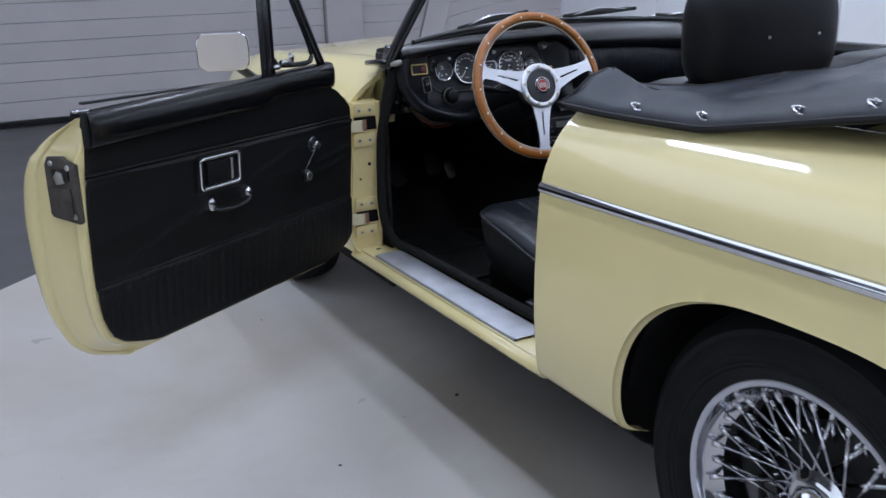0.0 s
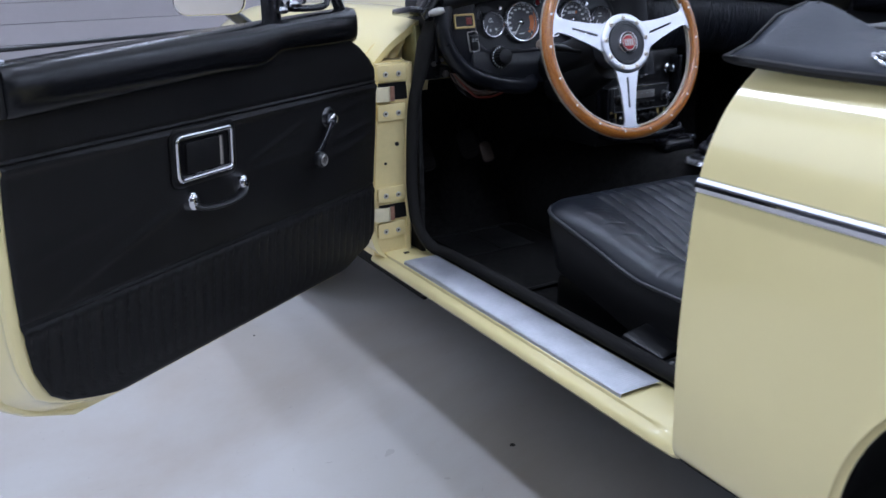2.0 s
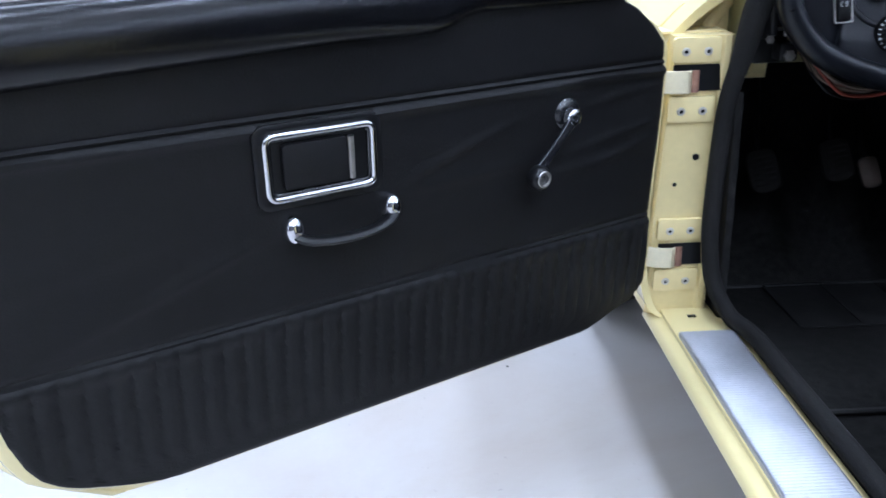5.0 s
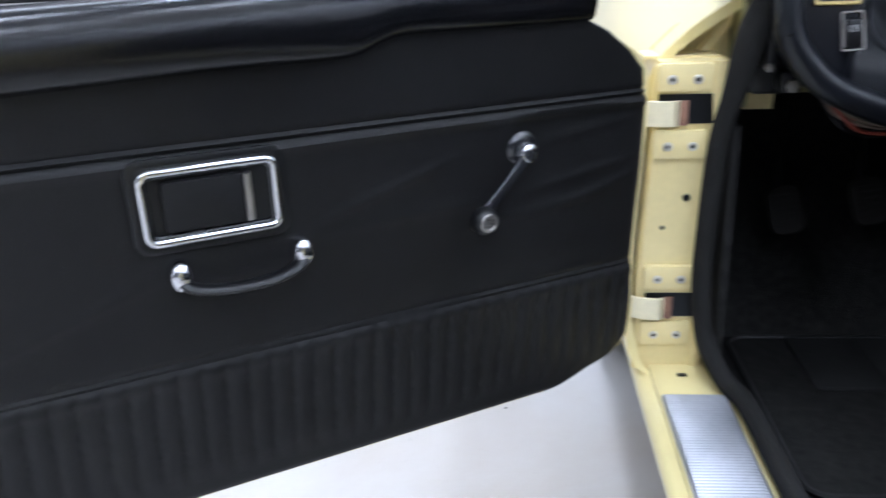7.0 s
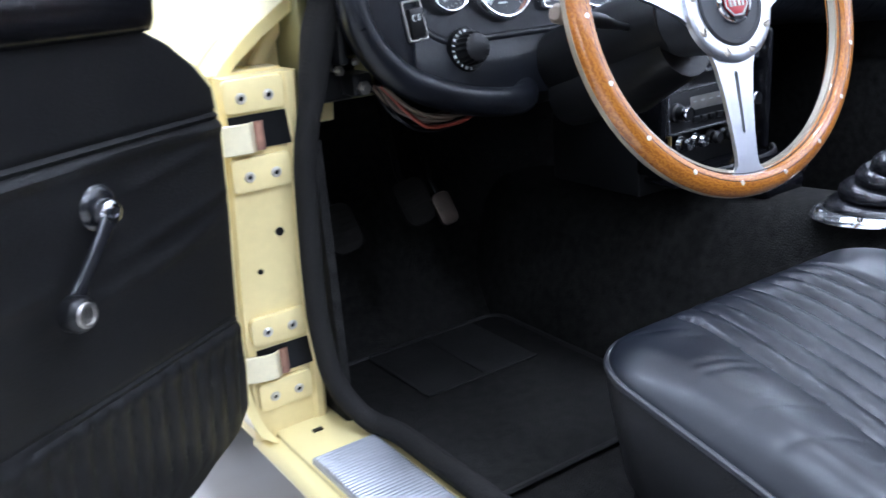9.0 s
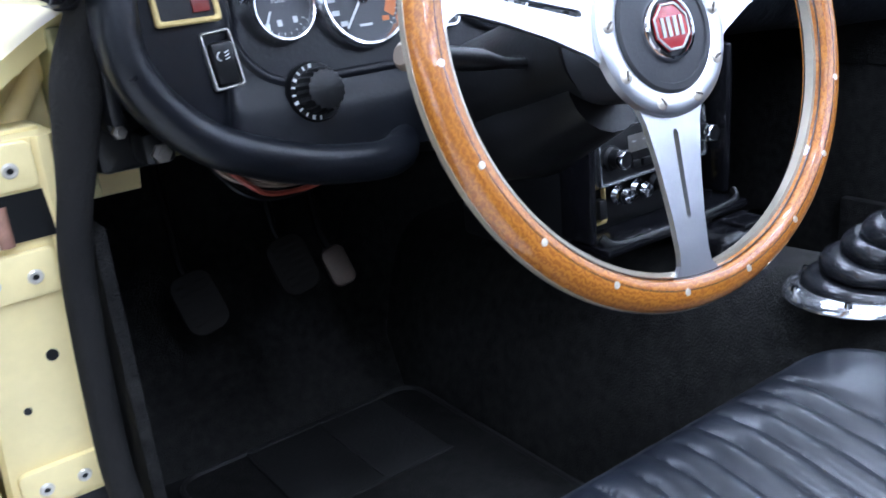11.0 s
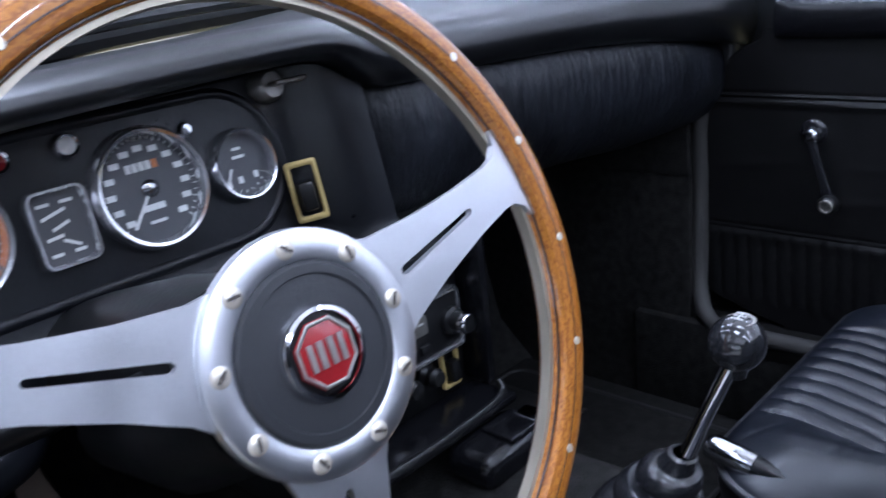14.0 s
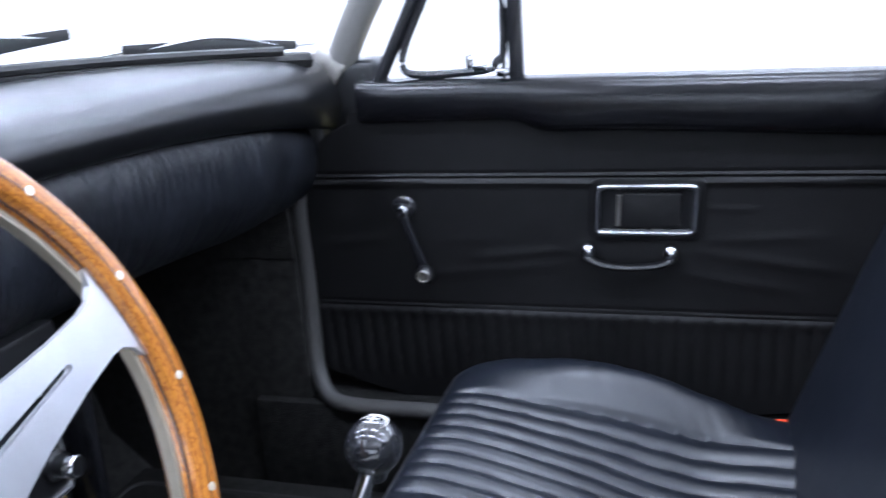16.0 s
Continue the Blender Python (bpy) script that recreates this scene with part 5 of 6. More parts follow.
def smooth_list_pts(pts, n):
    return [(p.x, p.y) for p in smooth_path([(a, b, 0) for a, b in pts], n)]


part("glovebox_panel", passenger_panel(), CRACKLE, car, "black creased-vinyl passenger dash")
part("dash_centre", box((-0.10, 0.035, 0.74), (0.20, 0.02, 0.22), 0.004), BLACK, car)

# raised roll round the sunken dials
surround = [(-0.300 + x, 0.789 + z) for x, z in rounded(0.385, 0.112, 0.052, 9)]
part("dial_surround", tube([(x, fascia_y(x, z) + 0.0045, z) for x, z in surround], 0.0062, 10, closed=True, up=(0, 1, 0)), FASCIA, car, "soft raised edge round the instruments")

# ---- dials ----
FN = Vector((0, -1, 0.20)).normalized()


def fascia_frame(x, z, lift=0.0):
    y = fascia_y(x, z)
    up = Vector((0, 0.20, 1)).normalized()
    return frame_axes(Vector((x, y, z)) + FN * lift, (1, 0, 0), up, FN)


def mark(outline, m, mat, parent, name="marking"):
    return part(name, prism(outline, 0.0004, m), mat, parent, smooth=0)


def bar(w, h, cx, cy, a=0.0):
    c, s = math.cos(a), math.sin(a)
    return [(cx + c * x - s * y, cy + s * x + c * y) for x, y in ((-w / 2, -h / 2), (w / 2, -h / 2), (w / 2, h / 2), (-w / 2, h / 2))]


def text_mark(words, size, m, mat, parent):
    cu = bpy.data.curves.new("lettering", "FONT")
    cu.body, cu.size, cu.align_x, cu.align_y, cu.extrude = words, size, "CENTER", "CENTER", 0.0002
    tmp = bpy.data.objects.new("tmp", cu)
    me = bpy.data.meshes.new_from_object(tmp)
    bpy.data.objects.remove(tmp)
    me.materials.clear()
    me.materials.append(mat)
    ob = new("lettering", me)
    ob.parent = parent
    ob.matrix_basis = m
    return ob


def dial(name, x, z, r, label):
    m = fascia_frame(x, z, 0.001)
    g = empty(name)
    g.parent, g.matrix_basis = car, m
    g["label"] = label
    part("bezel", revolve([(r * 0.83, 0.003), (r * 0.85, 0.0085), (r * 0.89, 0.0125), (r * 0.94, 0.0130), (r * 0.985, 0.0105), (r * 1.02, 0.004), (r * 1.02, -0.003)][::-1], 48), BEZEL, g, "bright chrome bezel")
    part("dial_face", revolve([(0, 0.0012), (r * 0.88, 0.0012), (r * 0.88, -0.002)][::-1], 40), HAZED_DIAL, g)
    pane = part("dial_glass", revolve([(0, 0.0078), (r * 0.89, 0.0066)][::-1], 32), GLASS, g)
    pane.visible_shadow = False
    return g


def needle(g, r, angle, width=0.0022):
    a = radians(angle)
    part("needle", prism(bar(r * 0.72, width, r * 0.36, 0, 0), 0.0006, pose(0, 0, 0.0036, 0, 0, angle)), WHITE_MARK, g, smooth=0)
    part("needle_cap", revolve([(0, 0.0066), (0.004, 0.0062), (0.0065, 0.0045), (0.0065, 0.0015)][::-1], 18), CHROME if r > 0.03 else HAZED_DIAL, g)


def big_dial(name, x, z, label, zone):
    r = 0.0445
    g = dial(name, x, z, r, label)
    for k in range(13):
        ang = 225 - k * 22.5
        a = radians(ang)
        hot = zone and k >= 9
        mark(bar(0.0072, 0.0042, r * 0.66 * math.cos(a), r * 0.66 * math.sin(a)), pose(0, 0, 0.0014), ORANGE_MARK if hot else WHITE_MARK, g)
    for k in range(37):
        a = radians(225 - k * 7.5)
        mark(bar(0.0034 if k % 3 == 0 else 0.0022, 0.0007, r * 0.82 * math.cos(a), r * 0.82 * math.sin(a), a), pose(0, 0, 0.0014), WHITE_MARK, g)
    if zone:
        pts = []
        for k in range(13):
            a = radians(25 - k * 5)
            pts.append((r * 0.80 * math.cos(a), r * 0.80 * math.sin(a)))
        for k in range(13):
            a = radians(-35 + k * 5)
            pts.append((r * 0.56 * math.cos(a), r * 0.56 * math.sin(a)))
        mark(pts, pose(0, 0, 0.00125), ORANGE_MARK, g)
    else:
        for k in range(5):
            mark(bar(0.0042, 0.0062, -0.0115 + 0.0052 * k, 0.0165), pose(0, 0, 0.0014), ORANGE_MARK if k == 4 else WHITE_MARK, g)
        mark(bar(0.017, 0.0045, 0, -0.0135), pose(0, 0, 0.0014), WHITE_MARK, g)
    mark(bar(0.013, 0.0022, 0, -0.024), pose(0, 0, 0.0014), WHITE_MARK, g)
    needle(g, r, 232)
    return g


def small_dial(name, x, z, label, words=False):
    r = 0.0285
    g = dial(name, x, z, r, label)
    mark(bar(0.008, 0.0022, 0, 0.0125), pose(0, 0, 0.0014), WHITE_MARK, g)
    text_mark("FUEL", 0.0058, pose(0, 0.0065, 0.0014), WHITE_MARK, g) if words else mark(bar(0.011, 0.0022, 0, 0.0062), pose(0, 0, 0.0014), WHITE_MARK, g)
    for cx, cy in ((-0.014, -0.0135), (-0.003, -0.0115), (0.0115, -0.010)):
        mark(bar(0.0042, 0.0052, cx, cy), pose(0, 0, 0.0014), WHITE_MARK, g)
    for k in range(9):
        a = radians(205 + k * 16)
        mark(bar(0.0022, 0.0006, r * 0.74 * math.cos(a), r * 0.74 * math.sin(a), a), pose(0, 0, 0.0014), WHITE_MARK, g)
    part("needle", prism(bar(0.012, 0.0018, -0.0125, -0.007, radians(62)), 0.0006, pose(0, 0, 0.003)), WHITE_MARK, g, smooth=0)
    return g


small_dial("fuel_dial", -0.445, 0.7925, "small round fuel gauge with a chrome bezel", True)
big_dial("rev_counter", -0.368, 0.7935, "large rev counter with an orange zone", True)
big_dial("speedometer", -0.2245, 0.791, "large speedometer with a chrome bezel", False)
small_dial("temperature_gauge", -0.1465, 0.789, "small round gauge with a chrome bezel")

fm = fascia_frame(-0.2925, 0.783, 0.001)
fuel = empty("oil_gauge")
fuel.parent, fuel.matrix_basis = car, fm
fuel["label"] = "upright square gauge in a chrome frame"
part("bezel", ring_plate(rounded(0.043, 0.055, 0.008), rounded(0.034, 0.046, 0.005), 0.009), BEZEL, fuel)
part("dial_face", prism(rounded(0.036, 0.048, 0.004), 0.002), HAZED_DIAL, fuel, smooth=0)
for cx, cy, w, a in ((-0.008, 0.0165, 0.009, 0.0), (0.008, 0.0165, 0.009, 0.0), (-0.003, 0.0095, 0.018, 0.25), (0.0, 0.001, 0.013, 0.3), (-0.006, -0.006, 0.012, 0.1), (0.004, -0.0115, 0.012, -0.5), (-0.008, -0.0175, 0.008, 0.0), (0.008, -0.0175, 0.008, 0.0)):
    mark(bar(w, 0.0022, cx, cy, a), pose(0, 0, 0.0021), WHITE_MARK, fuel)


def warn_lamp(x, z, mat):
    m = fascia_frame(x, z, 0.0)
    w = part("warning_lamp", revolve([(0.006, 0.006), (0.0075, 0.007), (0.009, 0.005), (0.0098, 0.0)][::-1], 20), CHROME, car, "small chrome-ringed warning lamp")
    placed(w, m)
    part("lamp_lens", revolve([(0, 0.008), (0.004, 0.0072), (0.0065, 0.005)][::-1], 16), mat, w)


warn_lamp(-0.319, 0.8325, RED)
warn_lamp(-0.272, 0.8325, LENS)
for x, z in ((-0.4175, 0.826), (-0.1815, 0.824)):
    s = part("dash_screw", revolve([(0, 0.004), (0.004, 0.0036), (0.0062, 0.001), (0.0065, 0)][::-1], 16), CHROME, car, "domed chrome panel screw")
    placed(s, fascia_frame(x, z))

# gold-framed hazard box, rocker and dimmer on the dash end
m = fascia_frame(-0.541, 0.808, 0.001)
hz = part("hazard_switch", ring_plate(rounded(0.049, 0.0295, 0.003), rounded(0.041, 0.0215, 0.002), 0.004, m), GOLD, car, "gold-framed warning panel with a red lens")
part("switch_face", prism(rounded(0.042, 0.022, 0.002), 0.001, m), BLACK, hz, smooth=0)
part("switch_lens", box((0.011, 0, 0.0016), (0.013, 0.014, 0.002), 0.0006, m=m), material("dull_red_lens", (0.13, 0.016, 0.012), 0.35, vary=0.1), hz)
m = fascia_frame(-0.522, 0.766, 0.001) @ pose(0, 0, 0, 0, 0, 4)
rk = part("rocker_switch", ring_plate(rounded(0.0245, 0.043, 0.003), rounded(0.0195, 0.038, 0.002), 0.004, m), STEEL, car, "chrome-framed black rocker switch")
part("rocker_body", box((0, -0.002, 0.004), (0.0175, 0.031, 0.010), 0.003, m=m @ pose(0, 0, 0, 9, 0, 0)), BLACK, rk)
# lamp symbol: an open bow and three short rays
face = m @ pose(0, 0, 0.0096, 9, 0, 0)
bow = [(-0.0032 + q * math.cos(radians(a)), 0.002 + q * math.sin(radians(a))) for q, a in [(0.0036, 100 + 16 * k) for k in range(11)] + [(0.0027, 260 - 16 * k) for k in range(11)]]
mark(bow, face, WHITE_MARK, rk)
for k in range(3):
    mark(bar(0.0036, 0.0008, 0.0014, 0.0045 - 0.0024 * k, 0.3), face, WHITE_MARK, rk)
m = fascia_frame(-0.433, 0.724, 0.0)
dm = part("dimmer_knob", revolve([(0, 0.007), (0.0235, 0.0065), (0.0252, 0.003), (0.0252, 0)][::-1], 36), BLACK, car, "black rotary light switch with white markings")
placed(dm, m)
grip = []
for h, q in ((0.005, 0.0185), (0.010, 0.0183), (0.022, 0.0172), (0.0255, 0.0160), (0.0265, 0.0135), (0.0268, 0.0)):
    grip.append([((q + 0.0007 * math.cos(k * math.pi / 2) * (q > 0.015)) * math.cos(2 * math.pi * k / 72), (q + 0.0007 * math.cos(k * math.pi / 2) * (q > 0.015)) * math.sin(2 * math.pi * k / 72), h) for k in range(72)])
part("knob_grip", sheet(grip, closed_u=True), BLACK, dm, "ribbed black grip")
for k in range(11):
    a = radians(95 + k * 17)
    mark(bar(0.0034, 0.0016 if k % 3 else 0.0028, 0.0215, 0, 0), pose(0, 0, 0.0073, 0, 0, 95 + k * 17), WHITE_MARK, dm)
m = fascia_frame(-0.101, 0.757, 0.0) @ pose(0, 0, 0.007, 0, -34, 0)
gs = part("gold_switch", ring_plate(rounded(0.026, 0.050, 0.003), rounded(0.018, 0.040, 0.002), 0.004, m), GOLD, car, "gold-framed black toggle switch")
part("toggle", box((0, -0.004, 0.006), (0.013, 0.024, 0.012), 0.003, m=m), BLACK, gs)
kl = part("ignition_lock", revolve([(0, 0.016), (0.010, 0.016), (0.013, 0.012), (0.014, 0)][::-1], 20), STEEL, car, "steel ignition lock with a key")
placed(kl, fascia_frame(-0.105, 0.842, -0.004))
part("key", box((0.008, 0, 0.024), (0.030, 0.004, 0.014), 0.002), STEEL, kl)
# wiring under the dash and the loose plug at its end
for k, (mt, dy) in enumerate(((WIRE_TAN, 0), (WIRE_RED, 0.005), (WIRE_TAN, 0.011), (BLACK, 0.016), (WIRE_BROWN, 0.022), (WIRE_TAN, 0.028), (BLACK, 0.034), (WIRE_RED, 0.038))):
    dz = 0.0045 * ((k * 3) % 5)
    sway = 0.008 * math.sin(2.1 * k)
    part("wire", tube(smooth_path([(-0.52, 0.03 + dy, 0.692), (-0.495 + sway, 0.016 + dy, 0.664 - dz), (-0.455, 0.018 + dy + sway, 0.648 - dz), (-0.405 + sway, 0.026 + dy, 0.648 - 0.6 * dz), (-0.36, 0.05, 0.676)], 6), 0.0026, 6), mt, car)
part("wire_plug", box((-0.375, -0.005, 0.652), (0.026, 0.02, 0.014), 0.004), WIRE_BLUE, car, "blue wiring connector")
bracket = part("bonnet_release", joined(box((-0.582, 0.045, 0.708), (0.05, 0.05, 0.046), 0.008), box((-0.566, 0.010, 0.704), (0.026, 0.036, 0.026), 0.006), box((-0.592, 0.012, 0.728), (0.016, 0.03, 0.016), 0.004)), BLACK, car, "black bracket under the dash end")
for bx, bz, br in ((-0.594, 0.722, 0.0060), (-0.566, 0.700, 0.0085), (-0.574, 0.729, 0.0045)):
    b = part("bracket_bolt", revolve([(0, 0.007), (br * 0.45, 0.007), (br * 0.45, 0.005), (br * 0.9, 0.0045), (br, 0)][::-1], 6), STEEL, bracket)
    placed(b, pose(bx, -0.007, bz, 90, 0, 0))

# ---- centre console and radio ----
part("console", box((-0.058, 0.05, 0.605), (0.245, 0.175, 0.215), 0.006, m=pose(0, 0, 0)), BLACK, car, "black centre console")
tray_edge = smooth_path([(-0.172, -0.080, 0.536), (-0.160, -0.090, 0.527), (-0.110, -0.094, 0.525), (-0.030, -0.094, 0.525), (0.030, -0.090, 0.527), (0.042, -0.080, 0.536)], 6)
part("console_tray", joined(box((-0.066, -0.070, 0.524), (0.225, 0.056, 0.010), 0.004), box((-0.176, -0.055, 0.585), (0.010, 0.045, 0.11), 0.004), box((0.046, -0.050, 0.615), (0.012, 0.040, 0.17), 0.005)), VINYL_GLOSS, car)
part("console_lip", tube(tray_edge, 0.0050, 10, squash=(0.8, 1.3)), BLACK, car, "glossy black raised console edge")
rm = frame_axes((-0.056, -0.0405, 0.605), (1, 0, 0), (0, 0.06, 1), (0, -1, 0.06))
radio = part("radio", prism(rounded(0.166, 0.054, 0.004), 0.010, rm, 0.002), BLACK, car, "black car radio with a chrome surround")
part("radio_frame", ring_plate(rounded(0.172, 0.060, 0.004), rounded(0.162, 0.050, 0.003), 0.012, rm), BEZEL, radio)
for kx in (-0.069, 0.070):
    k = part("radio_knob", revolve([(0, 0.026), (0.008, 0.025), (0.0095, 0.021), (0.0095, 0.008), (0.013, 0.006), (0.013, 0)][::-1], 20), BLACK, radio)
    placed(k, rm @ pose(kx, 0, 0.009))
    c = part("knob_ring", revolve([(0.0085, 0.0268), (0.0105, 0.024), (0.0105, 0.020)][::-1], 20), CHROME, radio)
    placed(c, rm @ pose(kx, 0, 0.0085))
part("radio_dial", prism(rounded(0.080, 0.018, 0.002), 0.001, rm @ pose(0.0, 0.008, 0.0098)), STEEL, radio, smooth=0)
for k in range(5):
    part("radio_button", box((-0.032 + 0.016 * k, -0.014, 0.012), (0.012, 0.008, 0.005), 0.001, m=rm), BLACK, radio)
    mark(bar(0.006, 0.0015, -0.032 + 0.016 * k, 0.010), rm @ pose(0, 0, 0.0112), WHITE_MARK, radio)
for x in (-0.137, 0.015):
    m = frame_axes((x, -0.041, 0.556), (1, 0, 0), (0, 0.05, 1), (0, -1, 0.05))
    g = part("gold_switch", ring_plate(rounded(0.024, 0.044, 0.003), rounded(0.016, 0.034, 0.002), 0.005, m), GOLD, car, "gold-framed black toggle switch")
    part("toggle", box((0, -0.004, 0.006), (0.012, 0.022, 0.012), 0.003, m=m), BLACK, g)
for x, mt in ((-0.105, CHROME), (-0.075, CHROME), (-0.045, BLACK), (-0.016, BLACK)):
    k = part("console_knob", revolve([(0, 0.020), (0.007, 0.019), (0.0095, 0.014), (0.007, 0.006), (0.011, 0.002), (0.011, 0)][::-1], 18), mt, car)
    placed(k, frame_axes((x, -0.041, 0.560), (1, 0, 0), (0, 0, 1), (0, -1, 0)))
for x, z in ((-0.068, 0.663), (-0.038, 0.668), (0.030, 0.668)):
    k = part("heater_knob", revolve([(0, 0.022), (0.008, 0.020), (0.010, 0.014), (0.007, 0.006), (0.012, 0.002), (0.012, 0)][::-1], 18), CHROME, car)
    placed(k, frame_axes((x, -0.041, z), (1, 0, 0), (0, 0, 1), (0, -1, 0)))
part("ashtray", joined(box((-0.004, -0.112, 0.498), (0.090, 0.058, 0.035), 0.014, 4), box((0.010, -0.118, 0.517), (0.044, 0.038, 0.006), 0.003)), VINYL_GLOSS, car, "glossy black tunnel ashtray")
part("ashtray_lid", box((0.034, -0.124, 0.515), (0.022, 0.032, 0.013), 0.004), CHROME, car, "chrome ashtray flap")

# ---- gear lever and handbrake ----
gm = pose(-0.038, -0.276, 0.4935, -2, 0, 0)
ring = part("gear_boot_ring", revolve([(0.046, 0.006), (0.050, 0.0085), (0.058, 0.007), (0.0645, 0.002), (0.066, -0.002)][::-1], 48), BEZEL, car, "chrome ring screwed round the gear gaiter")
placed(ring, gm)
for k in range(6):
    s = part("screw", revolve([(0, 0.004), (0.003, 0.0035), (0.0042, 0)][::-1], 10), CHROME, ring)
    placed(s, pose(0.057 * math.cos(k * math.pi / 3 + 0.4), 0.057 * math.sin(k * math.pi / 3 + 0.4), 0.006))


def gaiter():
    prof = []
    # four fat rounded bellows
    for r, h in ((0.052, 0.000), (0.043, 0.019), (0.033, 0.037), (0.024, 0.054)):
        prof += [(r * 0.76, h), (r * 0.93, h + 0.0015), (r * 1.0, h + 0.006), (r * 0.995, h + 0.010), (r * 0.93, h + 0.0145), (r * 0.82, h + 0.0175)]
    prof += [(0.014, 0.073), (0.012, 0.077), (0.011, 0.083), (0.008, 0.084)]
    rows = []
    for r, h in prof:
        off = Vector((0.006, -0.036, 0)) * (h / 0.08) ** 1.2
        lean = radians(21) * min(1.0, h / 0.05)
        ring = []
        for k in range(40):
            c, q = r * math.cos(2 * math.pi * k / 40), r * math.sin(2 * math.pi * k / 40)
            ring.append((off.x + c, off.y + q * math.cos(lean), h + q * math.sin(lean) * 0.8))
        rows.append(ring)
    return sheet(rows, closed_u=True)


g = part("gear_gaiter", gaiter(), GAITER, car, "ribbed black rubber gear gaiter")
placed(g, gm)
lever = part("gear_lever", tube([(-0.032, -0.311, 0.570), (-0.024, -0.325, 0.612), (-0.013, -0.338, 0.650)], [0.0062, 0.0056, 0.006], 12), CHROME, car, "chrome gear lever")
knob = part("gear_knob", revolve([(0.0, 0.0195)] + [(0.0195 * math.sin(radians(a)), 0.0195 * math.cos(radians(a))) for a in range(10, 162, 8)] + [(0.0065, -0.025), (0.0, -0.025)], 36), material("black_knob", (0.014, 0.014, 0.016), 0.10, coat=0.6, vary=0.05), car, "shiny round black gear knob")
placed(knob, pose(-0.010, -0.340, 0.663))
knob.data.flip_normals()
# grey disc and white crossed bars on the knob's top
mark([(0.0105 * math.cos(2 * math.pi * k / 20), 0.0105 * math.sin(2 * math.pi * k / 20)) for k in range(20)], pose(0.002, -0.001, 0.0164), STEEL, knob, "knob_disc")
for cx, cy, w, h in ((-0.005, 0, 0.0009, 0.009), (0, 0, 0.0009, 0.009), (0.005, 0, 0.0009, 0.009), (0, 0, 0.0105, 0.0009)):
    mark(bar(w, h, cx, cy), pose(0.002, -0.001, 0.0192, 0, 0, 0), WHITE_MARK, knob)
hb = part("handbrake", tube([(0.112, -0.300, 0.484), (0.112, -0.42, 0.460), (0.112, -0.56, 0.43)], [0.011, 0.0125, 0.012], 14), VINYL_GLOSS, car, "black handbrake grip with a chrome end")
part("handbrake_tip", tube([(0.112, -0.258, 0.492), (0.112, -0.263, 0.491), (0.112, -0.301, 0.484)], [0.0095, 0.012, 0.0122], 16), CHROME, hb)

# ---- steering wheel and column ----
WC = Vector((-0.3036, -0.2725, 0.768))
WN = Vector((-0.042, -0.957, 0.286)).normalized()
WX = (Vector((1, 0, 0)) - WN * WN.x).normalized()
WY = WN.cross(WX)
sw = empty("steering_wheel")
sw.parent, sw.matrix_basis = car, frame_axes(WC, WX, WY, WN)
sw["label"] = "wood-rimmed steering wheel with three slotted aluminium spokes"


RIM_LINE = material("dark_wood_line", (0.030, 0.010, 0.004), 0.35, coat=0.8, vary=0.2, scale=20)
RIM_CORE = material("dull_alloy", (0.46, 0.41, 0.32), 0.4, metal=0.7, vary=0.15, scale=20)


def rim_geo(r, sec):
    rows = []
    for k in range(120):
        a = 2 * math.pi * k / 120
        rows.append([((r + dr) * math.cos(a), (r + dr) * math.sin(a), dz) for dr, dz in sec])
    return sheet(rows, closed_u=True, closed_v=True)


sec = []
for k in range(20):
    t = 2 * math.pi * k / 20
    grip = 0.0012 * math.cos(6 * t) if math.cos(t) < -0.2 else 0
    sec.append(((0.0122 + grip) * math.cos(t) + 0.0018, (0.0128 + grip) * math.sin(t) - 0.010))
part("rim", rim_geo(0.1775, sec), WOOD, sw, "varnished wooden rim")
# thin dark rings drawn for the dark of the grip grooves
for dr, dz in ((0.1690, -0.0035), (0.1678, -0.0165), (0.1772, 0.0022)):
    part("rim_line", rim_geo(dr, [(0.0007 * math.cos(2 * math.pi * k / 6), 0.0007 * math.sin(2 * math.pi * k / 6) + dz) for k in range(6)]), RIM_LINE, sw, "dark line drawn for a grip groove in the wooden rim")
part("rim_core", rim_geo(0.1895, [(0.0, -0.0140), (0.0022, -0.0140), (0.0022, -0.0080), (0.0, -0.0080)]), RIM_CORE, sw, "dull alloy core edge")
part("rim_core", rim_geo(0.1660, [(-0.0012, -0.0135), (-0.0012, -0.0065), (0.006, -0.0065), (0.006, -0.0135)]), RIM_CORE, sw, "dull alloy core edge")
STUD = material("dull_rivet", (0.72, 0.66, 0.56), 0.4, metal=0.7, vary=0.1, scale=40)
for k in range(18):
    a = radians(-1.3 + 20 * k)
    s = part("rim_stud", revolve([(0, 0.0008), (0.0023, 0.0006), (0.0030, -0.0006)][::-1], 14), STUD, sw)
    placed(s, pose(0.1785 * math.cos(a), 0.1785 * math.sin(a), 0.0024))


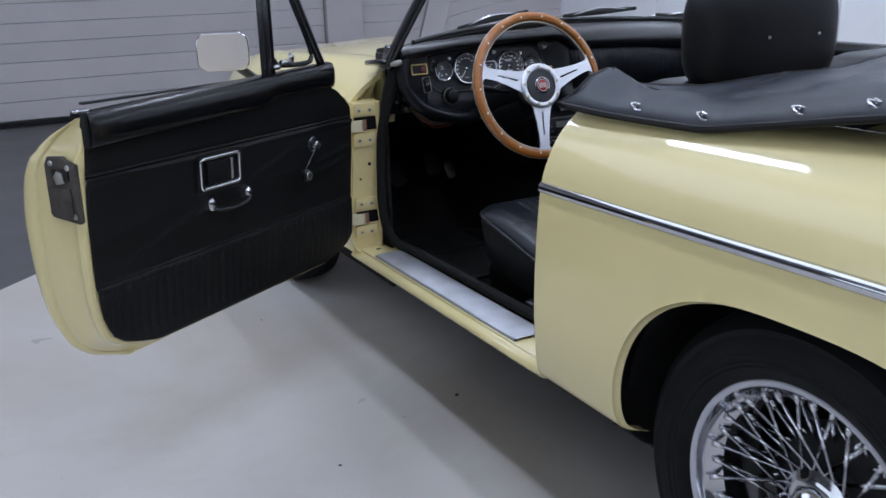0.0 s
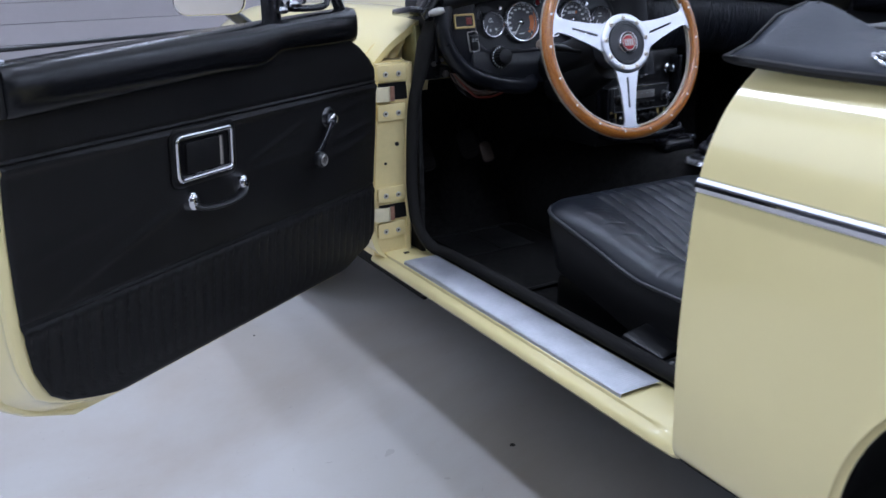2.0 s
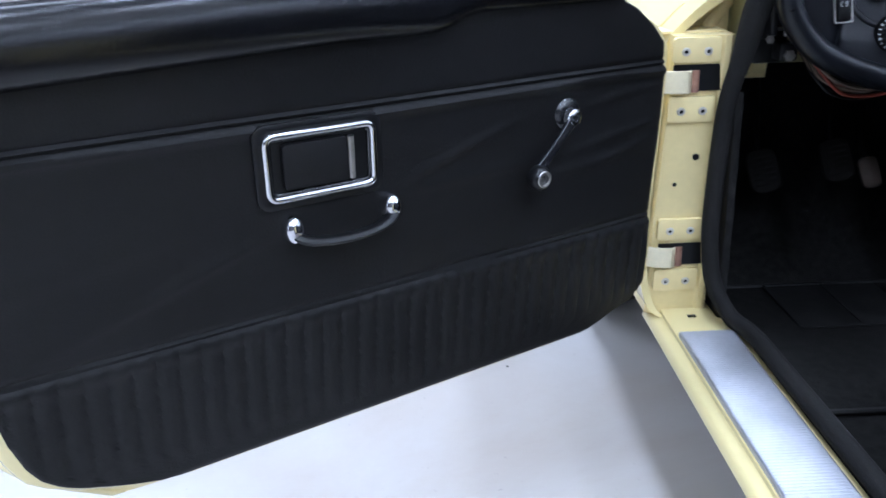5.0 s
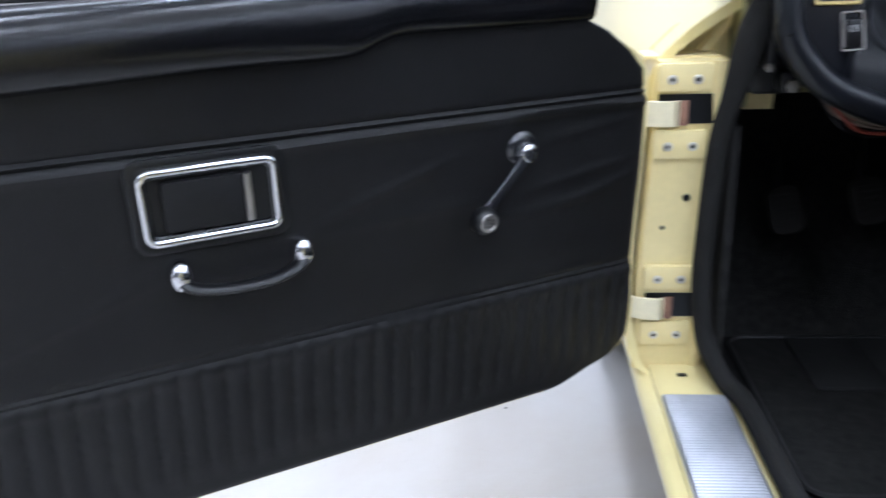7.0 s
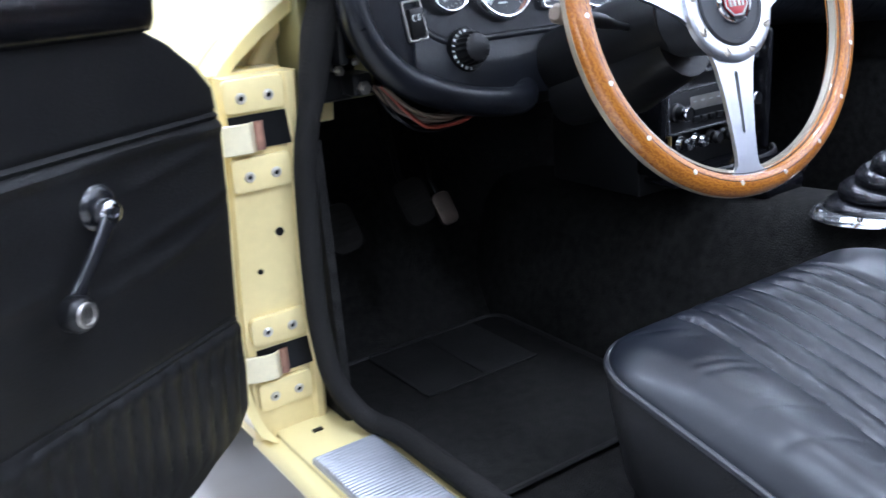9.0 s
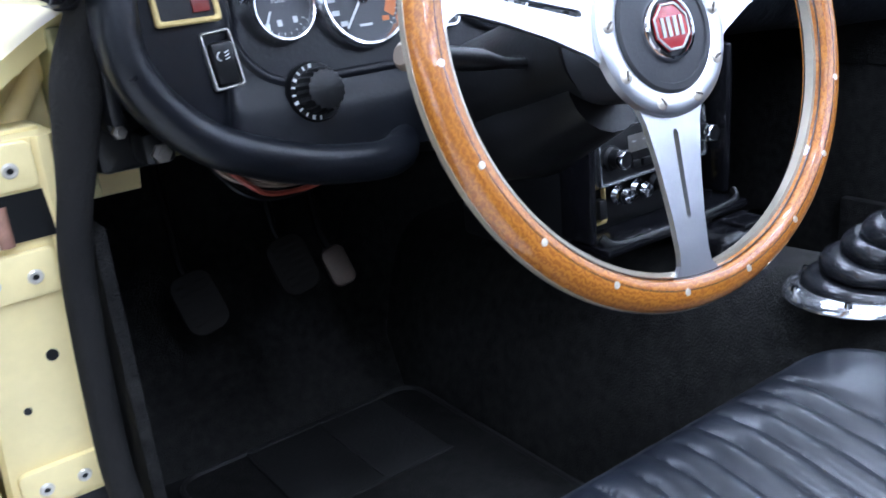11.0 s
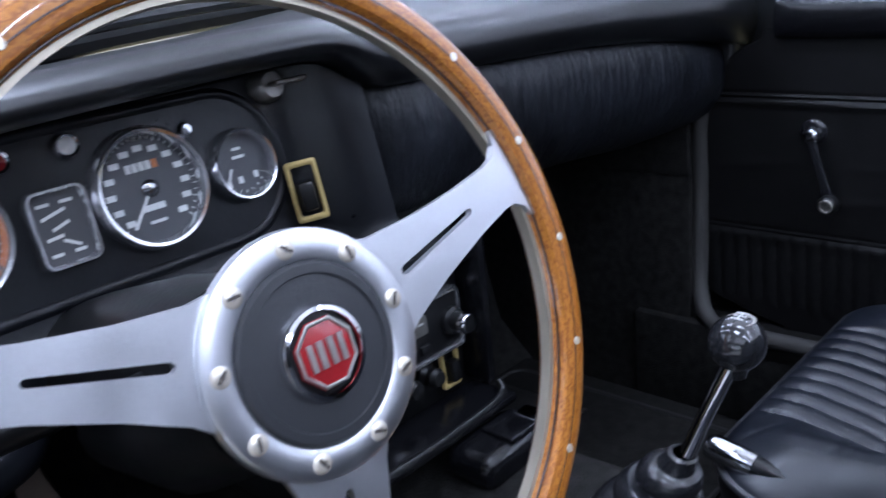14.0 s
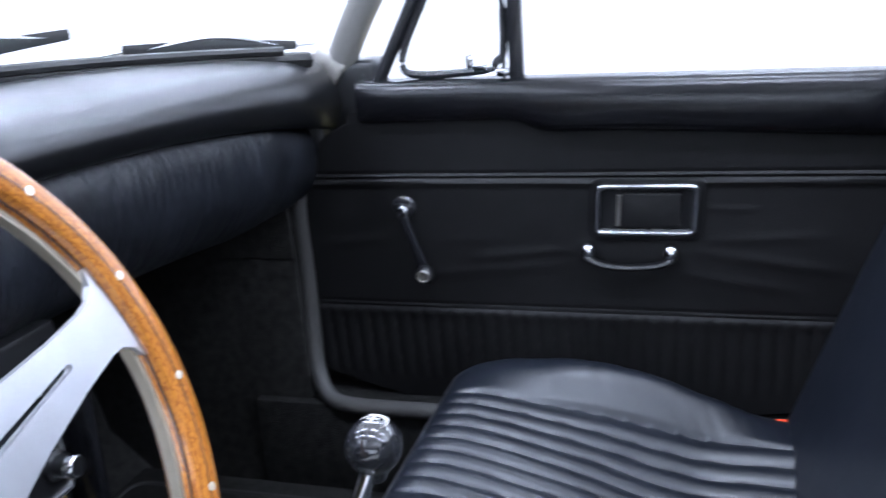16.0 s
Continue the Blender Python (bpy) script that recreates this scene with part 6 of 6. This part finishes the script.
def spoke_geo(angle):
    """A flat tapered spoke with a slot; wide at the hub, flared at the rim."""
    left = [(0.046, 0.0315), (0.060, 0.0255), (0.090, 0.0195), (0.125, 0.0152), (0.150, 0.0138), (0.158, 0.0148), (0.164, 0.020), (0.167, 0.028), (0.1695, 0.028)]
    outline = [(x, y) for x, y in left] + [(x, -y) for x, y in reversed(left)]
    slot = [(0.0685, 0.0024), (0.0668, 0.0014), (0.0662, 0.0), (0.0668, -0.0014), (0.0685, -0.0024), (0.125, -0.0019), (0.1264, -0.0011), (0.1268, 0.0), (0.1264, 0.0011), (0.125, 0.0019)]
    bm = bmesh.new()
    ov = [bm.verts.new((x, y, 0)) for x, y in outline]
    iv = [bm.verts.new((x, y, 0)) for x, y in slot]
    edges = [bm.edges.new((a, b)) for a, b in zip(ov, ov[1:] + ov[:1])] + [bm.edges.new((a, b)) for a, b in zip(iv, iv[1:] + iv[:1])]
    bmesh.ops.triangle_fill(bm, use_beauty=True, edges=edges)
    got = bmesh.ops.extrude_face_region(bm, geom=bm.faces[:])
    bmesh.ops.translate(bm, verts=[q for q in got["geom"] if isinstance(q, bmesh.types.BMVert)], vec=(0, 0, -0.0045))
    bmesh.ops.recalc_face_normals(bm, faces=bm.faces)
    bmesh.ops.rotate(bm, verts=bm.verts, cent=(0, 0, 0), matrix=Matrix.Rotation(radians(angle), 3, "Z"))
    return bm


HUB_SET = pose(0, -0.0028, -0.003)
hub_start = set(sw.children)
for ang in (162.5, 15.0, -95.5):
    part("spoke", spoke_geo(ang), ALUMINIUM, sw, "slotted brushed aluminium spoke", smooth=25)
part("hub_ring", revolve([(0.040, 0.0), (0.0430, 0.0046), (0.0440, 0.0053), (0.0560, 0.0050), (0.0580, 0.0036), (0.0588, -0.002), (0.050, -0.006)][::-1], 64), ALUMINIUM, sw, "aluminium hub ring")
part("hub_pad", revolve([(0, 0.0072), (0.020, 0.0072), (0.030, 0.0070), (0.0362, 0.0064), (0.0368, 0.0076), (0.041, 0.0072), (0.0432, 0.0045), (0.0435, -0.002)][::-1], 56), HUB_BLACK, sw, "matt black hub cover")
for k in range(9):
    a = radians(9.5 + 40 * k)
    s = part("hub_screw", revolve([(0.0013, -0.0004), (0.0014, 0.0016), (0.0036, 0.0015), (0.0048, 0.0005), (0.0051, -0.0004)][::-1], 16), STUD, sw, "countersunk hub screw")
    placed(s, pose(0.0498 * math.cos(a), 0.0498 * math.sin(a), 0.0052))
    k = part("screw_socket", prism(bar(0.0066, 0.0014, 0, 0, a + 0.9), 0.0005), LATCH, sw, smooth=0)
    placed(k, pose(0.0498 * math.cos(a), 0.0498 * math.sin(a), 0.0067))
part("badge_ring", revolve([(0.0185, 0.0100), (0.0195, 0.0118), (0.0215, 0.0113), (0.0232, 0.0080), (0.0232, 0.005)][::-1], 40), CHROME, sw, "chrome badge ring")
part("badge", revolve([(0, 0.0108), (0.010, 0.0104), (0.0192, 0.0092)][::-1], 36), BLACK, sw)
octagon = [(0.0172 * math.cos(radians(22.5 + 45 * k)), 0.0172 * math.sin(radians(22.5 + 45 * k))) for k in range(8)]
part("badge_octagon", prism(octagon, 0.0016, pose(0, 0, 0.0102), 0.0006), RED, sw, "red eight-sided emblem")
small_oct = lambda r: [(r * math.cos(radians(22.5 + 45 * k)), r * math.sin(radians(22.5 + 45 * k))) for k in range(8)]
part("badge_border", ring_plate(small_oct(0.0168), small_oct(0.0150), 0.0007, pose(0, 0, 0.0118)), STEEL, sw)
for cx, w, h in ((-0.0085, 0.0030, 0.013), (-0.0030, 0.0034, 0.013), (0.0030, 0.0034, 0.013), (0.0085, 0.0030, 0.013)):
    part("badge_bar", prism(bar(w, h, cx, 0), 0.0008, pose(0, 0, 0.0118)), STEEL, sw, smooth=0)
part("hub_boss", revolve([(0.050, -0.005), (0.046, -0.020), (0.040, -0.050), (0.038, -0.065)], 40), HUB_BLACK, sw)
for piece in set(sw.children) - hub_start:
    piece.matrix_basis = HUB_SET @ piece.matrix_basis
col_a, col_b = WC - WN * 0.058, WC - WN * 0.33
part("column_cowl", tube([col_a, col_a.lerp(col_b, 0.25), col_a.lerp(col_b, 0.55), col_b], [0.042, 0.047, 0.046, 0.040], 24, squash=(1.0, 0.95)), BLACK, car, "black steering column cowl")
low = [col_a - Vector((0, 0, 0.03)), col_a.lerp(col_b, 0.3) - Vector((0, 0, 0.045)), col_a.lerp(col_b, 0.7) - Vector((0, 0, 0.045))]
part("column_lower_cowl", tube(low, [0.034, 0.042, 0.036], 18), BLACK, car)
stalk = part("indicator_stalk", tube([(-0.335, -0.175, 0.742), (-0.372, -0.190, 0.749), (-0.400, -0.200, 0.756), (-0.452, -0.214, 0.766), (-0.466, -0.217, 0.769)], [0.004, 0.004, 0.0075, 0.009, 0.006], 12), BLACK, car, "black indicator stalk")
part("stalk_tip", tube([(-0.458, -0.216, 0.768), (-0.462, -0.217, 0.7685), (-0.475, -0.220, 0.771), (-0.479, -0.221, 0.772)], [0.006, 0.0095, 0.0095, 0.006], 14), WIRE_TAN, stalk, "tan stalk end")
part("stalk", tube([(-0.27, -0.170, 0.742), (-0.225, -0.185, 0.752), (-0.17, -0.200, 0.760)], [0.004, 0.006, 0.0075], 12), BLACK, car, "black column stalk")


# ---- seats ----
CUSHION_EDGE = [(0.0, 0.471), (0.05, 0.463), (0.13, 0.442), (0.19, 0.425), (0.25, 0.407), (0.31, 0.396), (0.40, 0.394), (0.48, 0.398)]


def eased(t):
    t = max(0.0, min(1.0, t))
    return t * t * (3 - 2 * t)


# how far the smooth bolsters stand over the fluted middle, from the front edge back
BOLSTER_DRIVER = [(0.0, 0.0), (0.06, 0.004), (0.12, 0.009), (0.30, 0.010), (0.48, 0.008)]
BOLSTER_PASSENGER = [(0.0, 0.0), (0.04, 0.006), (0.08, 0.017), (0.16, 0.036), (0.23, 0.040), (0.30, 0.029), (0.36, 0.006), (0.42, -0.014), (0.48, -0.020)]


def cushion_geo(bolster):
    """Seat base with a fluted middle and smooth bolsters inside a piped edge; local x across, y back from the front edge."""
    rng = random.Random(3)
    creases = [(0.03 + 0.03 * k + rng.uniform(-0.010, 0.010), rng.uniform(0.0004, 0.0011), rng.uniform(-0.8, -0.2), rng.uniform(0.125, 0.185), rng.uniform(0.02, 0.04)) for k in range(14)]
    ny, nx = 200, 180
    half, deep, r = 0.2225, 0.475, 0.070
    rows = []
    for i in range(ny + 1):
        v = (i / ny) ** 1.35
        d = deep * v
        inset = r - math.sqrt(max(0.0, r * r - (r - d) ** 2)) if d < r else 0.0
        w = half - inset - 0.006 * v
        edge, swell = smooth_list(CUSHION_EDGE, d), smooth_list(bolster, d)
        mid = 0.103 + 0.022 * eased(d / 0.40)
        row = []
        for j in range(nx + 1):
            x = (-1 + 2 * j / nx) * w
            ax = abs(x)
            # distance in from the piped edge
            if d < r and ax > half - r:
                e = r - math.hypot(ax - (half - r), r - d)
            else:
                e = min(d, half - ax)
            e = max(0.0, e)
            z = edge + (0.021 + 0.016 * eased(d / 0.26)) * math.sqrt(1 - (1 - min(1.0, e / 0.055)) ** 2)
            z += swell * eased((ax - mid + 0.012) / 0.062) * eased(e / 0.055 + 0.05)
            if ax < mid:
                ph = ((x / mid + 1) * 4) % 1
                lump = math.sin(math.pi * ph) ** 0.75
                z += (0.0056 * lump - 0.0036) * eased(e / 0.050 + 0.15)
                # the sat-in hollow begins behind the front roll
                z -= 0.013 * eased((d - 0.08) / 0.20) * (1 - (x / mid) ** 2)
            else:
                z -= 0.0050 * math.exp(-((ax - mid) / 0.0055) ** 2) * eased(e / 0.03)
            # soft creases worn across the bolsters
            for c, k, slant, at, reach in creases:
                q = d - c - slant * (ax - 0.16) - 2.0 * (ax - 0.16) ** 2
                if abs(q) < 0.014:
                    z -= k * math.exp(-(q / 0.0050) ** 2) * math.exp(-((ax - at) / reach) ** 2) * eased((e - 0.006) / 0.02)
            row.append((x, -d, z))
        rows.append(row)
    return rows


def seat_back_geo(dy):
    rows = []
    for i in range(31):
        t = i / 30
        z = 0.40 + 0.415 * t
        yc = -0.705 + dy - (0.22 + dy) * t
        w = 0.225 - 0.03 * max(0, t - 0.5) ** 2 * 4
        row = []
        for k in range(28):
            a = 2 * math.pi * k / 28
            cx, sy = math.cos(a), math.sin(a)
            row.append((w * math.copysign(abs(cx) ** 0.35, cx), yc + 0.058 * math.copysign(abs(sy) ** 0.5, sy) + (0.02 * abs(cx) ** 4 if sy > 0 else 0), z))
        rows.append(row)
    top = rows[-1]
    for s, dz in ((0.92, 0.018), (0.7, 0.028), (0.3, 0.032)):
        c = Vector((0, -0.925, 0))
        rows.append([(p[0] * s, c.y + (p[1] - c.y) * s, p[2] + dz) for p in top])
    return capped(rows)


def seat(x, y, dy, label):
    s = empty("seat")
    s.parent, s.matrix_basis = car, pose(x, y, 0.004 if x > 0 else 0)
    s["label"] = label
    rows = cushion_geo(BOLSTER_PASSENGER if x > 0 else BOLSTER_DRIVER)
    y0 = -0.306
    rows = [[(px, py + y0, pz) for px, py, pz in r] for r in rows]
    part("cushion", sheet(rows, flip=False), LEATHER, s, "black leather cushion with fore-and-aft flutes")
    rim = [r[0] for r in reversed(rows)] + rows[0][1:] + [r[-1] for r in rows[1:]]
    part("piping", tube([(px, py, pz - 0.001) for px, py, pz in rim], 0.0042, 8), PIPING, s, "worn black leather piping")
    skirt = [[(px * k, py - dy, pz - dz) for px, py, pz in rim] for k, dy, dz in ((1.0, 0, 0.002), (1.006, 0, 0.02), (1.0, 0.004, 0.045), (0.985, 0.010, 0.078), (0.97, 0.014, 0.108))]
    part("cushion_skirt", sheet(skirt, flip=True), VINYL, s, "black vinyl seat side")
    part("seat_pan", box((0, -0.55, 0.300), (0.40, 0.42, 0.09), 0.02), BLACK, s)
    part("seat_runner", box((-0.17, -0.55, 0.225), (0.03, 0.5, 0.04), 0.004), STEEL, s)
    part("seat_runner", box((0.17, -0.55, 0.225), (0.03, 0.5, 0.04), 0.004), STEEL, s)
    back = part("backrest", seat_back_geo(dy), LEATHER, s, "black leather seat back")
    placed(back, pose(0, 0.030 if x > 0 else 0.0, 0))
    if x > 0:
        return s
    hr = []
    for i in range(25):
        a = math.pi * (i / 24) - math.pi / 2
        sz, cz = math.sin(a), math.cos(a)
        ring = []
        for k in range(40):
            b = 2 * math.pi * k / 40
            cx, sy = math.cos(b), math.sin(b)
            g = abs(cz) ** 0.42
            ring.append((0.010 + 0.158 * g * math.copysign(abs(cx) ** 0.68, cx), -0.995 + 0.085 * g * math.copysign(abs(sy) ** 0.66, sy), 0.925 + 0.103 * math.copysign(abs(sz) ** 0.62, sz)))
        hr.append(ring)
    part("headrest", capped(hr), VINYL, s, "rounded black vinyl headrest")
    loop = [r[k] for k in (6,) for r in hr] + [r[14] for r in reversed(hr)]
    part("headrest_seam", tube(loop, 0.0022, 6, closed=True), LEATHER, s)
    for dx in (-0.057, 0.069):
        k = part("headrest_button", revolve([(0, 0.002), (0.0022, 0.0016), (0.0032, 0.0)][::-1], 12), STEEL, s, "small steel button")
        placed(k, pose(dx, -1.0785, 0.924, 90, 0, 0))
    for dx in (-0.05, 0.05):
        part("headrest_post", tube([(dx, -0.94, 0.78), (dx, -0.985, 0.88)], 0.006, 10), CHROME, s)
    return s


seat(-0.314, 0.007, -0.08, "driver's black leather bucket seat with fluted cushion")
seat(0.306, 0.050, -0.070, "passenger's black leather bucket seat with fluted cushion")
part("belt_buckle", box((0.540, -0.655, 0.362), (0.02, 0.05, 0.075), 0.005), BLACK, car)
part("belt_button", box((0.540, -0.650, 0.402), (0.018, 0.026, 0.012), 0.004), BELT_RED, car, "red seat belt release button")
part("belt_reel", joined(box((0, 0, 0), (0.085, 0.085, 0.062), 0.008, m=pose(-0.548, -0.655, 0.305, 12, 0, 12)), box((0, 0, 0), (0.075, 0.075, 0.058), 0.02, 4, m=pose(-0.552, -0.742, 0.300, 0, 0, 8))), BLACK, car, "black seat belt reel beside the seat")


# ---- folded hood cover over the rear deck ----
def cover_geo():
    """A vinyl sheet: snapped to the wing along its edge, humped over the folded hood."""
    rows = []
    nu, nv = 60, 44
    for i in range(nv + 1):
        v = i / nv
        row = []
        for j in range(nu + 1):
            u = j / nu
            x = -0.700 + 1.40 * u
            s = min(u, 1 - u) * 2
            front = -0.905 - 0.22 * smooth_list([(0, 0), (0.12, 0.25), (0.3, 0.75), (0.55, 0.98), (1, 1.0)], s) * 1.0
            y = front + (-1.66 - front) * v
            edge = smooth_list([(-1.7, 0.898), (-1.53, 0.878), (-1.34, 0.846), (-1.22, 0.829), (-1.05, 0.828), (-0.9, 0.832)], y)
            hump = smooth_list([(0, 0.0), (0.05, 0.010), (0.09, 0.030), (0.16, 0.022), (0.4, 0.040), (1, 0.064)], s)
            hump *= smooth_list([(0, 0.75), (0.25, 0.85), (0.6, 0.95), (1.0, 0.7)], v)
            corner = 0.036 * bump_fn(s, 0.085, 0.024) * bump_fn(v, 0.02, 0.08)
            fold = 0.006 * math.sin(26 * v + 9 * s) * bump_fn(s, 0.25, 0.2) + 0.004 * math.sin(17 * s + 6 * v) + 0.0016 * math.sin(60 * v + 21 * s) * bump_fn(v, 0.3, 0.35) + 0.0012 * math.sin(95 * s - 30 * v)
            x *= 1 - 0.065 * smooth_list([(0.0, 0.0), (0.25, 0.1), (1.0, 1.0)], v)
            row.append((x, y, edge + hump + corner + fold * min(1, s * 6) - 0.010 * bump_fn(s, 0, 0.012)))
        rows.append(row)
    return rows


rows = cover_geo()
v1, f1 = sheet(rows, flip=False)
cover = part("hood_cover", (v1, f1), CLOTH, car, "dark grey-black vinyl hood cover snapped over the rear deck")
sol = cover.modifiers.new("thickness", "SOLIDIFY")
sol.thickness, sol.offset = 0.004, -1
part("cover_hem", tube([r[0] for r in reversed(rows)] + rows[0][1:] + [r[-1] for r in rows[1:]], 0.0058, 8), VINYL, cover)
# the flap's stitched edge swings back from the peak, then forward to the hem again
SEAM_ROW = [(3, 1.0), (4, 2.0), (5, 4.6), (6, 5.2), (7, 5.6), (8, 5.4), (9, 5.0), (10, 5.2), (11, 4.0), (12, 2.6), (13, 1.2), (14, 0.2)]


def seam_line(flip):
    pts = []
    for k in range(56):
        c = 3 + k / 5.0
        q = smooth_list(SEAM_ROW, c)
        i0, j0 = min(nv_cover - 1, int(q)), int(c)
        get = lambda a, b: Vector(rows[a][len(rows[a]) - 1 - b if flip else b])
        a = get(i0, j0).lerp(get(i0, j0 + 1), c - j0)
        b = get(i0 + 1, j0).lerp(get(i0 + 1, j0 + 1), c - j0)
        pts.append(a.lerp(b, q - i0) + Vector((0, 0, 0.0026)))
    return pts


nv_cover = len(rows) - 1
part("cover_seam", tube(seam_line(False), 0.0042, 6), RUBBER, cover)
part("cover_seam", tube(seam_line(True), 0.0042, 6), RUBBER, cover)
on_cover = lambda px, py: min((abs(x - px) + abs(y - py), z) for r in rows for x, y, z in r)[1] + 0.001
for bx, by, tilt in ((-0.681, -1.090, 34), (-0.674, -1.229, 20), (-0.660, -1.388, 48), (-0.648, -1.490, 10)):
    for side in (1, -1):
        k = part("turn_button", ring_plate([(0.0138 * math.cos(2 * math.pi * q / 18), 0.0092 * math.sin(2 * math.pi * q / 18)) for q in range(18)], [(0.0090 * math.cos(2 * math.pi * q / 18), 0.0052 * math.sin(2 * math.pi * q / 18)) for q in range(18)], 0.0022), CHROME, cover, "chrome turn-button in an oval eyelet")
        placed(k, pose(side * bx, by, on_cover(side * bx, by), 0, -24 * side, 80 * side))
        part("turn_peg", joined(box((0, 0, 0.003), (0.005, 0.005, 0.006), 0.001), box((0, 0, 0.0065), (0.0105, 0.0045, 0.0035), 0.0014, m=pose(0, 0, 0, 0, 0, tilt))), CHROME, k)


# ---- ceiling lamps ----
def ceiling_lamp(x, y):
    lamp = part("ceiling_light", box((x, y, LAMP_Z + 0.03), (0.24, LAMP_LONG + 0.08, 0.06), 0.01), LAMP_BODY, None)
    tagged(lamp, "long white ceiling strip light, switched on", "ceiling light", "hall strip lights")
    part("diffuser", box((x, y, LAMP_Z - 0.008), (0.19, LAMP_LONG, 0.012), 0.003), TUBE_LIGHT, lamp)
    part("hanger", box((x, y, (LAMP_Z + 0.06 + CEIL_Z) / 2), (0.03, 0.03, CEIL_Z - LAMP_Z - 0.06)), LAMP_BODY, lamp, smooth=0)


for lx, watts in LAMP_ROWS:
    for ly in LAMP_Y:
        ceiling_lamp(lx, ly)
# bodies for the added fill panels
for lx, ly, watts in FILL_PANELS:
    roof = part("fill_panel", ring_plate(rounded(2.56, 4.76, 0.03, 2), rounded(2.40, 4.60, 0.02, 2), 0.05, pose(lx, ly, 3.69, 180, 0, 0)), LAMP_BODY, None, smooth=0)
    tagged(roof, "wide white-framed glowing roof panel, unseen, added as fill light", "roof light", "hall roof lights")
    part("glazing", box((lx, ly, 3.682), (2.44, 4.64, 0.012)), FILL_GLOW, roof, smooth=0)

# ---- wall pieces: level courses, a pilaster, white panels ----
course_h = 0.151
for k in range(24):
    z = 0.045 + course_h * k
    for x0, x1 in ((-7.5, 1.40), (1.76, 3.58)):
        c = part("course", box(((x0 + x1) / 2, WALL_Y, z + course_h / 2), (x1 - x0 - 0.006, 0.024, course_h - 0.0035), 0.002, 1), WALL, wall_front, smooth=0)
part("pilaster", box((1.58, WALL_Y - 0.03, 1.85), (0.35, 0.09, 3.6), 0.004), WALL, wall_front)
for i in range(7):
    for k in range(4):
        part("panel", box((WALL_RIGHT, -7.1 + 2.0 * i, 0.48 + 0.96 * k), (0.024, 1.988, 0.95), 0.003, 1), WALL_WHITE, wall_right, smooth=0)

# specks and scuffs on the floor
rng = random.Random(9)
for x, y, r in ((-0.625, -0.355, 0.006), (-1.02, -0.52, 0.004), (-0.9, 0.45, 0.003), (-1.3, -0.9, 0.003)):
    pts = [(r * rng.uniform(0.6, 1.2) * math.cos(a), r * rng.uniform(0.6, 1.2) * math.sin(a)) for a in [2 * math.pi * k / 7 for k in range(7)]]
    s = part("dirt_speck", prism(pts, 0.0015, pose(x, y, 0.0)), SPOT, None, smooth=0)
    tagged(s, "tiny dark speck of dirt on the pale floor", "dirt", "floor specks")
